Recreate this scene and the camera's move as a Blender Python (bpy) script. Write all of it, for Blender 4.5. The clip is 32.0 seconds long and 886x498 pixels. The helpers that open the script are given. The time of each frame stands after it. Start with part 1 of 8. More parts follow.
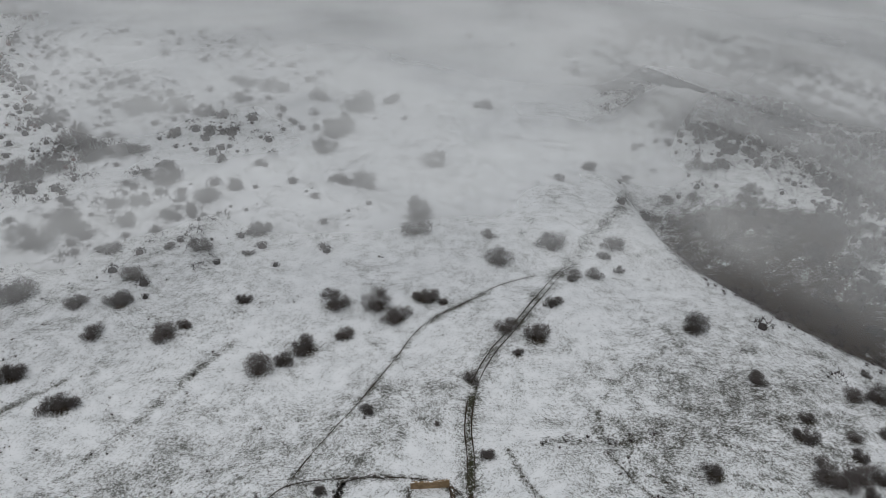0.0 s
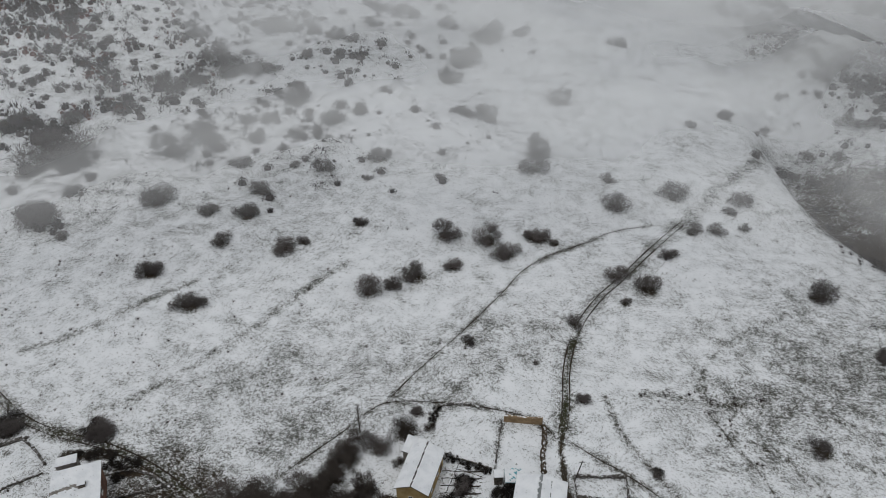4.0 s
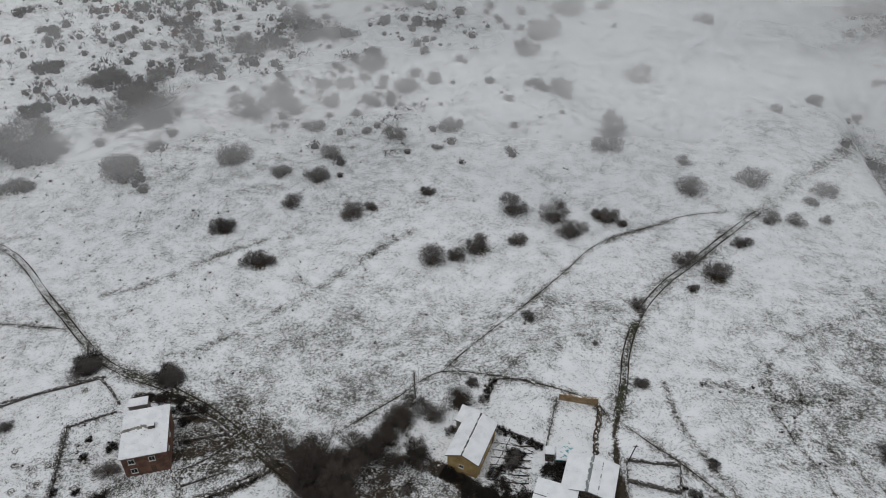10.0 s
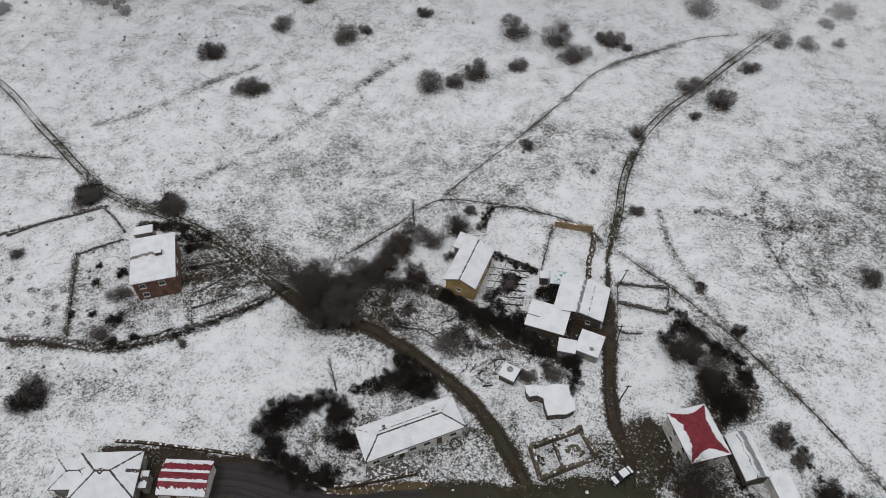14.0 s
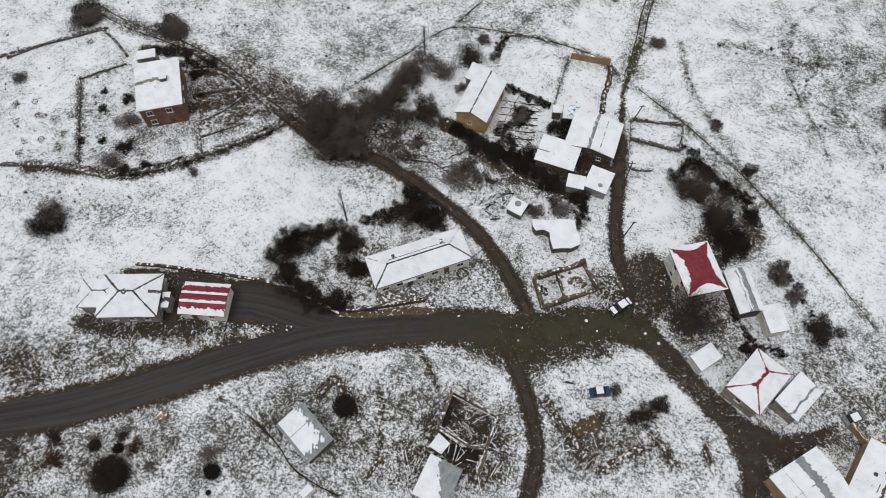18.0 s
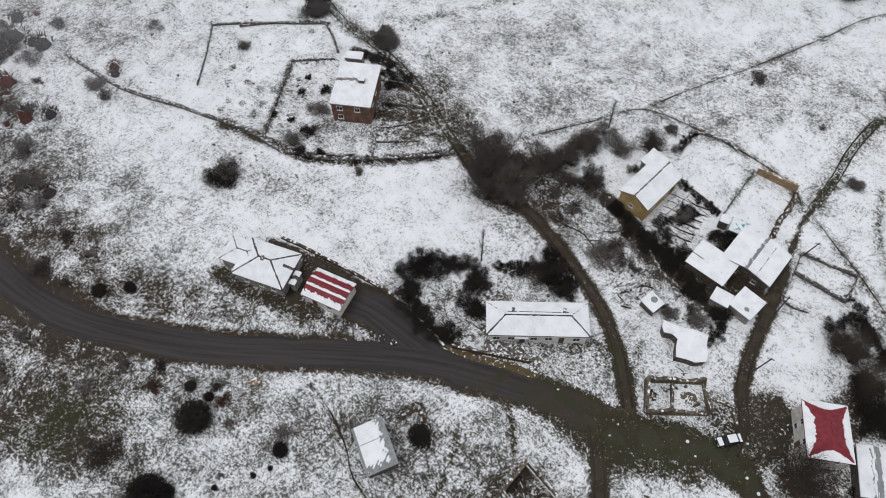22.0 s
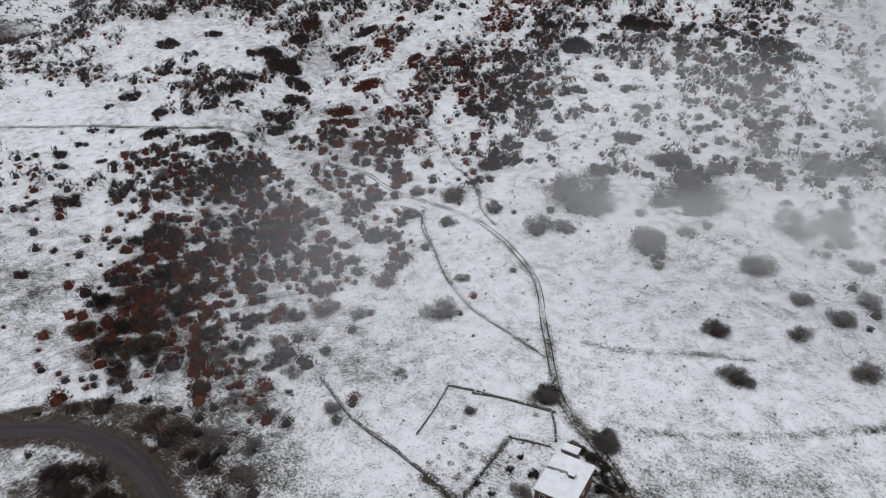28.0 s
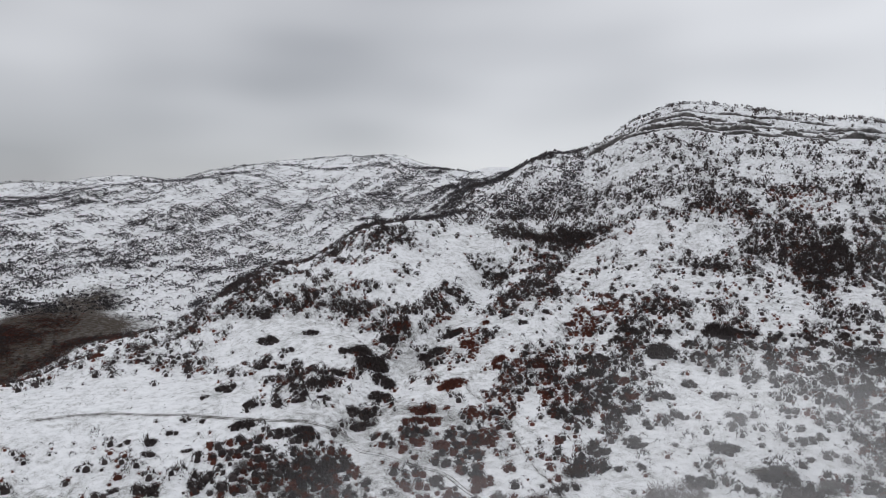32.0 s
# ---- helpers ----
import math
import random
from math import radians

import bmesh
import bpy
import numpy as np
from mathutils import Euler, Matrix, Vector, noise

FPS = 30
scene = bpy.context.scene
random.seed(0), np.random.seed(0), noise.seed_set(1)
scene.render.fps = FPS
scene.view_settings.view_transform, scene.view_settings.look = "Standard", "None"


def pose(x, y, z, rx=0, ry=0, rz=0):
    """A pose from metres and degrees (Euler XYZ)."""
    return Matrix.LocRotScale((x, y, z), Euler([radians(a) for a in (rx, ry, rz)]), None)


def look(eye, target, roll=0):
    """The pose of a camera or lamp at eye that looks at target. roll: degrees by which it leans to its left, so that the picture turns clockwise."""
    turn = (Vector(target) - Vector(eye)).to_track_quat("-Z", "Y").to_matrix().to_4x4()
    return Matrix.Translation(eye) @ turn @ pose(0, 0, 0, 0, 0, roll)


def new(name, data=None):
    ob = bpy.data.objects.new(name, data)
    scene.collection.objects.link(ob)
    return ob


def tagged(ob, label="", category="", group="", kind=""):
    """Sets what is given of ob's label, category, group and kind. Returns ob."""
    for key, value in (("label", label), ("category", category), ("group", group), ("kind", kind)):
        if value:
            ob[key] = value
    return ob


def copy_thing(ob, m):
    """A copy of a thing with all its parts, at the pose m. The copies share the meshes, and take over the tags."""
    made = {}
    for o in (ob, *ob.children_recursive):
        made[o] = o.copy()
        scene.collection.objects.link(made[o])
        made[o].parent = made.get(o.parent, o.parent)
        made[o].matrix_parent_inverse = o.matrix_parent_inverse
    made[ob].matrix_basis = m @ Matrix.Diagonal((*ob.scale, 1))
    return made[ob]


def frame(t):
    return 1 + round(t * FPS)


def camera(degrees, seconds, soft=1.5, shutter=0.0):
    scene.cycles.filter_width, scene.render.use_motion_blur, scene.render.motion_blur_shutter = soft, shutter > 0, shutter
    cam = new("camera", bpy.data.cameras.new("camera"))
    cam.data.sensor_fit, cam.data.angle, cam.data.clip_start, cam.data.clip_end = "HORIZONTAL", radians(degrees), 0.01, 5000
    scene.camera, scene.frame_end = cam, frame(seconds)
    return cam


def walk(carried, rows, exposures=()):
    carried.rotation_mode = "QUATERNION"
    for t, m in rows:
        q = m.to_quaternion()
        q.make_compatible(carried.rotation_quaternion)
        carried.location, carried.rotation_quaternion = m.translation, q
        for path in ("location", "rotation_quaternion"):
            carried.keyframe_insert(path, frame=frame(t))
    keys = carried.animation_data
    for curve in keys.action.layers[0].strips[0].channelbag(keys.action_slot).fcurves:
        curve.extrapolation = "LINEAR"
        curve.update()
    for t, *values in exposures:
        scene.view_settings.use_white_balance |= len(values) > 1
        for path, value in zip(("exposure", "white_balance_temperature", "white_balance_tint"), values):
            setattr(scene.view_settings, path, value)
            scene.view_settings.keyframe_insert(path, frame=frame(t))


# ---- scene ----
cam = camera(64.53, 32.0, 0.65)
EYE = (0.0, 0.0, 115.0)  # a hovering drone: it only turns and tilts
TURNS = [  # seconds, degrees turned left, degrees of tilt
    (0, 0.00, -27.33), (0.5, 0.08, -28.47), (1, 0.12, -29.80), (1.5, 0.10, -31.06), (2, 0.10, -32.36), (2.5, 0.52, -32.65),
    (3, 3.74, -32.67), (3.5, 8.03, -32.57), (4, 10.56, -32.56), (4.5, 12.03, -32.57), (6.5, 17.20, -31.70), (7, 17.15, -31.38),
    (7.5, 17.11, -31.28), (8, 17.03, -31.84), (8.5, 16.98, -32.53), (9, 16.94, -33.29), (9.5, 16.92, -34.01), (10, 16.89, -34.84),
    (10.5, 16.85, -35.67), (11, 16.81, -36.73), (11.5, 16.78, -38.01), (12, 16.73, -39.96), (12.5, 16.72, -42.00), (13, 16.69, -44.34),
    (13.5, 16.70, -46.50), (14, 16.70, -48.74), (14.5, 16.68, -50.83), (15, 16.68, -53.09), (15.5, 16.70, -55.12), (17.5, 17.26, -62.01),
    (18, 18.06, -62.28), (18.5, 19.56, -62.28), (19, 23.42, -62.24), (19.5, 27.05, -62.19), (20, 30.03, -62.12), (20.5, 32.36, -61.81),
    (21, 34.81, -60.95), (21.5, 37.10, -59.87), (22, 39.42, -58.25), (22.5, 41.53, -56.46), (23, 43.65, -54.34), (23.5, 45.61, -52.14),
    (24, 47.76, -49.39), (24.5, 50.20, -46.71), (25, 52.84, -43.84), (25.5, 54.98, -41.16), (26, 57.17, -38.29), (26.5, 59.12, -35.60),
    (28.5, 63.60, -24.44), (29, 65.10, -21.51), (29.5, 66.53, -18.74), (30, 68.08, -15.56), (30.5, 69.20, -12.57), (31, 69.29, -9.38),
    (31.5, 69.26, -6.33), (32, 69.25, -3.20),
]
walk(cam, [(t, pose(*EYE, 90 + tilt, 0, turn)) for t, turn, tilt in TURNS],
     [(0, 0.02, 6450, 9), (4.5, 0.03, 6450, 9), (9, 0.05, 6460, 9), (13, 0.19, 6500, 11), (15.5, 0.33, 6530, 11), (18, 0.54, 6530, 11), (21, 0.54, 6440, 11),
      (24, 0.43, 6350, 12), (26, 0.28, 6280, 12), (29, 0.42, 6360, 12), (31, 0.45, 6380, 12), (32, 0.36, 6380, 12)])

# ---- overcast light ----
world = bpy.data.worlds.new("overcast_sky")
scene.world = world
world.use_nodes = True
wn, wl = world.node_tree.nodes, world.node_tree.links
wn.clear()
w_out, w_bg = wn.new("ShaderNodeOutputWorld"), wn.new("ShaderNodeBackground")
sky = wn.new("ShaderNodeTexSky")
sky.sky_type, sky.sun_disc = "NISHITA", False
sky.sun_elevation, sky.sun_rotation = radians(42), radians(150)
w_xyz, w_map, w_cloud, w_ramp = wn.new("ShaderNodeTexCoord"), wn.new("ShaderNodeMapping"), wn.new("ShaderNodeTexNoise"), wn.new("ShaderNodeValToRGB")
w_map.inputs["Scale"].default_value = (1.0, 1.0, 3.2)
w_cloud.inputs["Scale"].default_value, w_cloud.inputs["Detail"].default_value = 1.5, 2.2
w_ramp.color_ramp.elements[0].position, w_ramp.color_ramp.elements[0].color = 0.28, (3.0, 3.07, 3.16, 1)
w_ramp.color_ramp.elements[1].position, w_ramp.color_ramp.elements[1].color = 0.64, (6.0, 6.08, 6.12, 1)
w_mix = wn.new("ShaderNodeMixRGB")
w_mix.inputs[0].default_value = 0.93
wl.new(w_xyz.outputs["Generated"], w_map.inputs[0])
wl.new(w_map.outputs[0], w_cloud.inputs["Vector"])
w_sep, w_lean, w_add = wn.new("ShaderNodeSeparateXYZ"), wn.new("ShaderNodeMath"), wn.new("ShaderNodeMath")
w_lean.operation, w_add.operation = "MULTIPLY_ADD", "ADD"  # the cloud is thinner towards the north
w_lean.inputs[1].default_value, w_lean.inputs[2].default_value = 0.17, -0.07
wl.new(w_xyz.outputs["Generated"], w_sep.inputs[0])
wl.new(w_sep.outputs[1], w_lean.inputs[0])
wl.new(w_cloud.outputs["Fac"], w_add.inputs[0])
wl.new(w_lean.outputs[0], w_add.inputs[1])
wl.new(w_add.outputs[0], w_ramp.inputs[0])
wl.new(sky.outputs[0], w_mix.inputs[1])
wl.new(w_ramp.outputs[0], w_mix.inputs[2])
wl.new(w_mix.outputs[0], w_bg.inputs[0])
w_bg.inputs[1].default_value = 0.1
wl.new(w_bg.outputs[0], w_out.inputs[0])
sun_data = bpy.data.lights.new("sun", "SUN")
sun_data.energy, sun_data.angle, sun_data.color = 0.7, radians(25), (1.0, 0.98, 0.95)
sun = new("sun", sun_data)
sun.matrix_world = look((0, 0, 300), (60, 90, 0))

# ---- materials ----
class Nodes:
    """A short hand for a node material."""

    def __init__(self, name, rough=0.85, metal=0.0, spec=0.3):
        self.mat = bpy.data.materials.new(name)
        self.mat.use_nodes = True
        self.tree = self.mat.node_tree
        self.bsdf = self.tree.nodes["Principled BSDF"]
        self.bsdf.inputs["Roughness"].default_value = rough
        self.bsdf.inputs["Metallic"].default_value = metal
        self.bsdf.inputs["Specular IOR Level"].default_value = spec

    def node(self, kind, **ins):
        n = self.tree.nodes.new(kind)
        for k, v in ins.items():
            self.put(n.inputs[k.replace("_", " ")], v)
        return n

    def put(self, socket, v):
        if isinstance(v, bpy.types.NodeSocket):
            self.tree.links.new(v, socket)
        elif v is not None:
            socket.default_value = (*v, 1) if isinstance(v, tuple) and len(v) == 3 and socket.type == "RGBA" else v

    def place(self, own=False):
        return self.node("ShaderNodeTexCoord").outputs["Object"] if own else self.node("ShaderNodeNewGeometry").outputs["Position"]

    def noise(self, scale, detail=3.0, at=None, rough=0.55):
        return self.node("ShaderNodeTexNoise", Vector=at or self.place(), Scale=scale, Detail=detail, Roughness=rough).outputs["Fac"]

    def calc(self, op, a, b=0.0, clamp=False):
        n = self.tree.nodes.new("ShaderNodeMath")
        n.operation, n.use_clamp = op, clamp
        self.put(n.inputs[0], a)
        self.put(n.inputs[1], b)
        return n.outputs[0]

    def step(self, value, low, high):
        n = self.tree.nodes.new("ShaderNodeMapRange")
        n.interpolation_type = "SMOOTHSTEP"
        for k, v in zip(("Value", "From Min", "From Max"), (value, low, high)):
            self.put(n.inputs[k], v)
        return n.outputs[0]

    def mix(self, f, a, b):
        n = self.tree.nodes.new("ShaderNodeMixRGB")
        for i, v in enumerate((f, a, b)):
            self.put(n.inputs[i], v)
        return n.outputs[0]

    def bump(self, height, strength=0.4, distance=0.1):
        n = self.node("ShaderNodeBump", Strength=strength, Distance=distance, Height=height)
        self.put(self.bsdf.inputs["Normal"], n.outputs[0])

    def done(self, colour, rough=None):
        self.put(self.bsdf.inputs["Base Color"], colour)
        if rough is not None:
            self.put(self.bsdf.inputs["Roughness"], rough)
        return self.mat


SNOW = (0.86, 0.875, 0.90)


def ground_material():
    """Thin snow over dead grass and wet earth: cover is how bare, how scrubby and how green the ground is."""
    n = Nodes("snowy_ground", 0.9)
    cover = n.node("ShaderNodeVertexColor")
    cover.layer_name = "cover"
    split = n.node("ShaderNodeSeparateColor", Color=cover.outputs[0])
    bare, scrub, green = split.outputs
    at = n.place()
    big, drift, mid = n.noise(0.035, 3, at), n.noise(0.085, 3, at), n.noise(0.24, 3, at)
    tuft = n.node("ShaderNodeTexNoise", Vector=at, Scale=1.25, Detail=2.5, Roughness=0.6, Distortion=0.5).outputs["Fac"]
    clod, grain = n.noise(2.9, 3, at, 0.65), n.noise(7.5, 3, at, 0.7)
    v = n.calc("MULTIPLY", bare, 1.12)
    for f, k in ((tuft, 1.25), (clod, 1.9), (grain, 1.6), (mid, 0.95), (drift, 0.75), (big, 0.55)):
        v = n.calc("ADD", v, n.calc("MULTIPLY", n.calc("SUBTRACT", f, 0.5), k))
    f = n.step(v, 0.36, 0.64)
    soil = n.mix(n.step(grain, 0.36, 0.62), (0.0165, 0.0112, 0.0082), (0.055, 0.039, 0.028))
    soil = n.mix(n.calc("MULTIPLY", n.step(n.noise(0.42, 4, at), 0.5, 0.66), 0.8), soil, (0.066, 0.046, 0.031))
    soil = n.mix(n.calc("MULTIPLY", scrub, n.step(mid, 0.4, 0.6)), soil, (0.042, 0.027, 0.021))
    soil = n.mix(n.calc("MULTIPLY", green, n.step(n.calc("ADD", clod, n.calc("MULTIPLY", mid, 0.6)), 0.62, 0.88)), soil, (0.030, 0.032, 0.0125))
    grass = n.mix(n.step(clod, 0.35, 0.65), (0.064, 0.063, 0.056), (0.165, 0.167, 0.155))
    earth = n.mix(n.step(n.calc("ADD", bare, n.calc("MULTIPLY", n.calc("SUBTRACT", v, 0.5), 0.5)), 0.34, 0.74), grass, soil)
    snow = n.mix(n.step(mid, 0.3, 0.75), SNOW, (0.77, 0.79, 0.815))
    half = n.mix(n.step(v, 0.08, 0.46), snow, (0.55, 0.56, 0.567))
    n.bump(n.calc("ADD", clod, n.calc("MULTIPLY", f, -0.5)), 0.5, 0.25)
    return n.done(n.mix(f, half, earth), n.calc("SUBTRACT", 0.9, n.calc("MULTIPLY", n.calc("MULTIPLY", f, n.step(bare, 0.7, 1.0)), n.calc("MULTIPLY", n.step(mid, 0.42, 0.6), 0.4))))


def dusted(name, dark, light, scale=3.0, snow=0.45, rough=0.9, own=False, metal=0.0):
    """A surface in two tones, with snow lying on what faces up. snow: how much of it is covered."""
    n = Nodes(name, rough, metal)
    at = n.place(own)
    a, b = n.noise(scale, 5, at, 0.65), n.noise(scale * 0.22, 3, at)
    base = n.mix(n.step(n.calc("ADD", n.calc("MULTIPLY", a, 0.7), n.calc("MULTIPLY", b, 0.3)), 0.36, 0.64), dark, light)
    n.bump(a, 0.5, 0.05)
    if snow > 0:
        up = n.node("ShaderNodeSeparateXYZ", Vector=n.node("ShaderNodeNewGeometry").outputs["Normal"]).outputs[2]
        lie = n.calc("MULTIPLY", n.step(up, 0.45, 0.8), n.step(n.noise(1.7, 4, n.place()), 0.62 - 0.45 * snow, 0.74 - 0.45 * snow))
        base = n.mix(lie, base, SNOW)
    return n.done(base)


def plain(name, dark, light, scale=2.0, rough=0.7, metal=0.0, own=True, bump=0.2):
    n = Nodes(name, rough, metal)
    at = n.place(own)
    a = n.noise(scale, 5, at, 0.6)
    n.bump(a, bump, 0.02)
    return n.done(n.mix(n.step(a, 0.35, 0.65), dark, light), n.calc("ADD", rough - 0.08, n.calc("MULTIPLY", a, 0.16)))


def twig_material(name, dark, light, island=False):
    n = Nodes(name, 0.9, 0, 0.1)
    if island:
        r = n.node("ShaderNodeNewGeometry").outputs["Random Per Island"]
    else:
        r = n.node("ShaderNodeObjectInfo").outputs["Random"]
    a = n.noise(0.9, 3)
    return n.done(n.mix(n.calc("ADD", n.calc("MULTIPLY", r, 0.75), n.calc("MULTIPLY", a, 0.25), True), dark, light))


def asphalt_material():
    """Wet asphalt with darker wheel lanes; mud has been carried onto it near the crossroads."""
    n = Nodes("wet_asphalt", 0.55)
    at = n.place()
    lane = n.node("ShaderNodeVertexColor")
    lane.layer_name = "lane"
    along = n.node("ShaderNodeMapping", Vector=lane.outputs[0], Scale=(0.035, 1.1, 0.0)).outputs[0]
    a, b, c = n.noise(7, 5, at, 0.7), n.noise(1.0, 5, along, 0.6), n.noise(0.25, 4, at)
    col = n.mix(n.step(b, 0.36, 0.64), (0.0135, 0.0115, 0.0115), (0.040, 0.0345, 0.0345))
    col = n.mix(n.calc("MULTIPLY", n.step(a, 0.45, 0.7), 0.45), col, (0.066, 0.055, 0.052))
    east = n.node("ShaderNodeSeparateXYZ", Vector=at).outputs[0]
    dirt = n.step(n.calc("ADD", east, n.calc("MULTIPLY", n.calc("SUBTRACT", c, 0.5), 40.0)), -26.0, -11.0)
    mud = n.mix(n.step(a, 0.35, 0.65), (0.0165, 0.0118, 0.0082), (0.056, 0.040, 0.027))
    mud = n.mix(n.step(n.noise(0.5, 4, at), 0.40, 0.6), mud, (0.025, 0.027, 0.011))
    n.bump(a, 0.3, 0.02)
    return n.done(n.mix(dirt, col, mud), n.calc("ADD", 0.42, n.calc("MULTIPLY", b, 0.4)))


def sheet_material(name, dark, light, rough=0.5):
    """Painted roofing sheet with seams across the slope."""
    n = Nodes(name, rough)
    at = n.place(True)
    wave = n.node("ShaderNodeTexWave", Vector=at, Scale=1.6, Distortion=0.0)
    a = n.noise(1.3, 5, at)
    n.bump(wave.outputs["Fac"], 0.35, 0.04)
    return n.done(n.mix(n.step(a, 0.35, 0.68), dark, light))


def roof_snow_material():
    """Settled snow with thin spots and a little soot and grit."""
    n = Nodes("roof_snow", 0.9)
    at = n.place()
    a, b, c = n.noise(0.5, 4, at), n.noise(3.5, 5, at, 0.65), n.noise(9.0, 3, at, 0.7)
    n.bump(n.calc("ADD", a, n.calc("MULTIPLY", b, 0.5)), 0.45, 0.12)
    col = n.mix(n.step(a, 0.35, 0.7), (0.86, 0.875, 0.90), (0.76, 0.78, 0.81))
    col = n.mix(n.calc("MULTIPLY", n.step(n.calc("ADD", b, n.calc("MULTIPLY", a, 0.35)), 0.80, 0.92), 0.75), col, (0.34, 0.335, 0.33))
    return n.done(n.mix(n.calc("MULTIPLY", n.step(c, 0.68, 0.78), 0.5), col, (0.2, 0.19, 0.18)))


M = {
    "ground": ground_material(), "asphalt": asphalt_material(), "roof_snow": roof_snow_material(),
    "mud": dusted("trodden_mud", (0.018, 0.013, 0.009), (0.046, 0.033, 0.022), 1.6, 0.0),
    "stone": dusted("dry_stone", (0.05, 0.045, 0.04), (0.15, 0.135, 0.12), 2.2, 0.3),
    "adobe": dusted("ochre_adobe", (0.20, 0.135, 0.075), (0.33, 0.235, 0.14), 1.4, 0.3),
    "bank": dusted("brown_bank", (0.035, 0.025, 0.016), (0.095, 0.068, 0.042), 2.6, 0.3),
    "timber": dusted("weathered_timber", (0.10, 0.085, 0.07), (0.26, 0.235, 0.205), 4.0, 0.5),
    "dark_timber": dusted("dark_wet_timber", (0.022, 0.018, 0.015), (0.06, 0.05, 0.042), 4.0, 0.18),
    "white_wall": plain("white_limewash", (0.50, 0.475, 0.43), (0.68, 0.66, 0.62), 0.6, 0.85),
    "grey_wall": plain("grey_render", (0.17, 0.155, 0.14), (0.30, 0.28, 0.26), 0.8, 0.9),
    "yellow_wall": plain("yellow_render", (0.30, 0.205, 0.085), (0.44, 0.32, 0.15), 0.5, 0.9),
    "orange_wall": plain("orange_render", (0.10, 0.056, 0.042), (0.20, 0.108, 0.078), 0.5, 0.9),
    "stone_wall": plain("rubble_masonry", (0.035, 0.030, 0.026), (0.14, 0.12, 0.10), 2.6, 0.95, bump=0.8),
    "red_sheet": sheet_material("red_roof_sheet", (0.165, 0.014, 0.024), (0.235, 0.026, 0.038)),
    "grey_sheet": sheet_material("grey_roof_sheet", (0.20, 0.215, 0.22), (0.29, 0.30, 0.305)),
    "dark_tile": sheet_material("dark_roof_sheet", (0.06, 0.05, 0.048), (0.12, 0.10, 0.095), 0.7),
    "glass": plain("window_glass", (0.012, 0.014, 0.017), (0.03, 0.033, 0.036), 1.5, 0.12, bump=0.0),
    "frame": plain("painted_frame", (0.55, 0.54, 0.52), (0.68, 0.67, 0.65), 3, 0.6),
    "door": plain("brown_door", (0.07, 0.04, 0.025), (0.13, 0.08, 0.05), 2, 0.6),
    "metal": plain("dull_metal", (0.28, 0.29, 0.30), (0.42, 0.43, 0.44), 4, 0.45, 0.8),
    "rubber": dusted("tyre_rubber", (0.018, 0.018, 0.018), (0.04, 0.04, 0.04), 5, 0.22),
    "tarp": plain("turquoise_tarpaulin", (0.06, 0.30, 0.36), (0.16, 0.46, 0.52), 1.5, 0.5),
    "car_black": plain("black_car_paint", (0.012, 0.012, 0.014), (0.02, 0.02, 0.023), 1, 0.25, bump=0.0),
    "car_blue": plain("dark_blue_car_paint", (0.02, 0.04, 0.09), (0.03, 0.06, 0.12), 1, 0.3, bump=0.0),
    "car_grey": plain("grey_car_paint", (0.12, 0.13, 0.14), (0.18, 0.19, 0.20), 1, 0.3, bump=0.0),
    "twig": twig_material("grey_brown_twigs", (0.085, 0.076, 0.073), (0.19, 0.17, 0.163)),
    "twig_dark": twig_material("dark_twigs", (0.018, 0.016, 0.015), (0.05, 0.043, 0.039)),
    "twig_russet": twig_material("russet_dry_leaves", (0.055, 0.034, 0.027), (0.12, 0.068, 0.051)),
    "twig_grove": twig_material("grey_grove_twigs", (0.058, 0.049, 0.044), (0.13, 0.111, 0.1)),
    "twig_tree": twig_material("brown_tree_twigs", (0.04, 0.032, 0.027), (0.082, 0.066, 0.056)),
    "ruin": dusted("old_ruin_masonry", (0.045, 0.036, 0.026), (0.17, 0.14, 0.10), 2.4, 0.2),
    "straw": dusted("rotting_straw", (0.05, 0.036, 0.018), (0.14, 0.10, 0.05), 5.0, 0.12),
    "near_black": dusted("near_black_mottle", (0.008, 0.007, 0.006), (0.03, 0.025, 0.02), 5.0, 0.0),
    "bark": plain("bark", (0.045, 0.038, 0.032), (0.11, 0.095, 0.08), 6, 0.95),
    "scrub": twig_material("scrub_twigs", (0.024, 0.0195, 0.0195), (0.095, 0.077, 0.075), True),
    "scrub_red": twig_material("russet_scrub", (0.050, 0.021, 0.016), (0.165, 0.06, 0.043), True),
    "wood_far": twig_material("far_trees", (0.03, 0.028, 0.031), (0.09, 0.083, 0.088), True),
    "tuft": twig_material("dry_grass_tufts", (0.03, 0.026, 0.02), (0.10, 0.085, 0.06), True),
    "cliff": dusted("limestone_ledge", (0.05, 0.048, 0.046), (0.16, 0.15, 0.145), 0.15, 0.5),
}

# ---- tools ----
def mesh_of(name, verts, faces):
    me = bpy.data.meshes.new(name)
    me.from_pydata([tuple(v) for v in verts], [], [tuple(f) for f in faces])
    me.update()
    return me


def tri_mesh(name, verts, tris):
    """A mesh from arrays, quickly."""
    verts, tris = np.asarray(verts, np.float32), np.asarray(tris, np.int32)
    k = tris.shape[1]
    me = bpy.data.meshes.new(name)
    me.vertices.add(len(verts))
    me.vertices.foreach_set("co", verts.ravel())
    me.loops.add(tris.size)
    me.loops.foreach_set("vertex_index", tris.ravel())
    me.polygons.add(len(tris))
    me.polygons.foreach_set("loop_start", np.arange(0, tris.size, k, dtype=np.int32))
    me.update(calc_edges=True)
    me.validate()
    return me


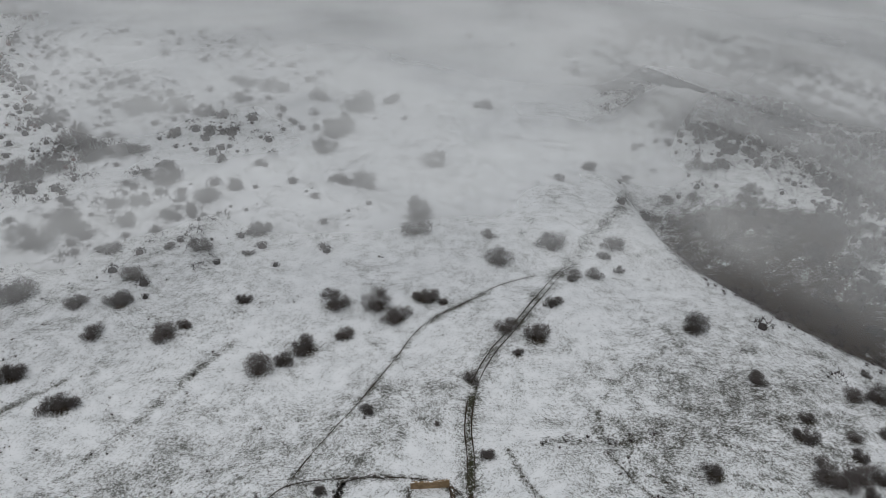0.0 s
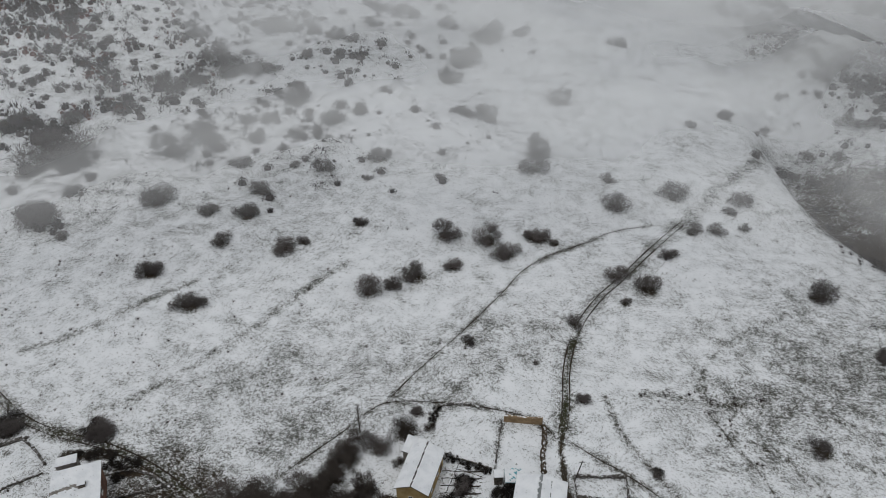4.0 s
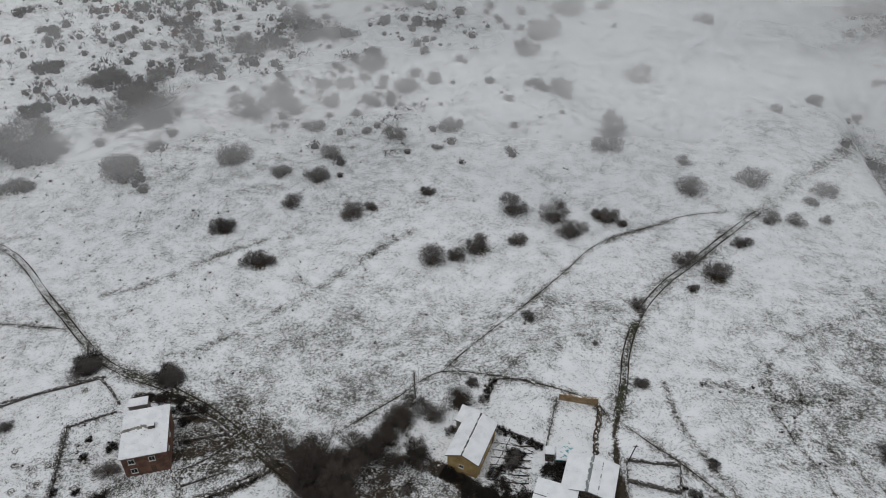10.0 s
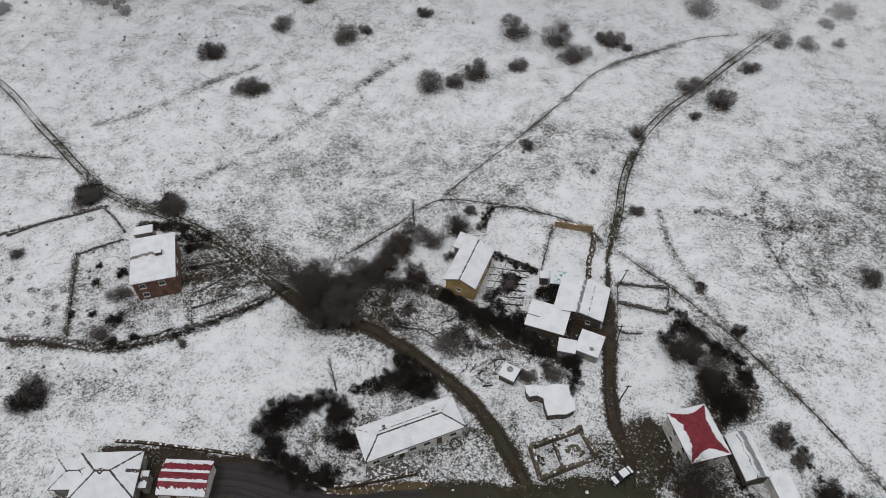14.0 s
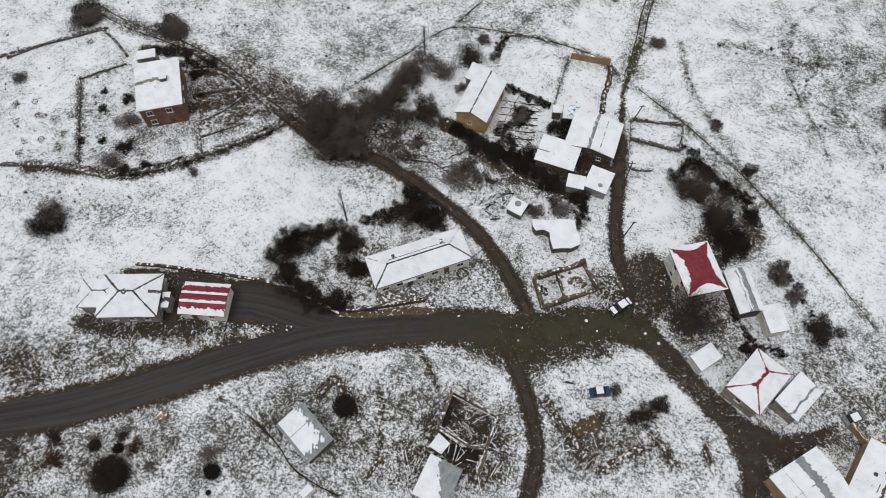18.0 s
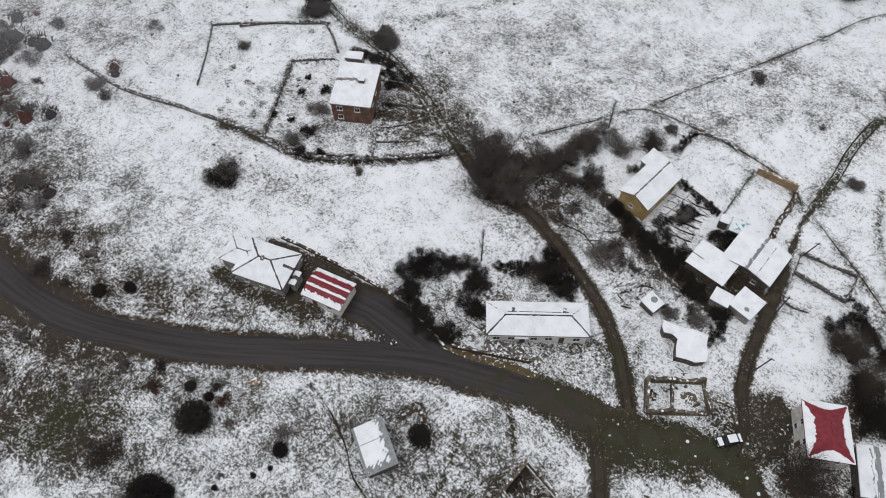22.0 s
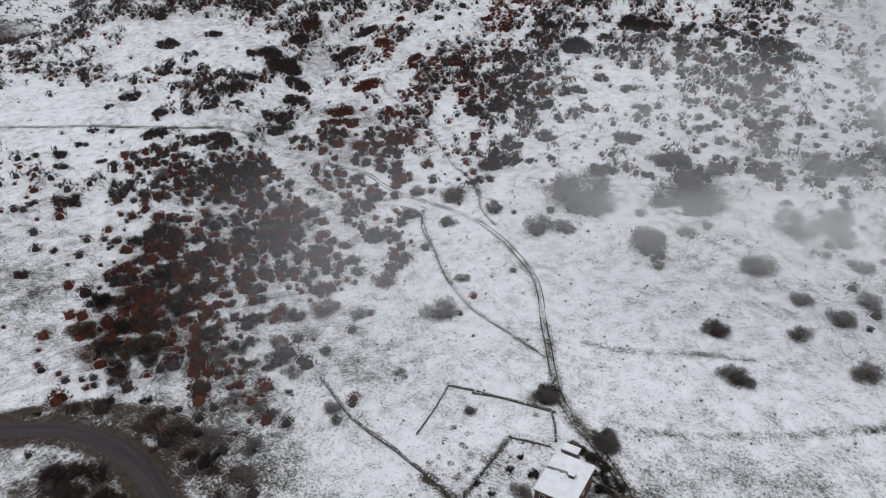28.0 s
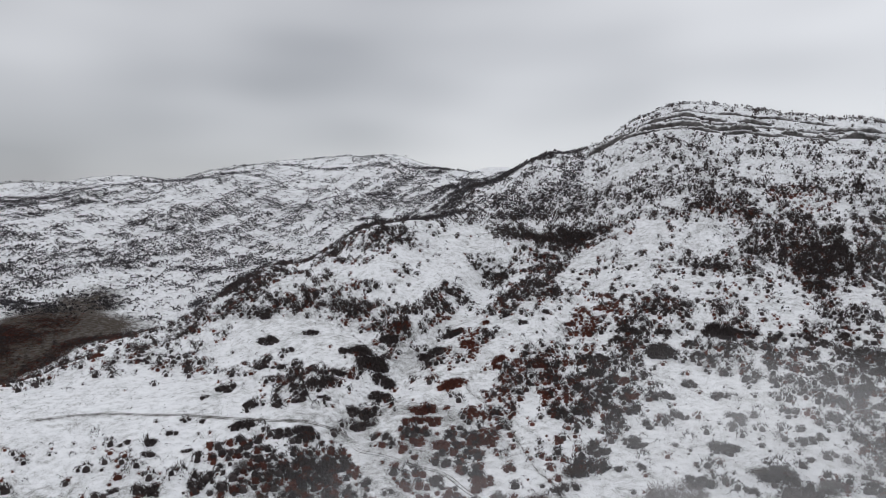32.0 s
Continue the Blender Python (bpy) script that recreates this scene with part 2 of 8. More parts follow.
def part(name, shape, material, parent=None, label=""):
    """One mesh object under a thing or a part; shape: a bmesh or a mesh."""
    if isinstance(shape, bmesh.types.BMesh):
        me = bpy.data.meshes.new(name)
        shape.to_mesh(me)
        shape.free()
    else:
        me = shape
    if material and not me.materials:
        me.materials.append(M[material])
    ob = new(name, me)
    if parent:
        ob.parent = parent
    return tagged(ob, label)


def add_box(bm, lo, hi, turn=None, bevel=0.0):
    """A box between two corners, added to bm; turn: a matrix for it."""
    c = [(a + b) / 2 for a, b in zip(lo, hi)]
    m = Matrix.Translation(c) @ Matrix.Diagonal([max(b - a, 1e-4) for a, b in zip(lo, hi)] + [1])
    made = bmesh.ops.create_cube(bm, size=1, matrix=(turn or Matrix()) @ m)
    if bevel:
        edges = list({e for v in made["verts"] for e in v.link_edges})
        bmesh.ops.bevel(bm, geom=edges, offset=bevel, segments=1, affect="EDGES")
    return bm


def box(lo, hi, bevel=0.0, turn=None):
    return add_box(bmesh.new(), lo, hi, turn, bevel)


def rod(a, b, r0, r1=None, sides=6, bm=None):
    """A tapered round bar from a to b."""
    bm = bm or bmesh.new()
    a, b = Vector(a), Vector(b)
    r1 = r0 if r1 is None else r1
    m = Matrix.Translation((a + b) / 2) @ (b - a).to_track_quat("Z", "Y").to_matrix().to_4x4()
    bmesh.ops.create_cone(bm, cap_ends=True, segments=sides, radius1=r0, radius2=r1, depth=(b - a).length, matrix=m)
    return bm


def gz(x, y):
    return float(ground_z(x, y))


def smooth_line(pts, step=1.0):
    """Points every step metres along a rounded line through pts."""
    p = np.array([pts[0], *pts, pts[-1]], float)
    out = []
    for i in range(1, len(p) - 2):
        n = max(2, int(np.hypot(*(p[i + 1] - p[i])) / step))
        for s in np.arange(n) / n:
            out.append(0.5 * (2 * p[i] + (p[i + 1] - p[i - 1]) * s + (2 * p[i - 1] - 5 * p[i] + 4 * p[i + 1] - p[i + 2]) * s * s
                              + (3 * p[i] - p[i - 1] - 3 * p[i + 1] + p[i + 2]) * s**3))
    return np.array([*out, p[-1]])


def away(x, y, pts):
    """Distance of the points x, y from a line through pts."""
    return line_gap(np.asarray(x, float), np.asarray(y, float), pts)


def ribbon(name, pts, half, lift, ragged=0.0, across=5, step=0.8, rng=None, crown=0.0):
    """A strip that lies on the ground along a rounded line."""
    line = smooth_line(pts, step)
    d = np.gradient(line, axis=0)
    d /= np.linalg.norm(d, axis=1)[:, None] + 1e-9
    side = np.stack([-d[:, 1], d[:, 0]], 1)
    n = len(line)
    rng = rng or np.random.default_rng(5)
    k = np.ones(5) / 5
    wl_, wr_ = [half + ragged * np.convolve(rng.uniform(-1, 1, n + 4), k, "valid") * 1.8 for _ in range(2)]
    dip = np.clip(np.minimum(np.arange(n), n - 1 - np.arange(n)) / 3, -0.3, 1) - 0.25 * (np.arange(n) > n - 3)
    verts = []
    for j in range(across):
        s = j / (across - 1) * 2 - 1
        off = np.where(s < 0, s * wl_, s * wr_)
        q = line + side * off[:, None]
        verts.append(np.column_stack([q, ground_z(q[:, 0], q[:, 1]) + lift * (1 - 0.8 * abs(s) ** 6) * dip + crown * (1 - s * s)]))
    v = np.stack(verts, 1).reshape(-1, 3)
    i = np.arange(n - 1)[:, None] * across + np.arange(across - 1)[None]
    f = np.stack([i, i + 1, i + across + 1, i + across], -1).reshape(-1, 4)[:, ::-1]
    me = tri_mesh(name, v, f)
    run = np.r_[0, np.cumsum(np.hypot(*np.diff(line, axis=0).T))]
    lane = np.ones((n * across, 4), np.float32)
    lane[:, 0], lane[:, 1] = np.repeat(run, across), np.tile(np.linspace(-half, half, across), n)
    if len(me.vertices) == n * across:
        me.color_attributes.new("lane", "FLOAT_COLOR", "POINT").data.foreach_set("color", lane.ravel())
    return me

# ---- the land: coarse heights by bearing and distance from the village, with knolls on them ----
BEARINGS = [-180, -130, -60, -35, -20, -5, 10, 25, 40, 50, 60, 66, 74, 82, 92, 102, 130, 180]
REACHES = [0, 120, 220, 350, 520, 660, 800, 1200, 1900, 2800, 4700]
HEIGHTS = {
    -180: (0, 0, -3, -5, -5, -3, 0, 20, 60, 120, 150), -130: (0, 0, -3, -8, -8, -5, 0, 20, 60, 120, 150),
    -60: (0, 0, -3, -14, -10, 4, 20, 70, 120, 160, 170), -35: (0, 0, 0, -6, 0, 18, 40, 100, 160, 200, 200),
    -20: (0, 0, 1, 5, 18, 37, 60, 120, 180, 210, 210), -5: (0, 0, 3, 12, 28, 45, 66, 125, 190, 220, 220),
    10: (0, 0, 3, 12, 28, 45, 66, 125, 190, 230, 230), 25: (0, 0, 4, 12, 28, 47, 70, 135, 200, 240, 240),
    40: (0, 0, 3, 12, 40, 72, 115, 255, 230, 230, 300), 50: (0, 0, 2, 10, 36, 72, 120, 280, 240, 250, 300),
    60: (0, 0, 0, 8, 32, 57, 90, 206, 190, 250, 240), 66: (0, 0, -2, 6, 28, 50, 86, 150, 200, 250, 230),
    74: (0, 0, -3, 5, 26, 63, 99, 70, 238, 270, 230), 82: (0, 0, -4, 5, 28, 53, 50, 22, 217, 245, 220),
    92: (0, 0, -5, 2, 14, 6, -14, 28, 180, 203, 190), 102: (0, 0, -5, 0, 5, -22, -8, 45, 152, 170, 170),
    130: (0, 0, -4, -4, 0, 0, 5, 20, 60, 120, 150), 180: (0, 0, -3, -5, -5, -3, 0, 20, 60, 120, 150)}

GULLY = [(-318, 68), (-380, 100), (-440, 145), (-520, 210), (-640, 300)]


def line_gap(x, y, pts):
    best = np.full(np.shape(x), 1e9)
    for (ax, ay), (bx, by) in zip(pts[:-1], pts[1:]):
        ux, uy = bx - ax, by - ay
        s = np.clip(((x - ax) * ux + (y - ay) * uy) / max(ux * ux + uy * uy, 1e-9), 0, 1)
        best = np.minimum(best, np.hypot(x - ax - s * ux, y - ay - s * uy))
    return best


def ground_z(x, y):
    """Height of the land at x, y (numbers or arrays)."""
    x, y = np.asarray(x, float), np.asarray(y, float)
    d, b = np.hypot(x, y), np.degrees(np.arctan2(-x, y))
    table = np.array([HEIGHTS[k] for k in BEARINGS], float)
    i = np.clip(np.searchsorted(BEARINGS, b, "right") - 1, 0, len(BEARINGS) - 2)
    j = np.clip(np.searchsorted(REACHES, d, "right") - 1, 0, len(REACHES) - 2)
    bs, ds = np.array(BEARINGS, float), np.array(REACHES, float)
    u = (b - bs[i]) / (bs[i + 1] - bs[i])
    v = np.clip((d - ds[j]) / (ds[j + 1] - ds[j]), 0, 1)

    def hermite(p0, p1, p2, p3, x0, x1, x2, x3, s):
        m1, m2 = (p2 - p0) / np.maximum(x2 - x0, 1e-6), (p3 - p1) / np.maximum(x3 - x1, 1e-6)
        h = x2 - x1
        return (2 * s**3 - 3 * s**2 + 1) * p1 + (s**3 - 2 * s**2 + s) * h * m1 + (3 * s**2 - 2 * s**3) * p2 + (s**3 - s**2) * h * m2

    ja, jb, jc, jd = np.maximum(j - 1, 0), j, j + 1, np.minimum(j + 2, len(REACHES) - 1)

    def along(k):
        return hermite(table[k, ja], table[k, jb], table[k, jc], table[k, jd], ds[ja], ds[jb], ds[jc], ds[jd], v)

    w = u * u * (3 - 2 * u)
    z = along(i) * (1 - w) + along(i + 1) * w
    # the ravine east of the track
    e = (x * 0.83 + y * 0.56) - 187
    gate = 1 / (1 + np.exp(-(x - 84) / 5))
    z = z - gate * (26 * np.exp(-((e - 42) / 30) ** 2))
    # the gully that comes down the hillside
    z = z - 8 * np.exp(-(np.minimum(line_gap(x, y, GULLY), 60) / 15) ** 2)
    # knolls and gullies, growing with distance
    r = np.clip((d - 160) / 500, 0, 1)
    z = z + r * (5 * np.sin(x / 61 + 1.3 * np.sin(y / 83)) * np.sin(y / 71 + 0.8) + 2.2 * np.sin(x / 23 + 2 * np.sin(y / 37)) * np.cos(y / 27))
    z = z + np.clip((d - 900) / 1200, 0, 1) * (20 * np.sin(x / 190 + 1.2 * np.sin(y / 260)) * np.sin(y / 230 + 0.7 * np.sin(x / 310)) + 9 * np.sin(x / 71 + 1.6 * np.sin(y / 97)) * np.sin(y / 83))
    z = z + 0.25 * np.sin(x / 9.5) * np.sin(y / 8.1 + 0.5 * np.sin(x / 13))
    return z
# ---- where the larger bushes and trees stand: x, y, radius ----
FIELD_BUSH = [(-160.1, 163.4, 5.1), (-175.1, 201.4, 7.5), (-182.4, 189.8, 3.4), (-140.9, 214.4, 6.2), (-131.6, 225.4, 6.8), (-110, 179.7, 2.7), (-130, 182.6, 4),
    (-112.3, 210.7, 3.7), (-98.7, 163.7, 3.2), (-79.3, 165.1, 3.9), (-74.2, 169.8, 1.9), (-96.7, 179.7, 2.8), (-82.1, 214.6, 3.7), (-93.6, 213.6, 2.1),
    (-111.6, 264.8, 5.5), (-91.5, 250.7, 4.2), (-83.4, 261, 3.5), (-65.6, 226.8, 4.2), (-66.4, 211.7, 1.8), (-114.5, 230.7, 4), (-116.3, 247.3, 3.5),
    (-100.1, 235.6, 3.4)]
MEADOW_BUSH = [(-94.2, 135.4, 4), (-60.7, 183.2, 2.3), (-32.8, 182.6, 4.2), (-19.5, 181.7, 3.9), (-14, 175.2, 3.8), (-5.4, 186.1, 3.9), (0.3, 183.8, 1.6),
    (-28.1, 166.3, 2.9), (-37.8, 159.3, 3.8), (-43.4, 154.2, 2.8), (-49.1, 150.8, 3.9), (16.3, 227, 2.2), (18.7, 208.5, 4.3), (38.1, 220.9, 4.6),
    (43.1, 199.9, 2.1), (34.1, 183.9, 2.1), (18.3, 169.4, 3.3), (26.4, 165.2, 3.6), (20.6, 157.8, 1.4), (7.3, 147.1, 2.4), (-9, 242.1, 5.3),
    (-10.5, 229.1, 4.6), (-2.8, 287.8, 4.4), (-18.6, 134.7, 1.9), (-1.4, 130.4, 0.7), (-112.4, 147.1, 3), (-26.6, 109.5, 1.2), (-90.9, 89.7, 2.8),
    (-111.5, 87.2, 2.9), (10.1, 119.5, 1.5)]
UPPER_BUSH = [(-43.4, 357, 9), (-49.5, 320.1, 8.2), (-53.5, 300.7, 5.2), (-27.7, 365.5, 4.6), (-177.7, 242.2, 3.8), (-217.2, 222.6, 6.6), (-192, 229.3, 5.1),
    (-198, 166.6, 10.2), (-151.4, 287.6, 5.5), (-110.7, 340.1, 4.5), (-126.2, 316.5, 4.3)]
EAST_BUSH = [(88, 132, 1.6), (113, 290.8, 2.7), (95.5, 286.9, 2.4), (55.6, 213.6, 2), (49.7, 200.2, 2.5), (41.6, 197.3, 1.7), (58.7, 203.9, 1.7),
    (32.8, 182.2, 1.6), (64.2, 291.6, 3.6), (85.8, 308.4, 2.2), (49, 276.8, 1.9), (96, 125.1, 1.6), (102.8, 281.3, 2.6), (102.3, 295.9, 3),
    (73.3, 99.8, 4.1), (59.6, 113.8, 2.6), (83.7, 101.9, 1.8), (92.2, 103.5, 2.2), (90.6, 107.5, 1.8), (83.3, 113.1, 3.2), (86.5, 111.8, 2.9),
    (90.6, 112.4, 3.0), (95.7, 112.6, 2.7), (93.8, 119.1, 2.1), (84.6, 125.1, 3.1), (82.0, 146.8, 2.8), (72.9, 170.0, 3.9), (103.3, 140.1, 2.5),
    (109.9, 140.1, 3.4), (104.6, 126.1, 2.4), (112.8, 151.0, 1.4)]
RAVINE_BUSH = [(163.9, 240.2, 7.6), (157.5, 258.8, 6.6), (142.4, 259.5, 5.2), (153, 232.9, 4.9), (147.6, 244.6, 5), (136.7, 282.7, 5.4), (129.2, 305.5, 4.2),
    (182.2, 328.2, 6.3), (180.4, 285.7, 7.2), (120.9, 303, 5.6), (156.3, 217.7, 6)]
SLOPE_BUSH = [(-130.2, 184.7, 4.6), (-110, 180.8, 2.9), (-162.1, 166.1, 5.2), (-148.1, 158.6, 2), (-176, 99.1, 2.1), (-161.1, 83.3, 5.2), (-189, 77.1, 4.3),
    (-173, 61.6, 2.6), (-171.1, 115.8, 1.3), (-116.9, 68.4, 1), (-111.3, 87.8, 2.2), (-91.6, 91, 2.8), (-90.6, 39.6, 3.3), (-133.4, 38.5, 2.2),
    (-181.2, 53.5, 4), (-206.7, -14.5, 4.3), (-214.9, 115.1, 2.6), (-247.2, 117.7, 3), (-229, 105.3, 3.3), (-234.2, 126.9, 5.2), (-252.4, 154.6, 5.1),
    (-215.6, 135.5, 3.4), (-192.5, 140.4, 4.8), (-186.6, 147.5, 4.2), (-201.5, 169.5, 10.3), (-178.6, 202.4, 10.5), (-98.2, 181.5, 3.4), (-99.1, 195.4, 3.6),
    (-112.3, 146.7, 3.1), (-309.9, 23.7, 4)]
VILLAGE_DARK = [(-51.3, 78.2, 5.3), (-44, 75.3, 5.2), (-45.3, 71.1, 4), (-39.2, 89, 3), (-37.3, 94.3, 2.8), (-43.3, 83.1, 4.8), (-32.2, 86.4, 2.9),
    (-43.9, 49.2, 3.2), (-44.1, 44.3, 2.6), (-39.7, 41.6, 2.8), (-34, 41.1, 2.3), (-35.6, 53.6, 3.2), (-32.1, 48.6, 2.8), (-26.3, 63.5, 3.2),
    (-22, 62.3, 2.1), (29.5, 78.1, 4), (33, 74.8, 3.9), (22, 90.7, 2.4), (25, 88.8, 2.4), (29, 86.5, 2.3), (34.3, 82.1, 2.3),
    (24.9, 85.3, 2.3), (-14.8, 80, 2.3), (-9.4, 78.8, 2.2), (-3.8, 77.1, 2.2), (-19.6, 80.6, 1.7)]
VILLAGE_BUSH = [(-90.7, 39.7, 3.3), (-116.6, 68.5, 1.6), (-86.9, 55.7, 2.5), (-88.8, 65.7, 2.3), (-70.7, 58.6, 1.1), (49.1, 62.6, 2.8), (21.7, 38, 2),
    (16.9, 41, 1.2), (24.5, 40.8, 1.8), (25.1, 101.4, 1.4), (32.9, 92.2, 1.3), (-26.1, 109.5, 1.3), (-91.7, 90.7, 3.1), (-111.8, 88, 2.9),
    (9.9, 119.9, 1.6), (-32.2, 97.9, 2.8), (-12.9, 90.3, 2.1), (-30.8, 78.6, 1.4), (-21, 73.6, 2.8), (-0.5, 72.5, 2), (41.2, 71, 2.3),
    (43.9, 67.8, 1.7), (-4.4, 70.6, 1.6)]
GARDEN_BUSH = [(-92.1, 70.5, 1.3), (-97.5, 70.8, 0.7), (-95.8, 66.7, 0.8), (-86.4, 59.7, 1.5), (-95.5, 58.1, 0.7), (-91.4, 59.4, 0.7), (-80.2, 56.6, 1.3), (-83.6, 54.2, 1.2), (-113.5, 88.8, 2.8), (-93.2, 91.4, 2.8),
    # the thickets between yellow house and barn also stand in for black shade
    (-89.3, 84.8, 1.6), (-93.4, 84.2, 1.2), (-86.1, 85.3, 1.3), (-78.3, 76.4, 0.9), (-81.7, 80.5, 1.1), (-13.5, 92.6, 1.5), (-13.2, 90.4, 1.2), (-14, 85.3, 1.4), (-9.1, 83.6, 1.3), (-15.6, 82.3, 1.6), (-12, 81.6, 1.5), (-6, 91.7, 1.0), (25.6, 102.1, 1.0), (33.4, 92.4, 1.3)]
BARE_TREE = [(26.5, 56.7, 5.2), (28, 80.6, 3.4), (22.7, 84.4, 3.5), (-27.3, 102.5, 3.1)]
# bushes south of the road: kind 0 dark, 1 grey, 2 brown, 3 russet
SOUTH_BUSH = [(-62.3, -10.8, 2.9, 2), (-52.0, -10.2, 3.5, 0), (-74.6, -5.9, 1.4, 1), (-65.7, 1.7, 1.5, 3), (-67.7, 5.1, 1.5, 2), (-55.4, 2.8, 3.0, 0), (-57.6, 8.7, 1.1, 2), (-54.7, 7.6, 1.3, 3), (-56.9, 6.6, 1.0, 0),
    (-50.7, 6.0, 1.0, 1), (-41.1, 8.1, 1.5, 0), (-42.7, 10.5, 1.7, 1), (-40.2, 5.1, 0.5, 0), (-32.6, 1.5, 1.6, 0), (-50.0, -7.9, 1.6, 0), (-45.5, -0.7, 0.5, 1), (-25.0, 24.1, 2.1, 0), (-60.9, 5.9, 1.1, 0),
    (-72.9, 1.4, 1.2, 1), (-44.8, -2.7, 0.5, 0), (-41.4, 2.5, 0.5, 0), (-31.1, 5.6, 0.5, 0), (-32.1, 4.1, 0.4, 0)]
ROADSIDE_BUSH = [(-96.4, 10.8, 1.3, 1), (-87.9, 7.3, 1.5, 0), (-84.1, 11.4, 1.3, 0), (-94.4, 4.2, 1.0, 2), (-100.2, 3.1, 2.1, 2), (-107.7, 11.2, 1.4, 1), (-120.0, 14.0, 2.7, 1), (-114.1, 11.4, 2.0, 1), (-128.6, 17.2, 2.6, 1),
    (-136.6, 11.0, 3.1, 1), (-103.1, 10.4, 1.5, 2), (-115.6, 4.0, 1.2, 1), (-91.7, -7.4, 1.5, 1), (-88.7, -5.5, 0.8, 1), (-89.2, -12.7, 0.9, 1), (-86.7, -14.1, 1.1, 1), (-101.7, 3.4, 1.7, 1), (-93.6, -3.3, 2.4, 2),
    (-116.1, -3.8, 3.1, 2)]
THORN_CLUMPS = [(23.4, 124.5, 1.1), (28.9, 125.7, 1.1), (35.1, 126.1, 1.1), (39.5, 124.6, 1.3), (43.8, 125.8, 1.1), (49.6, 127.2, 1.3), (37.4, 120.5, 1.1), (41.0, 118.8, 1.1), (27.1, 122.2, 0.8), (40.0, 114.3, 0.9), (46.2, 108.4, 0.9)]
MIST_BUSH = [(-139.3, 292.4, 6.0), (-153.9, 349.9, 8.0), (-95.5, 287.8, 2.6), (-163.0, 299.1, 8.0), (-164.4, 275.3, 5.4), (-171.7, 266.6, 6.7), (-42.7, 269.0, 4.2),
    (-33.4, 267.6, 4.7), (-66.3, 366.9, 4.4), (-93.1, 384.1, 6.6), (-110.1, 392.0, 4.7), (21.1, 355.1, 3.6), (59.6, 221.1, 3.7), (96.3, 332.7, 2.9)]

# ---- lines on the land: x, y in metres ----
ROAD = [(-176, -62), (-168, -40), (-160, -23), (-150, -13), (-136, -6.2), (-122, -2.9), (-108, -2.2), (-98, -1.7), (-89, 0.2), (-80, 3.8), (-70, 9.2),
        (-61.5, 14.6), (-54, 20), (-46.5, 25.8), (-39, 31.2), (-33, 35), (-27, 38), (-20, 40.8), (-12, 43.4), (-6, 45.1)]
YARD_ROAD = [(-51, 36.0), (-46, 37), (-40, 37.2), (-34, 37.2), (-29, 37.6), (-25, 38.6)]
MUD = [(-7, 44.6), (0, 46.6), (6, 49.6), (13.2, 52.6), (18.6, 52.6), (23.9, 49.8), (28.4, 46.4), (33.3, 43.2), (38.6, 40.6), (44.4, 39.6), (49.6, 41.8), (54, 45)]
LANE = [(-58.5, 76.5), (-49.4, 72.9), (-42.9, 72), (-37.2, 72.7), (-29.3, 70.3), (-20, 66.5), (-13.3, 62.8), (-7.6, 58.2), (-3.9, 54), (-0.5, 50)]
LANE_SOUTH = [(-3.9, 44.3), (-0.3, 40.1), (2.8, 35.9), (5.7, 30.9), (7.4, 24.8), (7.3, 12)]
LANE_MID = [(5.9, 110), (5.8, 104), (7.7, 92.5), (9.4, 81.7), (10.6, 72.6), (12.4, 65.5), (15.4, 60.4), (16.4, 54)]
WEST_TRACK = [(-343, 79), (-328, 80), (-312, 84), (-294, 94), (-278, 105.5), (-258, 109), (-240, 116), (-224, 121.5), (-210, 125.3), (-190.6, 125.3), (-163, 119.3), (-141, 107.4),
              (-130.6, 101.7), (-119, 95.2), (-110.8, 91.4), (-102.6, 89.4), (-94.5, 88.5), (-86.3, 87.2), (-76.2, 84.3), (-67.3, 80.4), (-58.5, 76.5)]
NORTH_TRACK = [(5.9, 110), (6.3, 116.4), (6, 125.4), (6.5, 135.6), (8.7, 147.1), (13.7, 158.9), (20.1, 170), (28.6, 185.4), (39.5, 203.5), (49.6, 221.5), (58.1, 235.8), (70.6, 253.6), (86, 300)]
VILLAGE_PATHS = [
    [(-50.5, 86.6), (-46.5, 92.9), (-41.3, 100.4), (-37.4, 107), (-33.8, 110.9), (-26.2, 113), (-15.6, 113.8), (-7.7, 113.7), (0.2, 111.9), (4.5, 107.8)],
    [(5.7, 108.2), (12.2, 104.2), (19.5, 100.1), (27.5, 94.5), (32.8, 90.4), (38.8, 85), (44.4, 80.1), (49.7, 75.1), (58, 66)],
    [(-33.8, 110.9), (-29.8, 121.2), (-24.1, 132.5), (-20, 140.3), (-13.7, 154.5), (-8.1, 168.4), (-1.4, 177.1), (9, 186.2), (17.4, 194), (30, 200)],
    [(14.9, 121.6), (18.1, 111.7), (22, 105.5), (25.6, 100.9), (30.7, 94), (32.8, 90.4)],
    [(-229.3, 109.5), (-204.5, 102.2), (-180.1, 95.4), (-158.4, 93.1), (-142.8, 95.3), (-126.8, 97.6)]]
HILL_PATHS = [
    [(-397, 171), (-368, 154), (-337, 155), (-310, 153), (-282, 147), (-260, 142), (-247, 142), (-232, 138), (-220, 132), (-204, 129)],
    [(-231, 112), (-218, 105), (-195, 100)], [(-45.4, 19.3), (-38.8, 17.8), (-33.1, 15.2), (-29.3, 12.7), (-24.7, 11.4), (-20.3, 10.8)]]
FOOTPATHS = VILLAGE_PATHS + HILL_PATHS
HILL_TRACK = [(-343, 79), (-349, 76), (-350, 66), (-360, 42), (-381, 16), (-401, -16), (-410, -34), (-414, -55), (-412, -74)]
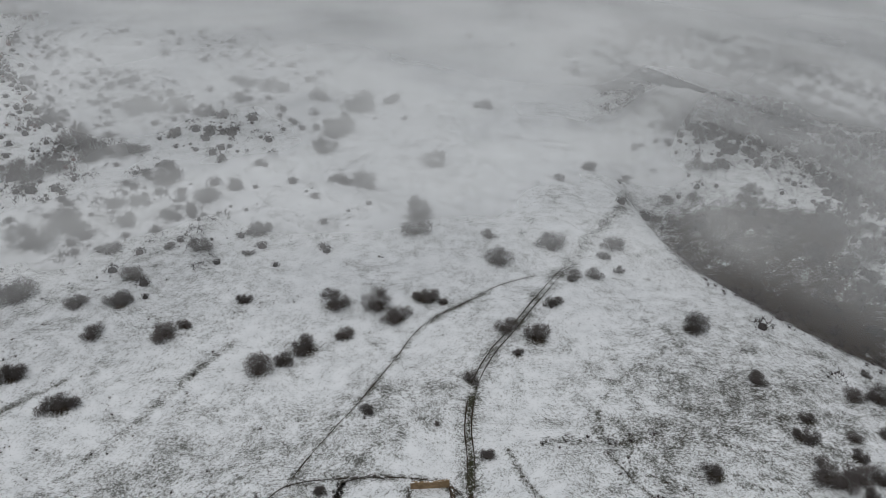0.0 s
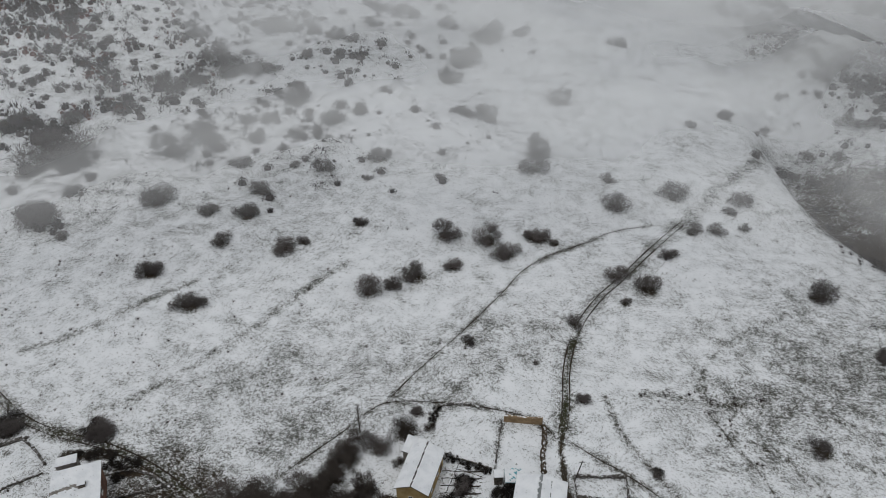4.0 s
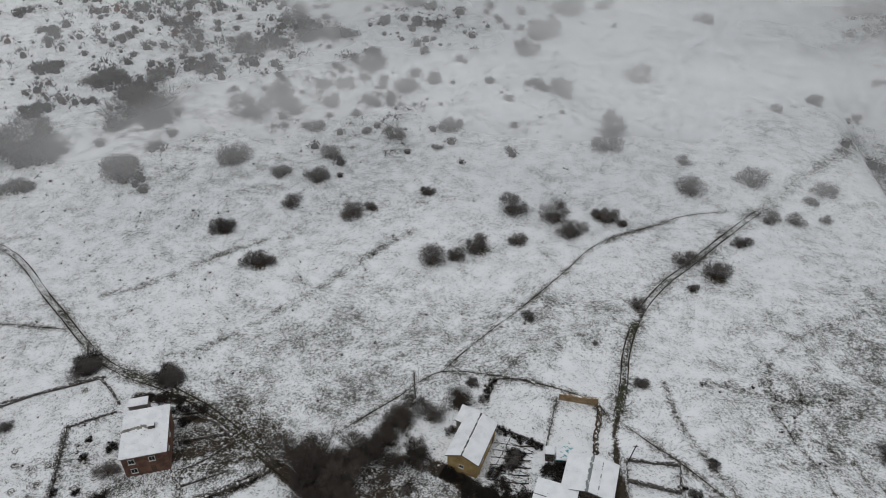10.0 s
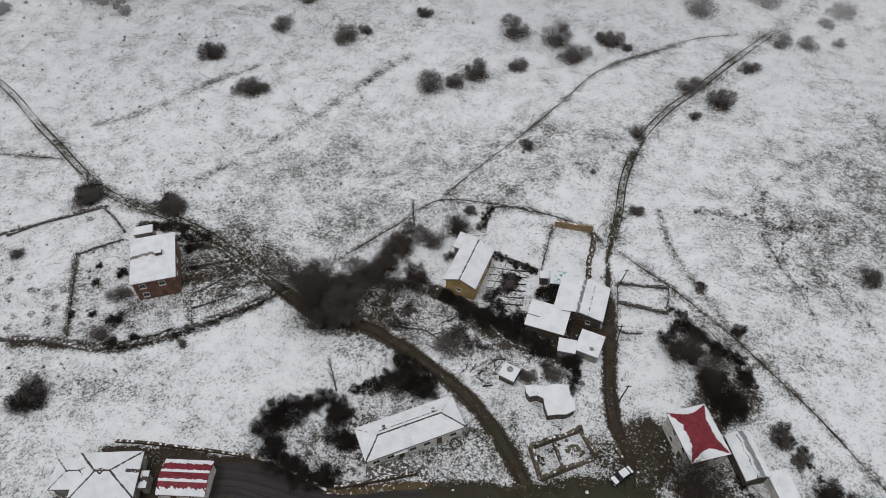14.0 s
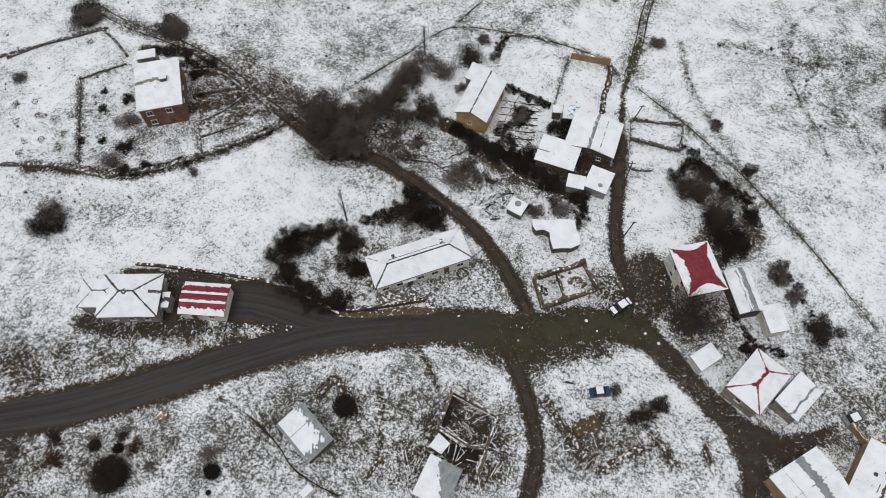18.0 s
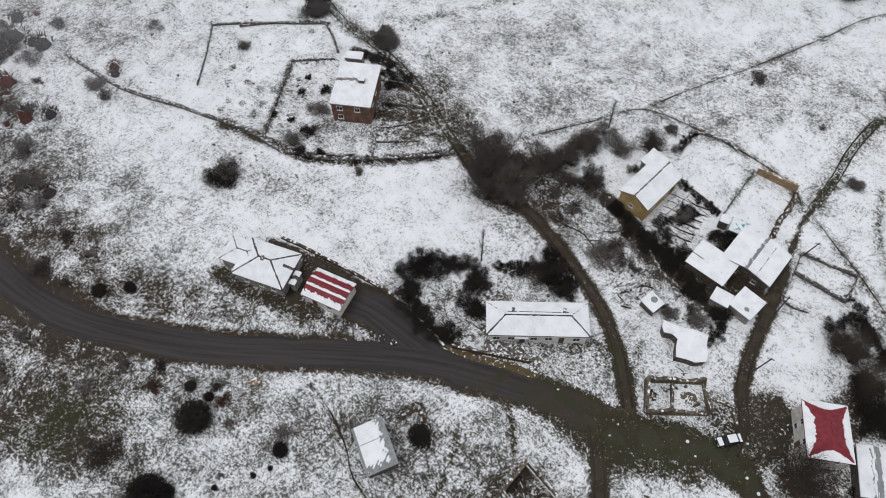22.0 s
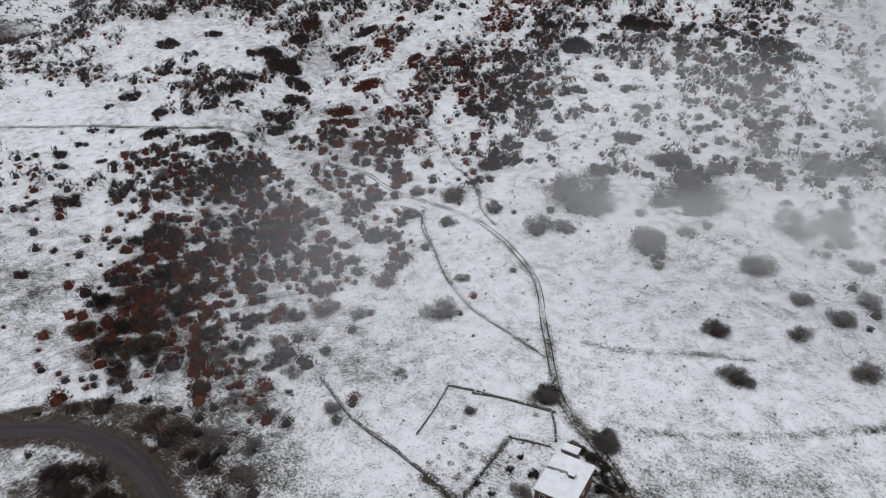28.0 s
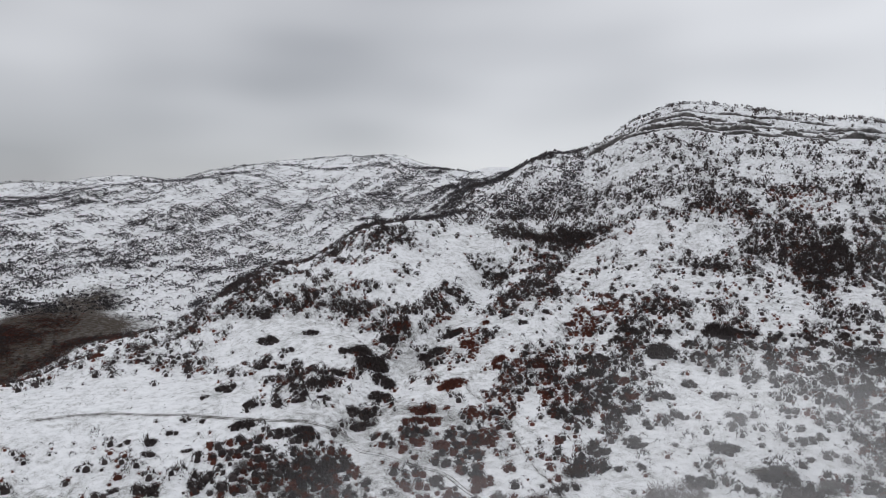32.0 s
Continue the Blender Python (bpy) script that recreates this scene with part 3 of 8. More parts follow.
BALKS = [  # grassy field edges
    [(-126, 111.6), (-115.6, 121.6), (-106.7, 135.6), (-98, 146)], [(-93.5, 98.9), (-85.3, 108.6), (-78.9, 120.6), (-72.6, 131.4), (-66.1, 147.4), (-59, 162)],
    [(62.6, 161.8), (50.7, 151.6), (41.9, 142.1), (37.2, 132.6), (36.8, 126.9), (38.9, 118)], [(24.9, 125), (31.7, 124.8), (39, 123.4), (48.6, 126), (58.4, 130)]]

RILLS = [  # dark rills that branch through the east meadow
    [(37.7, 134), (37.9, 124.2), (39.3, 117.9), (41.8, 111.8), (45.5, 106.8), (48.2, 99.2)], [(46.4, 126.2), (42.5, 120.5), (41.6, 116.2), (44.4, 107)],
    [(48.7, 124.4), (51.7, 116), (60.5, 111.7), (75.5, 109), (84, 110.7), (100, 113)], [(23.3, 124.4), (35.4, 125), (40.7, 124.5), (53.2, 126.3), (74, 121.1), (81.4, 116.8)],
    [(50, 113), (56, 106), (60, 98)], [(43, 116), (52, 110), (55, 104)]]

# dry-stone walls: height, width, line
ORCHARD_WALLS = [
    (0.7, 0.6, [(-122.6, 72.7), (-117.6, 78), (-112.2, 83.1), (-107.9, 86.4)]), (0.7, 0.6, [(-107.9, 86.4), (-103.1, 84.2), (-98.2, 81)]),
    (0.8, 0.9, [(-106.5, 48.6), (-100, 50.5), (-94.4, 51.7), (-89.4, 51.8), (-85.4, 52.2)]),
    (0.8, 1.0, [(-85.6, 52.6), (-79.5, 56), (-71.6, 62.1), (-66.4, 66.8), (-62, 70.8), (-58.8, 74.8)]), (0.5, 0.5, [(-75, 69), (-71.3, 63.3)]),
    (0.6, 0.5, [(-75.1, 70.4), (-72.1, 73.6), (-69, 79.1)]), (0.7, 0.6, [(-84.5, 80.7), (-80.5, 82.7), (-75.7, 82.5), (-70.1, 80.3)]),
    (0.8, 0.6, [(-79.7, 75.8), (-75, 78.4), (-69.9, 81.2)]), (0.5, 0.5, [(-73, 66.8), (-66.5, 72.4)]),
    (0.6, 0.6, [(-128.4, 68.8), (-120.8, 75.5), (-112.3, 82.1), (-106.6, 86.9)])]
TERRACE_WALLS = [
    (0.45, 0.5, [(-128.4, 68.8), (-121.2, 60.6), (-115.6, 53.5)]), (0.7, 1.0, [(-147.5, 40.8), (-128, 42), (-112.9, 46.8), (-106.5, 48.6)]),
    (0.9, 0.6, [(8.7, 98), (19.1, 99.6)]), (0.9, 0.6, [(9.6, 93.1), (19.3, 93.1)]), (0.7, 0.5, [(8.7, 98), (9.6, 92), (10.6, 86.3), (14.7, 86.8)]),
    (0.7, 0.5, [(19.1, 99.6), (19.3, 93.1)]), (0.6, 0.6, [(-21.8, 107.9), (-22, 111.9), (-16.3, 114), (-13, 113.4)]), (0.7, 0.5, [(-17.5, 98.3), (-12.2, 97.5), (-8.1, 96.5)]),
    (0.6, 0.5, [(-7.3, 97), (-7.4, 104), (-7.4, 110)]), (0.8, 0.6, [(-14, 79.6), (-9, 76.8), (-4.2, 76.4)]), (0.5, 0.5, [(-35, 58), (-30, 60.6), (-27, 61.4)])]
FARM_WALLS = [
    (0.6, 0.5, [(-33.6, 74.5), (-30.2, 74.7), (-26.3, 75.2), (-22, 73.4), (-19, 71.5)]), (0.6, 0.5, [(-103.8, 71.5), (-98.6, 62.6), (-93.3, 53.3)]),
    (0.6, 0.5, [(-104.2, 72), (-97.2, 78.9)]), (0.6, 0.5, [(-31.2, 23.2), (-29, 28.1), (-23.9, 25.8), (-21.5, 22.5)])]
WALL_LINES = ORCHARD_WALLS + TERRACE_WALLS + FARM_WALLS

BASINS = [(-108, 82.3), (-103.7, 61.7), (-100.7, 63.2), (-107.4, 61.2), (-100, 58.7), (-96.9, 61.1), (-103.6, 56.2), (-99.2, 55.4), (-106.5, 54.6), (-101.1, 65), (-92.4, 56.8), (-92.6, 60.3), (-90.4, 63.3),
          (-86.6, 58.7), (-106.1, 51.9), (-110, 64), (-111, 58.4), (-113.6, 62), (-90, 68), (-94.4, 66.2)]  # planting basins in the orchard

# ground cover zones: x, y, half length, half width, turn, bare, scrub, green
YARD_COVER = [
    (-45, 8, 75, 17, 28, 0.2, 0.1, 0.1), (12, 42, 38, 30, 15, 0.07, 0.1, 0.1), (-66, 24, 26, 9, 22, 0.2, 0.1, 0.2), (-25, 22, 26, 12, 20, 0.20, 0.1, 0.4),
    (-3, 24, 8, 9, 20, 0.22, 0.1, 0.2), (12, 24, 20, 10, 10, 0.14, 0.2, 0.2), (45, 46, 22, 16, 0, 0.22, 0, 0.3), (-62, 0, 28, 12, 25, 0.08, 0.2, 0.2),
    (66, 122, 44, 26, 15, 0.2, 0.2, 0.4), (76, 150, 46, 26, 25, 0.2, 0.2, 0.4), (15, 58, 8, 5, 0, 0.5, 0, 0.6), (2, 46, 16, 5, 20, 0.5, 0, 0.9)]
LANE_COVER = [
    (-58, 108, 40, 26, 30, 0.22, 0, 0.2), (-12, 72, 24, 13, -10, 0.12, 0, 0), (-20, 84, 8, 5, 0, 0.16, 0, 0), (-25, 58, 12, 5, 38, 0.2, 0, 0),
    (-12, 135, 30, 12, 40, 0.22, 0, 0.6), (-65, 83, 14, 6, -30, 0.42, 0, 0.2), (-42, 76, 13, 10, 20, 0.55, 0, 0), (-18, 76, 18, 7, -12, 0.16, 0, 0),
    (-35, 46, 16, 9, 30, 0.42, 0, 0), (-11, 54, 12, 6, 38, 0.42, 0, 0.9), (28, 86, 14, 8, -40, 0.36, 0, 0), (-74, 74, 12, 8, 20, 0.34, 0, 0)]
SLOPE_COVER = [
    (-215, 34, 96, 44, -13, 0.22, 1, 0), (-262, -38, 64, 36, 0, 0.2, 0.2, 0), (-94, -10, 30, 14, 12, 0.13, 0.5, 0.2), (-101, 9, 17, 7, 20, 0.38, 0.6, 0.1),
    (-74, 17, 18, 5, 28, 0.28, 0, 0.3), (-134, 5, 28, 9, 15, 0.5, 0.7, 0), (-118, -20, 36, 13, -5, 0.6, 0.5, 0), (-285, -62, 34, 16, 0, 0.6, 0.6, 0),
    (-238, -36, 36, 16, 10, 0.2, 0.4, 0), (-203, 1, 40, 15, 0, 0.28, 1, 0), (-150, 19, 42, 9, 8, 0.34, 0.8, 0), (-128, -28, 54, 22, 10, 0.32, 0.9, 0.1)]
ROADSIDE_COVER = [
    (-98, 22, 30, 12, 22, 0.16, 0.2, 0.2), (-72, -12, 10, 6, 40, 0.25, 0, 0.9), (-86, 44, 16, 3, 8, 0.3, 0, 0.2), (-150, 60, 26, 16, 20, 0.16, 1, 0),
    (-265, 60, 50, 40, 30, 0.22, 0.9, 0), (-746, -146, 150, 62, -32, 1.5, 0.5, 0), (-720, -90, 100, 14, -32, 0.3, 0.8, 0), (-900, -120, 150, 40, -12, 0.8, 0.6, 0),
    (-330, 110, 60, 40, 30, 0.28, 0.8, 0), (150, 225, 60, 22, -35, 0.4, 0.7, 0.1), (175, 320, 120, 38, -40, 0.26, 0.8, 0.1), (168, 232, 14, 24, -30, -0.3, 0, 0)]
RAVINE_COVER = [
    (-140, 195, 80, 45, 20, 0.12, 0, 0), (-420, 300, 220, 130, 40, 0.06, 0.8, 0), (-700, 480, 260, 200, 40, 0.14, 0.6, 0), (-520, 120, 160, 60, 30, 0.16, 0.6, 0),
    # first three: bare ground darkens the farm yards in place of their shadows
    (-1, 81.5, 8, 4, 0, 0.7, 0, 0), (-12, 79, 9, 3, -20, 0.6, 0, 0), (-3, 88, 3, 6, 10, 0.5, 0, 0), (-4.5, 25, 6, 6, 0, 0.36, 0, 0), (-12, 18, 5, 4, 0, 0.4, 0.3, 0),
    (13, 31, 9, 5, 0, 0.16, 0.2, 0.3), (59, 56, 15, 11, 0, 0.3, 0, 0.2), (26, 34, 10, 6, 0, 0.25, 0.1, 0.2)]
RUIN_COVER = [
    (-80, -12, 46, 16, 22, 0.16, 0.3, 0.3), (-4.2, 22.6, 2.6, 1.8, 0, 0.6, 0, 0), (-8, 29.6, 1.6, 2.2, 30, 0.7, 0.5, 0), (24, 47, 13, 10, 0, -0.12, 0, 0),
    (-12, 88, 5, 7, 10, 0.3, 0, 0), (-6, 100, 14, 14, 0, -0.08, 0, 0), (-70, 55, 30, 14, 30, -0.06, 0, 0), (-84, 66, 24, 13, 38, 0.17, 0, 0.2),
    (-77, 75, 10, 7, 35, 0.08, 0, 0.1), (-86, 60, 9, 5, 38, 0.24, 0, 0), (-72, -9, 12, 6, 25, 0.16, 0.5, 0.7), (-84, -3, 12, 3.5, 25, 0.4, 0.5, 0.2)]
GARDEN_COVER = [
    (-58, -12, 14, 6, 15, 0.2, 0.3, 0.3), (-56, 29, 17, 4, 12, 0.34, 0.4, 0.1), (-84, 10, 14, 5, 25, 0.3, 0.5, 0.1), (5, 45.5, 13, 3.6, 20, 0.6, 0, 1),
    (2, 39.5, 3, 3, 0, 0.4, 0, 0.8), (29, 60, 8, 8, 0, 0.4, 0, 0.2)]
ZONES = YARD_COVER + LANE_COVER + SLOPE_COVER + ROADSIDE_COVER + RAVINE_COVER + RUIN_COVER + GARDEN_COVER


def cover_of(x, y):
    bare, scrub, green = np.full(x.shape, 0.08), np.zeros(x.shape), np.full(x.shape, 0.15)
    for cx, cy, rx, ry, turn, b, s, g in ZONES:
        c, d = math.cos(radians(turn)), math.sin(radians(turn))
        u, v = ((x - cx) * c + (y - cy) * d) / rx, (-(x - cx) * d + (y - cy) * c) / ry
        w = np.clip(1.6 - 1.2 * np.hypot(u, v), 0, 1)
        bare, scrub, green = bare + w * b * (1 - np.clip(bare, 0, 0.6)), np.maximum(scrub, w * s), np.maximum(green, w * g)
    near = np.hypot(x, y) < 520

    def lay(line, half, amount, soft, g=0.0):
        dist = np.full(x.shape, 1e9)
        dist[near] = line_gap(x[near], y[near], line)
        w = np.clip((half + soft - dist) / soft, 0, 1)
        np.maximum(bare, w * amount, out=bare)
        np.maximum(green, w * g, out=green)

    lay(ROAD, 2.9, 0.85, 2.2, 0.15)
    lay(ROAD[:9], 4.2, 0.9, 4.0, 0.1)
    lay([(-172, -42), (-168, -30), (-164, -15), (-152, -1), (-138, 6)], 4.0, 0.8, 4.0, 0.1)
    lay(YARD_ROAD, 3.6, 0.95, 1.4)
    lay([(-71, 34.6), (-66, 36.2), (-58, 38.2), (-51, 38.6)], 0.9, 0.9, 1.2)
    lay([(-62.4, 35.6), (-60.6, 31), (-59.8, 29)], 1.1, 0.9, 1.2)
    for line, half in (([(6.5, 35.3), (9, 33.3), (11.3, 31.3), (15.1, 28)], 0.7), ([(24.6, 35.8), (26.3, 33.8), (28.2, 32.1)], 0.6), ([(32.4, 37), (33.3, 34.3)], 0.5), ([(17.5, 27.5), (20.5, 31), (24, 33.4)], 0.5),
                       ([(11.8, 32.2), (13.9, 33.7), (15.8, 35)], 1.2), ([(-17.5, 38.5), (-13.6, 34.8), (-11.5, 32.4)], 0.2), ([(-20.2, 28.4), (-18, 23), (-16.5, 17.4)], 0.2), ([(-28.4, 28.3), (-29.7, 24.8)], 0.5),
                       ([(-28.3, 27.9), (-23.4, 25.5), (-22.5, 24.1)], 0.4)):
        lay(line, half, 0.62, 1.8, 0.3)
    lay([(-74, 24), (-67, 25), (-60, 27.5), (-55, 29.5)], 1.2, 0.75, 2.4, 0.4)
    for _, _, line in WALL_LINES:
        lay(line, 0.2, 0.22 if line[0][0] < -105 else 0.36, 1.1, 0.2)
    lay(MUD, 1.7, 0.95, 1.3, 0.3)
    lay(MUD[:5], 2.6, 0.95, 2.0, 1.0)
    lay([(16.5, 54), (18, 59), (18.5, 64)], 3.6, 0.8, 3.5, 0.4)
    lay([(37.2, 40.6), (40.3, 35.9), (43, 26)], 1.8, 0.9, 1.8)
    lay([(26, 68), (30, 76), (34, 78)], 3.0, 0.6, 3.0)
    for line, half in ((LANE, 1.05), (LANE_SOUTH, 1.0), (LANE_MID[3:], 0.8)):
        lay(line, half, 0.92, 1.3, 0.25)
    lay(LANE_MID, 0.1, 0.85, 1.0, 0.3)
    lay(LANE_MID[2:], 0.9, 0.95, 1.1, 0.2)
    # dark strips laid for shade along the farm hedge and between its buildings
    lay([(-27, 85.2), (-22.9, 84.2), (-18.3, 82.2), (-15, 81.2), (-11.6, 80), (-8.6, 79.6), (-5.3, 78.6), (-1.7, 77.8), (2, 76.5)], 1.2, 0.95, 1.4)
    lay([(0.5, 84.6), (5, 84.4), (8, 84.2)], 1.0, 0.95, 1.0)
    for x0, y0 in BASINS:
        k = np.where(np.abs(x - x0) + np.abs(y - y0) < 3)[0]
        bare[k] = np.maximum(bare[k], np.clip(1.6 - np.hypot(x[k] - x0, y[k] - y0) / 0.9, 0, 1) * 0.5)
    for line, half, amount in (([(-78.7, 72.6), (-75.7, 73.9), (-69.5, 78.8)], 0.9, 0.8), ([(-74.2, 68.4), (-69.6, 72.6), (-64.8, 76.7)], 0.2, 0.55), ([(-82.5, 81.7), (-76.8, 83.4)], 0.6, 0.8), ([(-76.5, 68.6), (-73.4, 65.8), (-71.2, 63.6)], 0.6, 0.55),
                               ([(-102.6, 49.6), (-92.3, 52), (-83.2, 53.6), (-73.8, 59.8), (-67.3, 65.7), (-61.7, 71.1), (-59.2, 74.6)], 0.8, 0.62), ([(-95.5, 84), (-86, 86)], 0.9, 0.8),
                               ([(-104, 71.7), (-98.6, 62.6), (-93.3, 53.3)], 0.1, 0.6)):  # orchard terraces, trodden edges, and wall and house shade laid as bare ground
        lay(line, half, amount, 1.5, 0.15)
    lay(WEST_TRACK[:12], 0.5, 0.36, 1.8, 0.5)
    lay(WEST_TRACK[11:], 0.7, 0.46, 2.6, 0.7)
    lay(NORTH_TRACK, 1.0, 0.42, 4.2, 0.95)
    lay(NORTH_TRACK[:5], 0.5, 0.62, 1.4, 0.8)
    lay(WEST_TRACK[-6:], 1.0, 0.52, 2.8, 0.5)
    lay(HILL_TRACK, 1.0, 0.5, 2.0)
    for line in BALKS:
        lay(line, 0.5, 0.40, 2.4, 0.6)
    for line in FOOTPATHS:
        lay(line, 0.3, 0.46, 1.6, 0.3)
    for line in RILLS:
        lay(line, 0.1, 0.5, 0.95, 0.2)
    for x0, y0, r in [*FIELD_BUSH, *MEADOW_BUSH, *EAST_BUSH, *SLOPE_BUSH, *GARDEN_BUSH, *VILLAGE_DARK, *VILLAGE_BUSH, *BARE_TREE, *UPPER_BUSH, *[b[:3] for b in SOUTH_BUSH + ROADSIDE_BUSH]]:
        k = np.where(np.abs(x - x0) + np.abs(y - y0) < 3 * r)[0]
        d = np.hypot(x[k] - x0, y[k] - y0)
        bare[k] = np.maximum(bare[k], np.clip(1.25 - d / r, 0, 1) * 0.8)
    e = (x * 0.83 + y * 0.56) - 187
    ravine = np.clip((-15 - np.degrees(np.arctan2(-x, y))) / 6, 0, 1) * np.clip((x - 76) / 8, 0, 1) * np.clip((e + 1 + 3 * np.sin(x / 5.3 + 1.7 * np.sin(y / 7.1))) / 9, 0, 1) * np.clip((68 + 2.6 * np.clip(-18 - np.degrees(np.arctan2(-x, y)), 0, 14) - e) / 14, 0, 1)
    ravine = ravine * np.clip(np.hypot((x - 168) / 15, (y - 230) / 28) * 1.6 - 0.7, 0, 1)
    bare, scrub = np.maximum(bare, ravine * (0.84 + 0.14 * np.sin(x / 13 + 2 * np.sin(y / 19)))), np.maximum(scrub, ravine)
    return np.clip(bare, 0, 1), np.clip(scrub, 0, 1), np.clip(green, 0, 1)


def build_ground():
    bear = np.r_[np.arange(-180, -48, 4.0), np.arange(-48, 118, 0.3), np.arange(118, 180, 4.0)]
    rings = [0.02]
    while rings[-1] < 4700:
        rings.append(rings[-1] + (0.75 if rings[-1] < 185 else rings[-1] * 0.0115 - 1.35 if rings[-1] < 700 else rings[-1] * 0.011))
    rings = np.array(rings)
    b, r = np.meshgrid(np.radians(bear), rings, indexing="ij")
    x, y = (-np.sin(b) * r).ravel() + 0.3, (np.cos(b) * r).ravel() - 0.2
    v = np.column_stack([x, y, ground_z(x, y)])
    nb, nr = b.shape
    i = np.arange(nb)[:, None]
    j = np.arange(nr - 1)[None]
    a, c = i * nr + j, (i + 1) % nb * nr + j
    quads = np.stack([a, a + 1, c + 1, c], -1).reshape(-1, 4)
    me = tri_mesh("ground", v, quads)
    me.polygons.foreach_set("use_smooth", np.ones(len(me.polygons), bool))
    col = np.ones((len(me.vertices), 4), np.float32)
    n = len(me.vertices)
    bare, scrub, green = cover_of(v[:n, 0], v[:n, 1])
    col[:, 0], col[:, 1], col[:, 2] = bare, scrub, green
    me.color_attributes.new("cover", "FLOAT_COLOR", "POINT").data.foreach_set("color", col.ravel())
    me.materials.append(M["ground"])
    return tagged(new("ground", me), "thin patchy snow over dark grass and mud", "ground", kind="structure")


ground = build_ground()
tagged(part("road", ribbon("road", ROAD, 2.75, 0.16, 0.25, 9, 1.0, crown=0.06), "asphalt"), "wet dark asphalt village road between snowy verges", "road", kind="structure")
tagged(part("yard_road", ribbon("yard_road", YARD_ROAD, 3.3, 0.13, 0.5, 9, 1.0), "asphalt"), "wet dark paved yard in front of the houses", "road", kind="structure")
tagged(part("verge", ribbon("verge", [(-33.5, 38.9), (-29, 40.3), (-24, 42.2), (-19, 44.3), (-15.5, 45.2)], 0.75, 0.2, 0.3, 5, 0.6), "straw"), "ochre grassy verge below the long house", "verge", kind="structure")
for line in [p for i, p in enumerate(FOOTPATHS) if i != 3]:
    tagged(part("footpath", ribbon("footpath", line, 0.11, 0.05, 0.14, 3, 0.7), "mud"), "narrow trodden path through the snow", "path", "footpaths", "structure")
for line in (WEST_TRACK, HILL_TRACK, NORTH_TRACK[:9], LANE, LANE_SOUTH, LANE_MID[3:]):
    base = smooth_line(line, 2.0)
    d = np.gradient(base, axis=0)
    d /= np.linalg.norm(d, axis=1)[:, None]
    for s in (-0.8, 0.8):
        rut = base + s * np.column_stack([-d[:, 1], d[:, 0]])
        tagged(part("wheel_rut", ribbon("wheel_rut", [tuple(q) for q in rut], 0.2 if line in (LANE, HILL_TRACK) else 0.14, 0.05, 0.14, 3, 1.0), "mud"), "muddy wheel rut pressed into the snow", "track", "wheel ruts", "structure")

# ---- houses ----
def lattice(x, y, seed):
    """Cheap smooth noise in -1..1 over arrays."""
    return (np.sin(x * 1.9 + 2.1 * np.sin(y * 1.3 + seed)) + np.sin(y * 2.3 + 1.7 * np.sin(x * 1.1 + seed * 2)) + np.sin((x + y) * 4.1 + seed)) / 3


def roof_height(kind, L, W, rise):
    """A function of local x, y that gives the roof's height above its eaves."""
    a, b = L / 2, W / 2
    if kind == "hip":
        return lambda x, y: rise * np.minimum(np.minimum((a - abs(x)) / min(a, b), (b - abs(y)) / min(a, b)), 1)
    if kind == "gable":  # ridge along x
        return lambda x, y: rise * (1 - abs(y) / b)
    if kind == "shed":
        return lambda x, y: rise * (y + b) / W
    return lambda x, y: 0 * x + 0 * y


def roof_body(kind, L, W, rise, thick=0.16):
    a, b = L / 2, W / 2
    if kind == "hip":
        k = min(a, b)
        ex, ey = a - k, b - k
        top = [(-a, -b, 0), (a, -b, 0), (a, b, 0), (-a, b, 0)]
        if ex > 0.01:
            top += [(-ex, 0, rise), (ex, 0, rise)]
            faces = [(0, 1, 5, 4), (1, 2, 5), (2, 3, 4, 5), (3, 0, 4)]
        elif ey > 0.01:
            top += [(0, -ey, rise), (0, ey, rise)]
            faces = [(0, 1, 4), (1, 2, 5, 4), (2, 3, 5), (3, 0, 4, 5)]
        else:
            top += [(0, 0, rise)]
            faces = [(0, 1, 4), (1, 2, 4), (2, 3, 4), (3, 0, 4)]
        rim = [0, 1, 2, 3]
    elif kind == "gable":
        top = [(-a, -b, 0), (a, -b, 0), (a, 0, rise), (a, b, 0), (-a, b, 0), (-a, 0, rise)]
        faces, rim = [(0, 1, 2, 5), (5, 2, 3, 4)], [0, 1, 2, 3, 4, 5]
    else:
        z = rise if kind == "shed" else 0
        top = [(-a, -b, 0), (a, -b, 0), (a, b, z), (-a, b, z)]
        faces, rim = [(0, 1, 2, 3)], [0, 1, 2, 3]
    n = len(top)
    verts = top + [(x, y, z - thick) for x, y, z in top]
    faces = faces + [tuple(i + n for i in reversed(f)) for f in faces] + [(rim[i], rim[i] + n, rim[(i + 1) % len(rim)] + n, rim[(i + 1) % len(rim)]) for i in range(len(rim))]
    return mesh_of("roof", verts, faces)


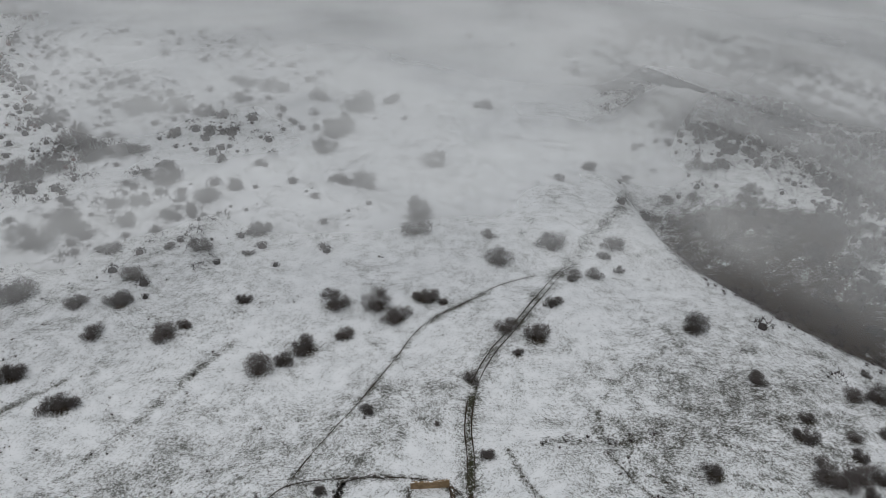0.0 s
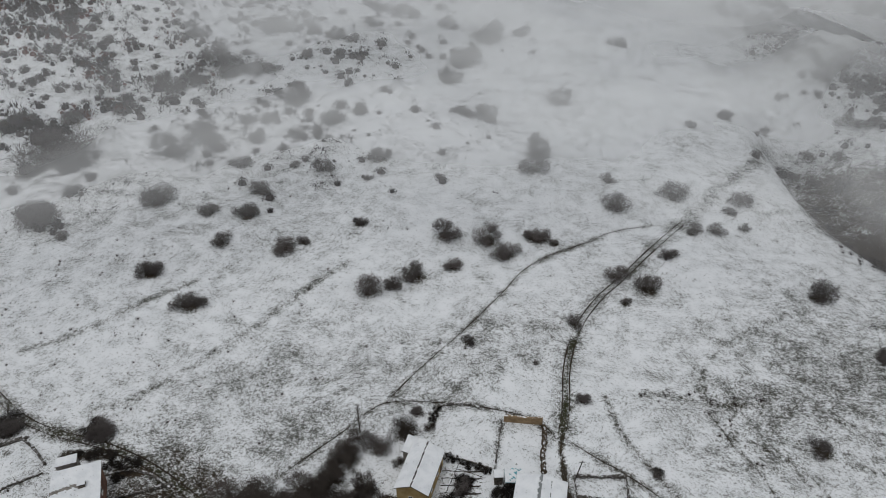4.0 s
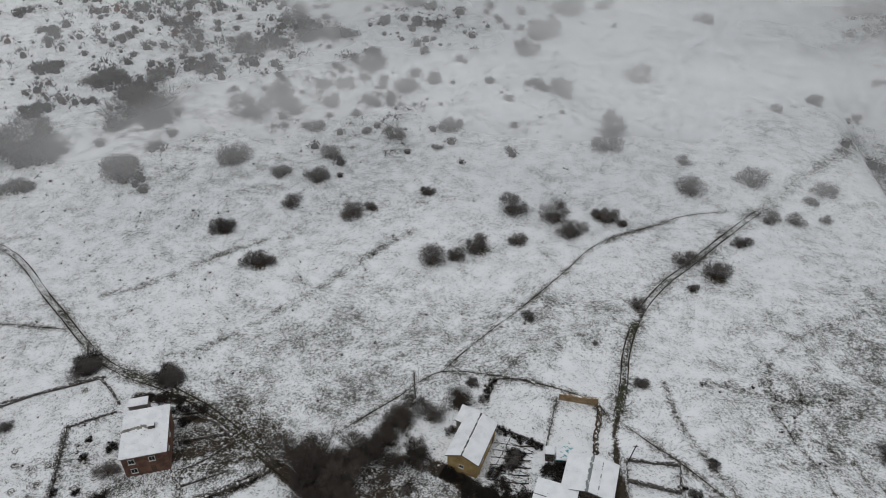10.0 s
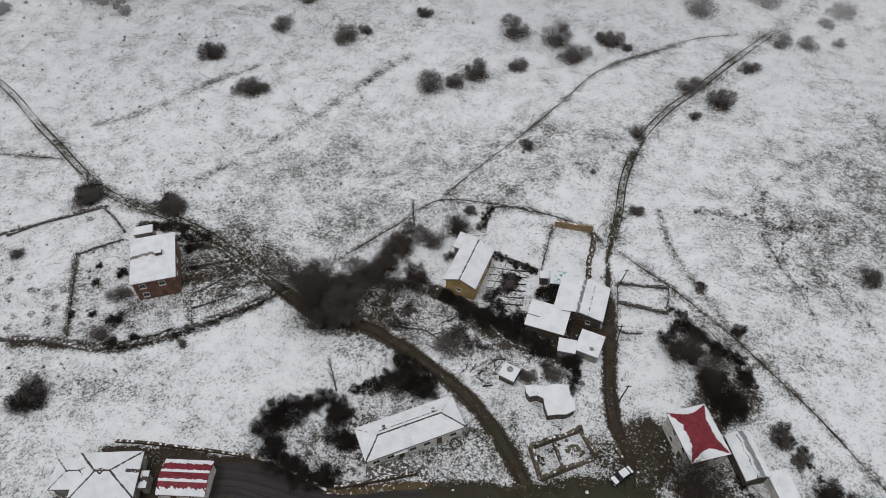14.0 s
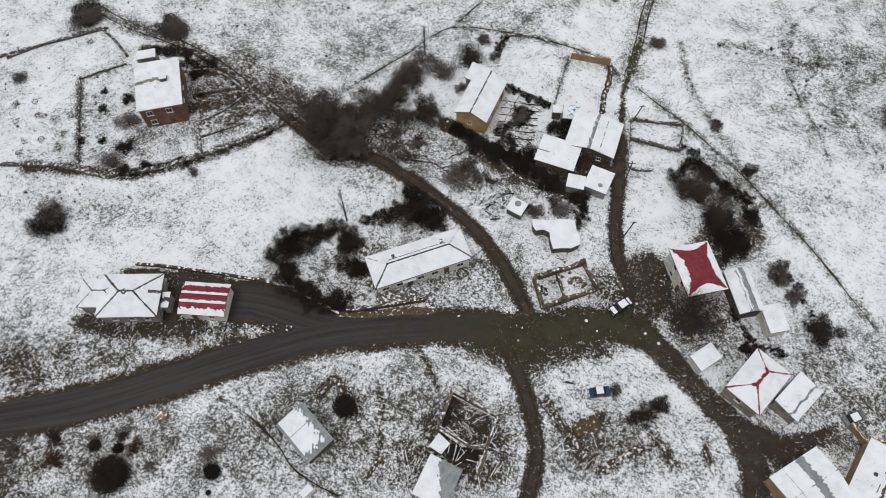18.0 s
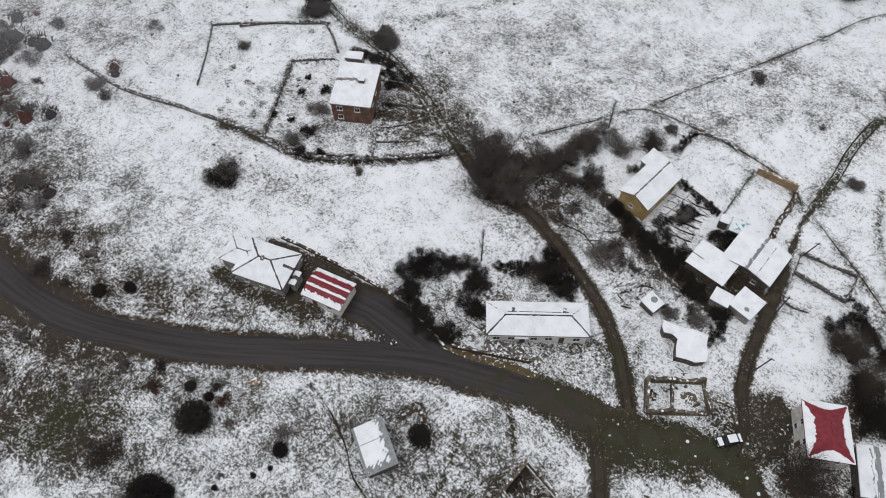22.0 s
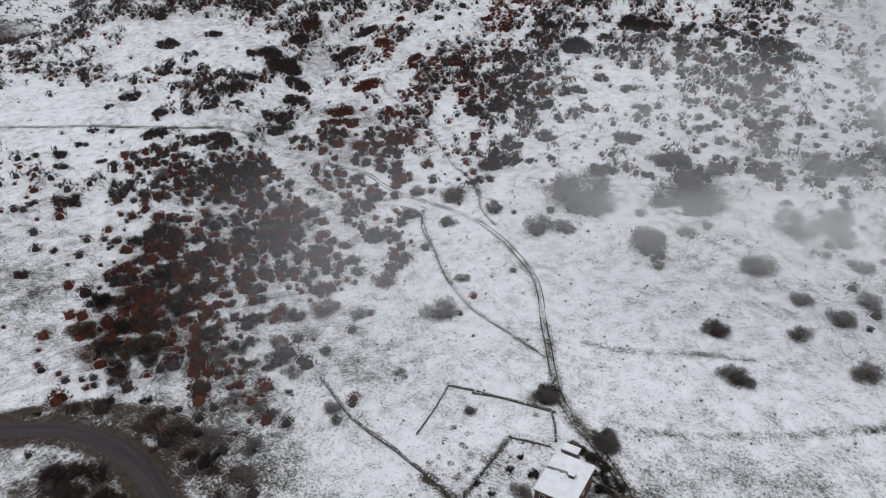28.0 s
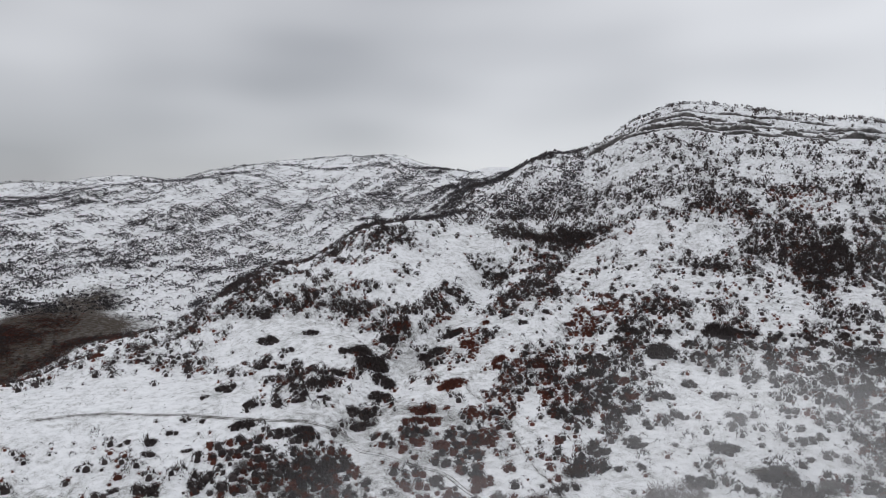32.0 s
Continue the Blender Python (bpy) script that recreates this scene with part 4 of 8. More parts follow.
def snow_sheet(L, W, height, keep, seed, cell=0.1, thick=0.13):
    """A layer of snow over a roof, where keep(x, y) holds."""
    nx, ny = max(4, int(L / cell)), max(4, int(W / cell))
    xs, ys = np.linspace(-L / 2 + 0.02, L / 2 - 0.02, nx + 1), np.linspace(-W / 2 + 0.02, W / 2 - 0.02, ny + 1)
    X, Y = np.meshgrid(xs, ys, indexing="ij")
    cx, cy = np.meshgrid((xs[1:] + xs[:-1]) / 2, (ys[1:] + ys[:-1]) / 2, indexing="ij")
    k = keep(cx, cy)
    if not k.any():
        return None
    z = height(X, Y)
    top = np.stack([X, Y, z + thick * (0.8 + 0.3 * lattice(X * 1.3, Y * 1.3, seed))], -1).reshape(-1, 3)
    low = np.stack([X, Y, z + 0.004], -1).reshape(-1, 3)
    n, w = len(top), ny + 1
    faces = []
    for i, j in zip(*np.nonzero(k)):
        a = i * w + j
        faces.append((a, a + w, a + w + 1, a + 1))
        if i == 0 or not k[i - 1, j]:
            faces.append((a + 1, a + 1 + n, a + n, a))
        if i == nx - 1 or not k[i + 1, j]:
            faces.append((a + w, a + w + n, a + w + 1 + n, a + w + 1))
        if j == 0 or not k[i, j - 1]:
            faces.append((a, a + n, a + w + n, a + w))
        if j == ny - 1 or not k[i, j + 1]:
            faces.append((a + w + 1, a + w + 1 + n, a + 1 + n, a + 1))
    used = sorted({i for f in faces for i in f})
    back = {o: i for i, o in enumerate(used)}
    both = np.vstack([top, low])
    return tri_mesh("roof_snow", both[used], [[back[i] for i in f] for f in faces])


def ridge_gap(kind, L, W):
    """Distance of local x, y from the nearest ridge or hip line."""
    a, b = L / 2, W / 2
    k = min(a, b)
    ex, ey = a - k, b - k
    if kind == "hip":
        lines = [[(-ex, -ey), (ex, ey)]] + [[(sx * a, sy * b), (sx * ex, sy * ey)] for sx in (-1, 1) for sy in (-1, 1)]
    elif kind == "gable":
        lines = [[(-a, 0), (a, 0)]]
    else:
        return lambda x, y: np.full(np.shape(x), 9.0)
    return lambda x, y: np.min([away(x, y, q) for q in lines], axis=0)


def window(parent, at, face, w=1.0, h=1.1, name="window"):
    """A framed window on a wall; at: its middle, face: the way out, as an angle in the house's own axes."""
    m = Matrix.Translation(at) @ Matrix.Rotation(radians(face), 4, "Z")
    bm = bmesh.new()
    for lo, hi in (((-0.05, -w / 2, -h / 2), (0.05, -w / 2 + 0.08, h / 2)), ((-0.05, w / 2 - 0.08, -h / 2), (0.05, w / 2, h / 2)),
                   ((-0.05, -w / 2 + 0.08, h / 2 - 0.08), (0.05, w / 2 - 0.08, h / 2)), ((-0.05, -w / 2 + 0.08, -h / 2), (0.05, w / 2 - 0.08, -h / 2 + 0.08)),
                   ((-0.04, -0.03, -h / 2 + 0.08), (0.04, 0.03, h / 2 - 0.08))):
        add_box(bm, lo, hi)
    ob = part(name, bm, "frame", parent)
    ob.matrix_local = m
    part("pane", box((-0.03, -w / 2 + 0.08, -h / 2 + 0.08), (0.015, w / 2 - 0.08, h / 2 - 0.08)), "glass", ob)
    part("sill", box((-0.03, -w / 2 - 0.08, -h / 2 - 0.07), (0.16, w / 2 + 0.08, -h / 2), 0.01), "frame", ob)
    return ob


def door(parent, at, face, w=0.95, h=2.0):
    m = Matrix.Translation(at) @ Matrix.Rotation(radians(face), 4, "Z")
    ob = part("door", box((-0.04, -w / 2, 0), (0.05, w / 2, h), 0.015), "door", parent)
    ob.matrix_local = m
    part("handle", rod((0.05, w * 0.33, 1.0), (0.13, w * 0.33, 1.0), 0.03), "metal", ob)
    return ob


def shell(L, W, h, thick=0.3, gables=None):
    """Four walls with thickness, and gable ends where gables gives (rise)."""
    bm = bmesh.new()
    a, b = L / 2, W / 2
    add_box(bm, (-a, -b, -1.2), (a, -b + thick, h))
    add_box(bm, (-a, b - thick, -1.2), (a, b, h))
    add_box(bm, (-a, -b + thick, -1.2), (-a + thick, b - thick, h))
    add_box(bm, (a - thick, -b + thick, -1.2), (a, b - thick, h))
    if gables:
        for s in (-1, 1):
            vs = [bm.verts.new(p) for x in (s * a, s * (a - thick)) for p in ((x, -b, h), (x, b, h), (x, 0, h + gables))]
            for f in ((0, 1, 2), (5, 4, 3), (0, 2, 5, 3), (2, 1, 4, 5), (1, 0, 3, 4)):
                bm.faces.new([vs[i] for i in f])
    bmesh.ops.recalc_face_normals(bm, faces=bm.faces)
    return bm


def house(name, label, at, turn, L, W, eave, rise, kind, wall, roof, bare, seed, over=0.45, group="", windows=(), doors=(), chimneys=(), category="house"):
    """A building. bare(x, y, s, gap, n): where its roof is free of snow; s: 0 at the eaves to 1 at the ridge, gap: metres from the ridge and hips."""
    root = tagged(new(name), label, category, group)
    root.matrix_world = pose(at[0], at[1], gz(*at), 0, 0, turn)
    wl_, ww = L - 2 * over, W - 2 * over
    slope = rise / (W / 2) if kind == "gable" else 0
    part("wall", shell(wl_, ww, eave + (over * slope if kind == "gable" else -0.02), gables=(rise - over * slope - 0.17) if kind == "gable" else None), wall, root)
    if kind == "shed":
        bm = bmesh.new()
        a, b = wl_ / 2, ww / 2
        add_box(bm, (-a, b - 0.3, eave), (a, b, eave + rise * 0.88))
        part("upper_wall", bm, wall, root)
    r = part("roof", roof_body(kind, L, W, rise), roof, root)
    r.location.z = eave
    height, gap = roof_height(kind, L, W, rise), ridge_gap(kind, L, W)

    def keep(x, y):
        n = lattice(x * 2.2, y * 2.2, seed)
        return ~bare(x, y, height(x, y) / max(rise, 1e-3), gap(x, y), n)

    me = snow_sheet(L, W, height, keep, seed)
    if me:
        s = part("roof_snow", me, "roof_snow", root, "white snow lying on the roof")
        s.location.z = eave
    if kind in ("hip", "gable"):
        a, b = L / 2, W / 2
        ex = a - min(a, b) if kind == "hip" else a
        ey = b - min(a, b) if kind == "hip" else 0
        if ex + ey > 0.05:
            part("ridge_cap", rod((-ex, -ey, eave + rise + 0.02), (ex, ey, eave + rise + 0.02), 0.09, sides=6), roof, root)
    for x, y, z, face, *size in windows:
        window(root, (x, y, z), face, *size)
    for x, y, face in doors:
        door(root, (x, y, 0.05), face)
    for x, y, w in chimneys:
        z = eave + float(height(np.float64(x), np.float64(y)))
        c = part("chimney", box((x - w / 2, y - w / 2, z - 0.3), (x + w / 2, y + w / 2, z + 0.8), 0.02), "grey_wall", root)
        part("chimney_cap", box((x - w / 2 - 0.08, y - w / 2 - 0.08, z + 0.8), (x + w / 2 + 0.08, y + w / 2 + 0.08, z + 0.9), 0.02), "stone", c)
    return root


def thin_lines(w=0.13):
    return lambda x, y, s, gap, n: (gap < w * (0.7 + 0.9 * n)) & (s > 0.02)


def none_bare(x, y, s, gap, n):
    return (s > 5) | (n > 0.93)


# the hip-roofed house beside the paved yard, with a lower wing and a porch
house("house", "hip-roofed house with snow-covered roof and dark ridge lines", (-66.9, 30.2), 19, 10.6, 8.2, 3.3, 1.9, "hip", "grey_wall", "dark_tile",
      lambda x, y, s, g, n: (g < 0.16 + 0.10 * n) | ((np.hypot(x + 0.4, y) < 0.55) & (n > -0.3)) | ((abs(y - 0.1 * x - 0.0) < 0.3) & (x > 3.4) & (n > -0.5)), 3,
      windows=[(-2.6, -3.66, 1.6, -90), (0.4, -3.66, 1.6, -90), (3.0, -3.66, 1.6, -90), (4.86, -1.2, 1.6, 0)], doors=[(4.86, 1.2, 0)])
house("house_wing", "low snow-covered side wing of the hip-roofed house", (-71.9, 29.0), 18, 7.5, 5.4, 3.25, 1.25, "hip", "grey_wall", "dark_tile", thin_lines(0.14), 5, 0.35,
      windows=[(-3.41, 0.2, 1.6, 180, 0.9, 1.0)])
house("porch", "small snow-topped porch against a house", (-61.1, 31.6), 19, 1.4, 3.0, 2.7, 0.4, "flat", "grey_wall", "dark_tile",
      lambda x, y, s, g, n: abs(y) < 0.4 + 0.2 * n, 6, 0.2, category="porch")
# the red-roofed shed with bands of snow
house("shed", "low shed with red sheet roof striped by snow bands", (-54.8, 33.9), 14, 8.2, 6.2, 2.7, 0.9, "gable", "white_wall", "red_sheet",
      lambda x, y, s, g, n: ((y + 0.12 * n > 1.1) & (y < 2.35 + 0.2 * n)) | ((y + 0.1 * n > -0.55) & (y < 0.55)) | ((y > -2.0 + 0.45 * n) & (y < -1.0)), 7, 0.3,
      category="shed", doors=[(-1.5, -2.82, -90)], windows=[(1.6, -2.82, 1.5, -90)])
# the long school-like building
house("long_house", "long white house with snowy hip roof and dark ridge", (-21.8, 52.8), 38, 18.2, 6.7, 3.5, 1.5, "hip", "white_wall", "dark_tile",
      lambda x, y, s, g, n: ((g < 0.15 + 0.08 * n) & (y <= 0.12)) | ((abs(y - 0.75) < 0.09) & (abs(x) < 5.4) & (n > -0.6)) | ((g < 0.12) & (n > 0.1)), 11,
      windows=[(-7.2, -2.92, 1.5, -90, 1.3, 1.1), (-4.6, -2.92, 1.5, -90, 1.3, 1.1), (-0.6, -2.92, 1.5, -90, 1.3, 1.1), (2.0, -2.92, 1.5, -90, 1.3, 1.1), (6.9, -2.92, 1.5, -90, 1.3, 1.1),
               (-8.67, 0, 1.5, 180, 1.2, 1.1), (8.67, 0.3, 1.5, 0, 1.2, 1.1)], doors=[(-2.6, -2.92, -90), (4.3, -2.92, -90)], chimneys=[(-4.4, 0.9, 0.4), (4.6, 0.9, 0.4)])
# the orange two-storey house
house("flat_house", "two-storey orange-walled house with flat snowy roof", (-84.0, 72.6), 31, 9.0, 12.2, 5.4, 0.45, "shed", "orange_wall", "grey_wall",
      lambda x, y, s, g, n: ((abs(y - 1.3 - 0.1 * x) < 0.42 + 0.25 * n) & (x < 1.4)) | (np.hypot(x - 0.9, y - 1.0) < 0.75 + 0.2 * n) | (n > 0.86), 13, 0.35,
      windows=[(-2.4, -5.82, 4.0, -90, 1.2, 1.2), (1.4, -5.82, 4.0, -90, 1.2, 1.2), (-2.4, -5.82, 1.4, -90, 1.2, 1.2), (4.22, 0, 4.0, 0, 1.2, 1.2), (4.22, -3.4, 4.0, 0, 1.2, 1.2)],
      doors=[(1.2, -5.82, -90)])
house("roof_hut", "small snow-covered lean-to behind the orange house", (-91.0, 79.5), 31, 4.0, 2.4, 4.6, 0.2, "flat", "grey_wall", "grey_wall", none_bare, 14, 0.15, category="shed")
# the yellow gabled house and its annex
house("gabled_house", "yellow-walled house with snow-covered gable roof", (-21.5, 90.7), 84.5, 11.5, 7.0, 4.2, 1.6, "gable", "yellow_wall", "dark_tile",
      lambda x, y, s, g, n: (abs(y - 0.12) < 0.13 + 0.1 * n) & (n > -0.35), 17, 0.4,
      windows=[(-2.5, -3.12, 2.4, -90), (1.5, -3.12, 2.4, -90), (-5.37, 0.2, 2.0, 180, 0.9, 0.9)], doors=[(4.0, -3.12, -90)])
house("annex", "low snow-roofed annex of the yellow house", (-24.0, 96.9), 84.5, 4.6, 4.2, 3.3, 0.5, "shed", "grey_wall", "dark_tile", none_bare, 18, 0.3, category="annex")
# the farm compound
house("barn", "stone barn with snow-covered low-pitched roof", (-3.5, 83.0), -3, 8.0, 6.0, 2.9, 0.7, "shed", "stone_wall", "dark_tile",
      lambda x, y, s, g, n: ((abs(y + 0.5) < 0.07) & (x < -1.5)) | (n > 0.94), 19, 0.35, group="farm buildings", category="barn", doors=[(1.0, -2.66, -90)])
house("farmhouse", "stone farmhouse with snow-covered gable roof", (2.2, 89.4), 88, 8.8, 10.0, 3.4, 1.1, "gable", "stone_wall", "grey_sheet",
      lambda x, y, s, g, n: ((y > -0.05) & (y < 0.5 + 0.3 * n) & (n > -0.5)) | ((abs(y + 1.9) < 0.08) & (n > 0)), 21, 0.35, group="farm buildings",
      windows=[(-4.06, 1.6, 1.6, 180, 0.9, 1.0), (-4.06, -2.2, 1.6, 180, 0.9, 1.0)], doors=[(-4.06, -0.4, 180)])
house("hut", "small hut with snowy roof and a melted hole", (5.4, 79.8), -8, 4.7, 4.9, 2.4, 0.5, "shed", "grey_wall", "grey_sheet",
      lambda x, y, s, g, n: np.hypot(x - 0.7, y + 1.0) < 0.45 + 0.15 * n, 22, 0.25, group="farm buildings", category="hut")
house("hut", "tiny snow-topped outhouse of weathered boards", (1.3, 78.1), 4, 3.5, 2.8, 2.2, 0.5, "shed", "grey_wall", "grey_sheet", none_bare, 23, 0.2, group="farm buildings", category="hut")
house("hut", "small snow-topped shed by the yard wall", (-6.3, 94.0), 12, 1.9, 2.0, 2.3, 0.2, "flat", "stone_wall", "dark_tile", none_bare, 24, 0.15, group="farm buildings", category="hut")
house("tarp_shed", "low shed roofed with torn turquoise tarpaulin and snow", (-2.7, 94.6), 10, 4.8, 3.6, 2.0, 0.3, "flat", "stone_wall", "tarp",
      lambda x, y, s, g, n: (n > 0.12 + 0.5 * (abs(x + 0.2) / 1.6)), 25, 0.2, category="shed")
house("coop", "little hut with hexagonal bare patch on its snowy roof", (-8.0, 69.6), -14, 3.3, 2.9, 1.9, 0.4, "shed", "stone_wall", "grey_sheet",
      lambda x, y, s, g, n: np.hypot(x + 0.1, y - 0.5) < 0.62, 26, 0.2, category="hut")
# the red-roofed house and the grey barn
house("red_roof_house", "white two-storey house with red hip roof edged in snow", (25.6, 65.1), 30, 7.3, 9.6, 5.0, 1.5, "hip", "white_wall", "red_sheet",
      lambda x, y, s, g, n: s > 0.36 * np.minimum(1, g / 1.1) + 0.05 * n + 0.03, 31, 0.4,
      windows=[(-3.26, 1.5, 3.7, 180), (-3.26, -1.8, 3.7, 180), (-3.26, 1.5, 1.3, 180), (-1.4, -4.41, 3.7, -90), (1.5, -4.41, 3.7, -90)], doors=[(-3.26, -1.5, 180)])
house("grey_barn", "grey sheet-roofed barn with melting snow strips", (34.4, 64.6), 117, 8.4, 4.6, 2.9, 0.8, "gable", "stone_wall", "grey_sheet",
      lambda x, y, s, g, n: ((y < 0.45 + 0.25 * n) & (y > -1.15 + 0.15 * n) & ~((abs(y - 0.1 - 0.1 * np.sin(x * 2)) < 0.22 + 0.12 * n))), 33, 0.25, category="barn")
house("lean_to", "snow-covered lean-to beside the grey barn", (40.2, 61.1), 29, 3.6, 5.0, 2.6, 0.4, "shed", "white_wall", "grey_sheet", none_bare, 34, 0.2, category="shed")
house("box_shed", "small white box shed with a snow roof", (30.0, 50.6), 50, 4.7, 3.1, 2.1, 0.35, "shed", "white_wall", "grey_sheet", none_bare, 35, 0.15, category="shed")
# the white hip-roofed house by the lower lane
house("hip_house", "house with snowy hip roof and bare red ridge", (38.2, 48.3), 63, 9.5, 6.6, 4.0, 1.7, "hip", "grey_wall", "red_sheet",
      lambda x, y, s, g, n: (g < 0.11 + 0.09 * n) | ((g < 0.26 + 0.18 * n) & (s > 0.8)), 37, 0.4,
      windows=[(-2.0, 2.92, 2.6, 90), (1.5, 2.92, 2.6, 90), (-4.36, 0.4, 2.6, 180)], doors=[(2.9, 2.92, 90)])
house("lean_to", "snow-covered lean-to with melted grey streaks", (44.9, 48.0), 60, 7.2, 4.6, 3.0, 0.6, "shed", "grey_wall", "grey_sheet",
      lambda x, y, s, g, n: ((abs(y + 0.9 + 0.1 * np.sin(2 * x)) < 0.17 + 0.16 * n) & (n > -0.6)) | (n > 0.88), 38, 0.25, category="shed")
# the grey gabled shed below the road
house("grey_shed", "old shed with grey sheet roof and sliding snow", (-29.0, 18.0), -29, 8.2, 5.4, 2.5, 0.7, "shed", "stone_wall", "grey_sheet",
      lambda x, y, s, g, n: (y > 1.5 + 0.6 * n) | (x > 2.9 + 0.8 * n) | (y < -2.3) | (abs(x + 0.9) < 0.08), 41, 0.3, category="shed")
# the barns by the lower lane
house("barn", "large barn with snow-covered sheet roof and grey melted stripe", (47.8, 34.2), 47, 9.6, 8.4, 3.4, 0.8, "gable", "adobe", "grey_sheet",
      lambda x, y, s, g, n: ((x > 0.35 + 0.2 * n) & (x < 1.75 + 0.3 * n)) | ((abs(x + 2.2) < 0.08) & (n > -0.5)), 43, 0.35, category="barn")
house("barn", "long barn with white snow roof beside the lane", (57.4, 37.6), 71, 12.5, 7.0, 3.4, 0.8, "gable", "adobe", "dark_tile",
      lambda x, y, s, g, n: ((abs(y + 0.9) < 0.25 + 0.15 * n) & (x < 1)) | (np.hypot(x - 1.0, y - 1.0) < 0.35), 44, 0.35, category="barn")

# ---- bushes and trees ----
def spikes(rng, roots, tips, width):
    """Thin three-sided spikes from roots to tips."""
    n = len(roots)
    d = tips - roots
    u = np.cross(d, rng.normal(size=(n, 3)))
    u /= np.linalg.norm(u, axis=1)[:, None] + 1e-9
    w = np.cross(d, u)
    w /= np.linalg.norm(w, axis=1)[:, None] + 1e-9
    width = np.broadcast_to(np.asarray(width, float), (n,))[:, None]
    ring = [roots + width * (math.cos(a) * u + math.sin(a) * w) for a in (0, 2.094, 4.189)]
    v = np.stack([*ring, tips], 1).reshape(-1, 3)
    i = np.arange(n)[:, None, None] * 4
    f = (i + np.array([[0, 1, 3], [1, 2, 3], [2, 0, 3]])[None]).reshape(-1, 3)
    return v, f


def sprigs(rng, roots, tips, width):
    """Fine twigs, one sliver each."""
    n = len(roots)
    d = tips - roots
    u = np.cross(d, rng.normal(size=(n, 3)))
    u *= (width * 0.5) / (np.linalg.norm(u, axis=1)[:, None] + 1e-9)
    v = np.stack([roots - u, roots + u, tips], 1).reshape(-1, 3)
    return v, np.arange(3 * n).reshape(-1, 3)


def join(pieces):
    vs, fs, n = [], [], 0
    for v, f in pieces:
        vs.append(v)
        fs.append(f + n)
        n += len(v)
    return np.vstack(vs), np.vstack(fs)


def bush_shapes(seed, stems, twigs, height, spread, lean=0.0, twig_width=0.016, trunk=0.0, lobes=7, upright=0.55):
    """Stems and crown of a bush about one metre in radius, as two meshes; the crown is several uneven heads of fine twigs."""
    rng = np.random.default_rng(seed)
    a = np.arange(lobes) / lobes * 2 * np.pi + rng.uniform(-0.5, 0.5, lobes)
    o = spread * rng.uniform(0.38, 0.92, lobes)
    o[0] = 0.1 * spread
    size = spread * rng.uniform(0.26, 0.52, lobes)
    if lobes == 1:  # one dense ball
        size[:] = 0.82 * spread
    base = trunk * 0.9 if trunk else 0.0
    head = np.column_stack([np.cos(a) * o + lean, np.sin(a) * o, base + height * np.sqrt(np.clip(1 - (o / spread) ** 2, 0.1, 1)) * rng.uniform(0.42, 0.66, lobes)])
    # stems fan out from the foot into the heads
    k = rng.integers(0, lobes, stems)
    tip = head[k] + rng.normal(0, 0.5, (stems, 3)) * size[k, None] + [0, 0, 0.12]
    foot = np.column_stack([tip[:, 0] * 0.25, tip[:, 1] * 0.25, np.full(stems, -0.12)])
    if trunk:
        foot = np.column_stack([rng.normal(0, 0.02, stems), rng.normal(0, 0.02, stems), rng.uniform(trunk * 0.5, trunk, stems)])
    bend = foot + (tip - foot) * [0.42, 0.42, 0.62]
    pieces = [spikes(rng, foot, bend + (bend - foot) * 0.25, 0.022 if trunk else 0.012), spikes(rng, bend, tip, 0.012 if trunk else 0.006)]
    if trunk:
        pieces.append(spikes(rng, np.array([[0, 0, -0.2]] * 3), np.array([[0.02, 0, trunk * 2.2], [-0.03, 0.02, trunk * 1.9], [0, -0.03, trunk * 1.6]]), 0.05))
    # twigs crowd in each head and thin out towards its rim
    k = rng.choice(lobes, twigs, p=size**2 / (size**2).sum())
    ball = rng.normal(0, 1, (twigs, 3))
    ball /= np.linalg.norm(ball, axis=1)[:, None]
    root = head[k] + ball * (rng.uniform(0, 1, twigs) ** 0.45 * size[k])[:, None] * [1, 1, min(height, 1.3)]
    root[:, 2] = np.maximum(root[:, 2], base * 0.8 + rng.uniform(-0.05, 0.12, twigs))
    way = rng.normal(0, 0.62, (twigs, 3)) + ball * 0.35 + [0, 0, upright]
    way /= np.linalg.norm(way, axis=1)[:, None]
    mid = root + way * rng.uniform(0.10, 0.26, twigs)[:, None]
    half = root + (mid - root) * rng.uniform(0.2, 0.8, twigs)[:, None]
    fine = half + (way + rng.normal(0, 0.6, (twigs, 3))) * rng.uniform(0.05, 0.17, twigs)[:, None]
    return tri_mesh("trunk", *join(pieces)), tri_mesh("crown", *join([sprigs(rng, root, mid, twig_width), sprigs(rng, half, fine, twig_width * 0.75)]))


def bush_kind(name, seed, material, **kw):
    root = new(name)
    stems, twigs = bush_shapes(seed, **kw)
    stems.materials.append(M["bark"])
    twigs.materials.append(M[material])
    part("trunk", stems, None, root)
    part("crown", twigs, None, root)
    return root


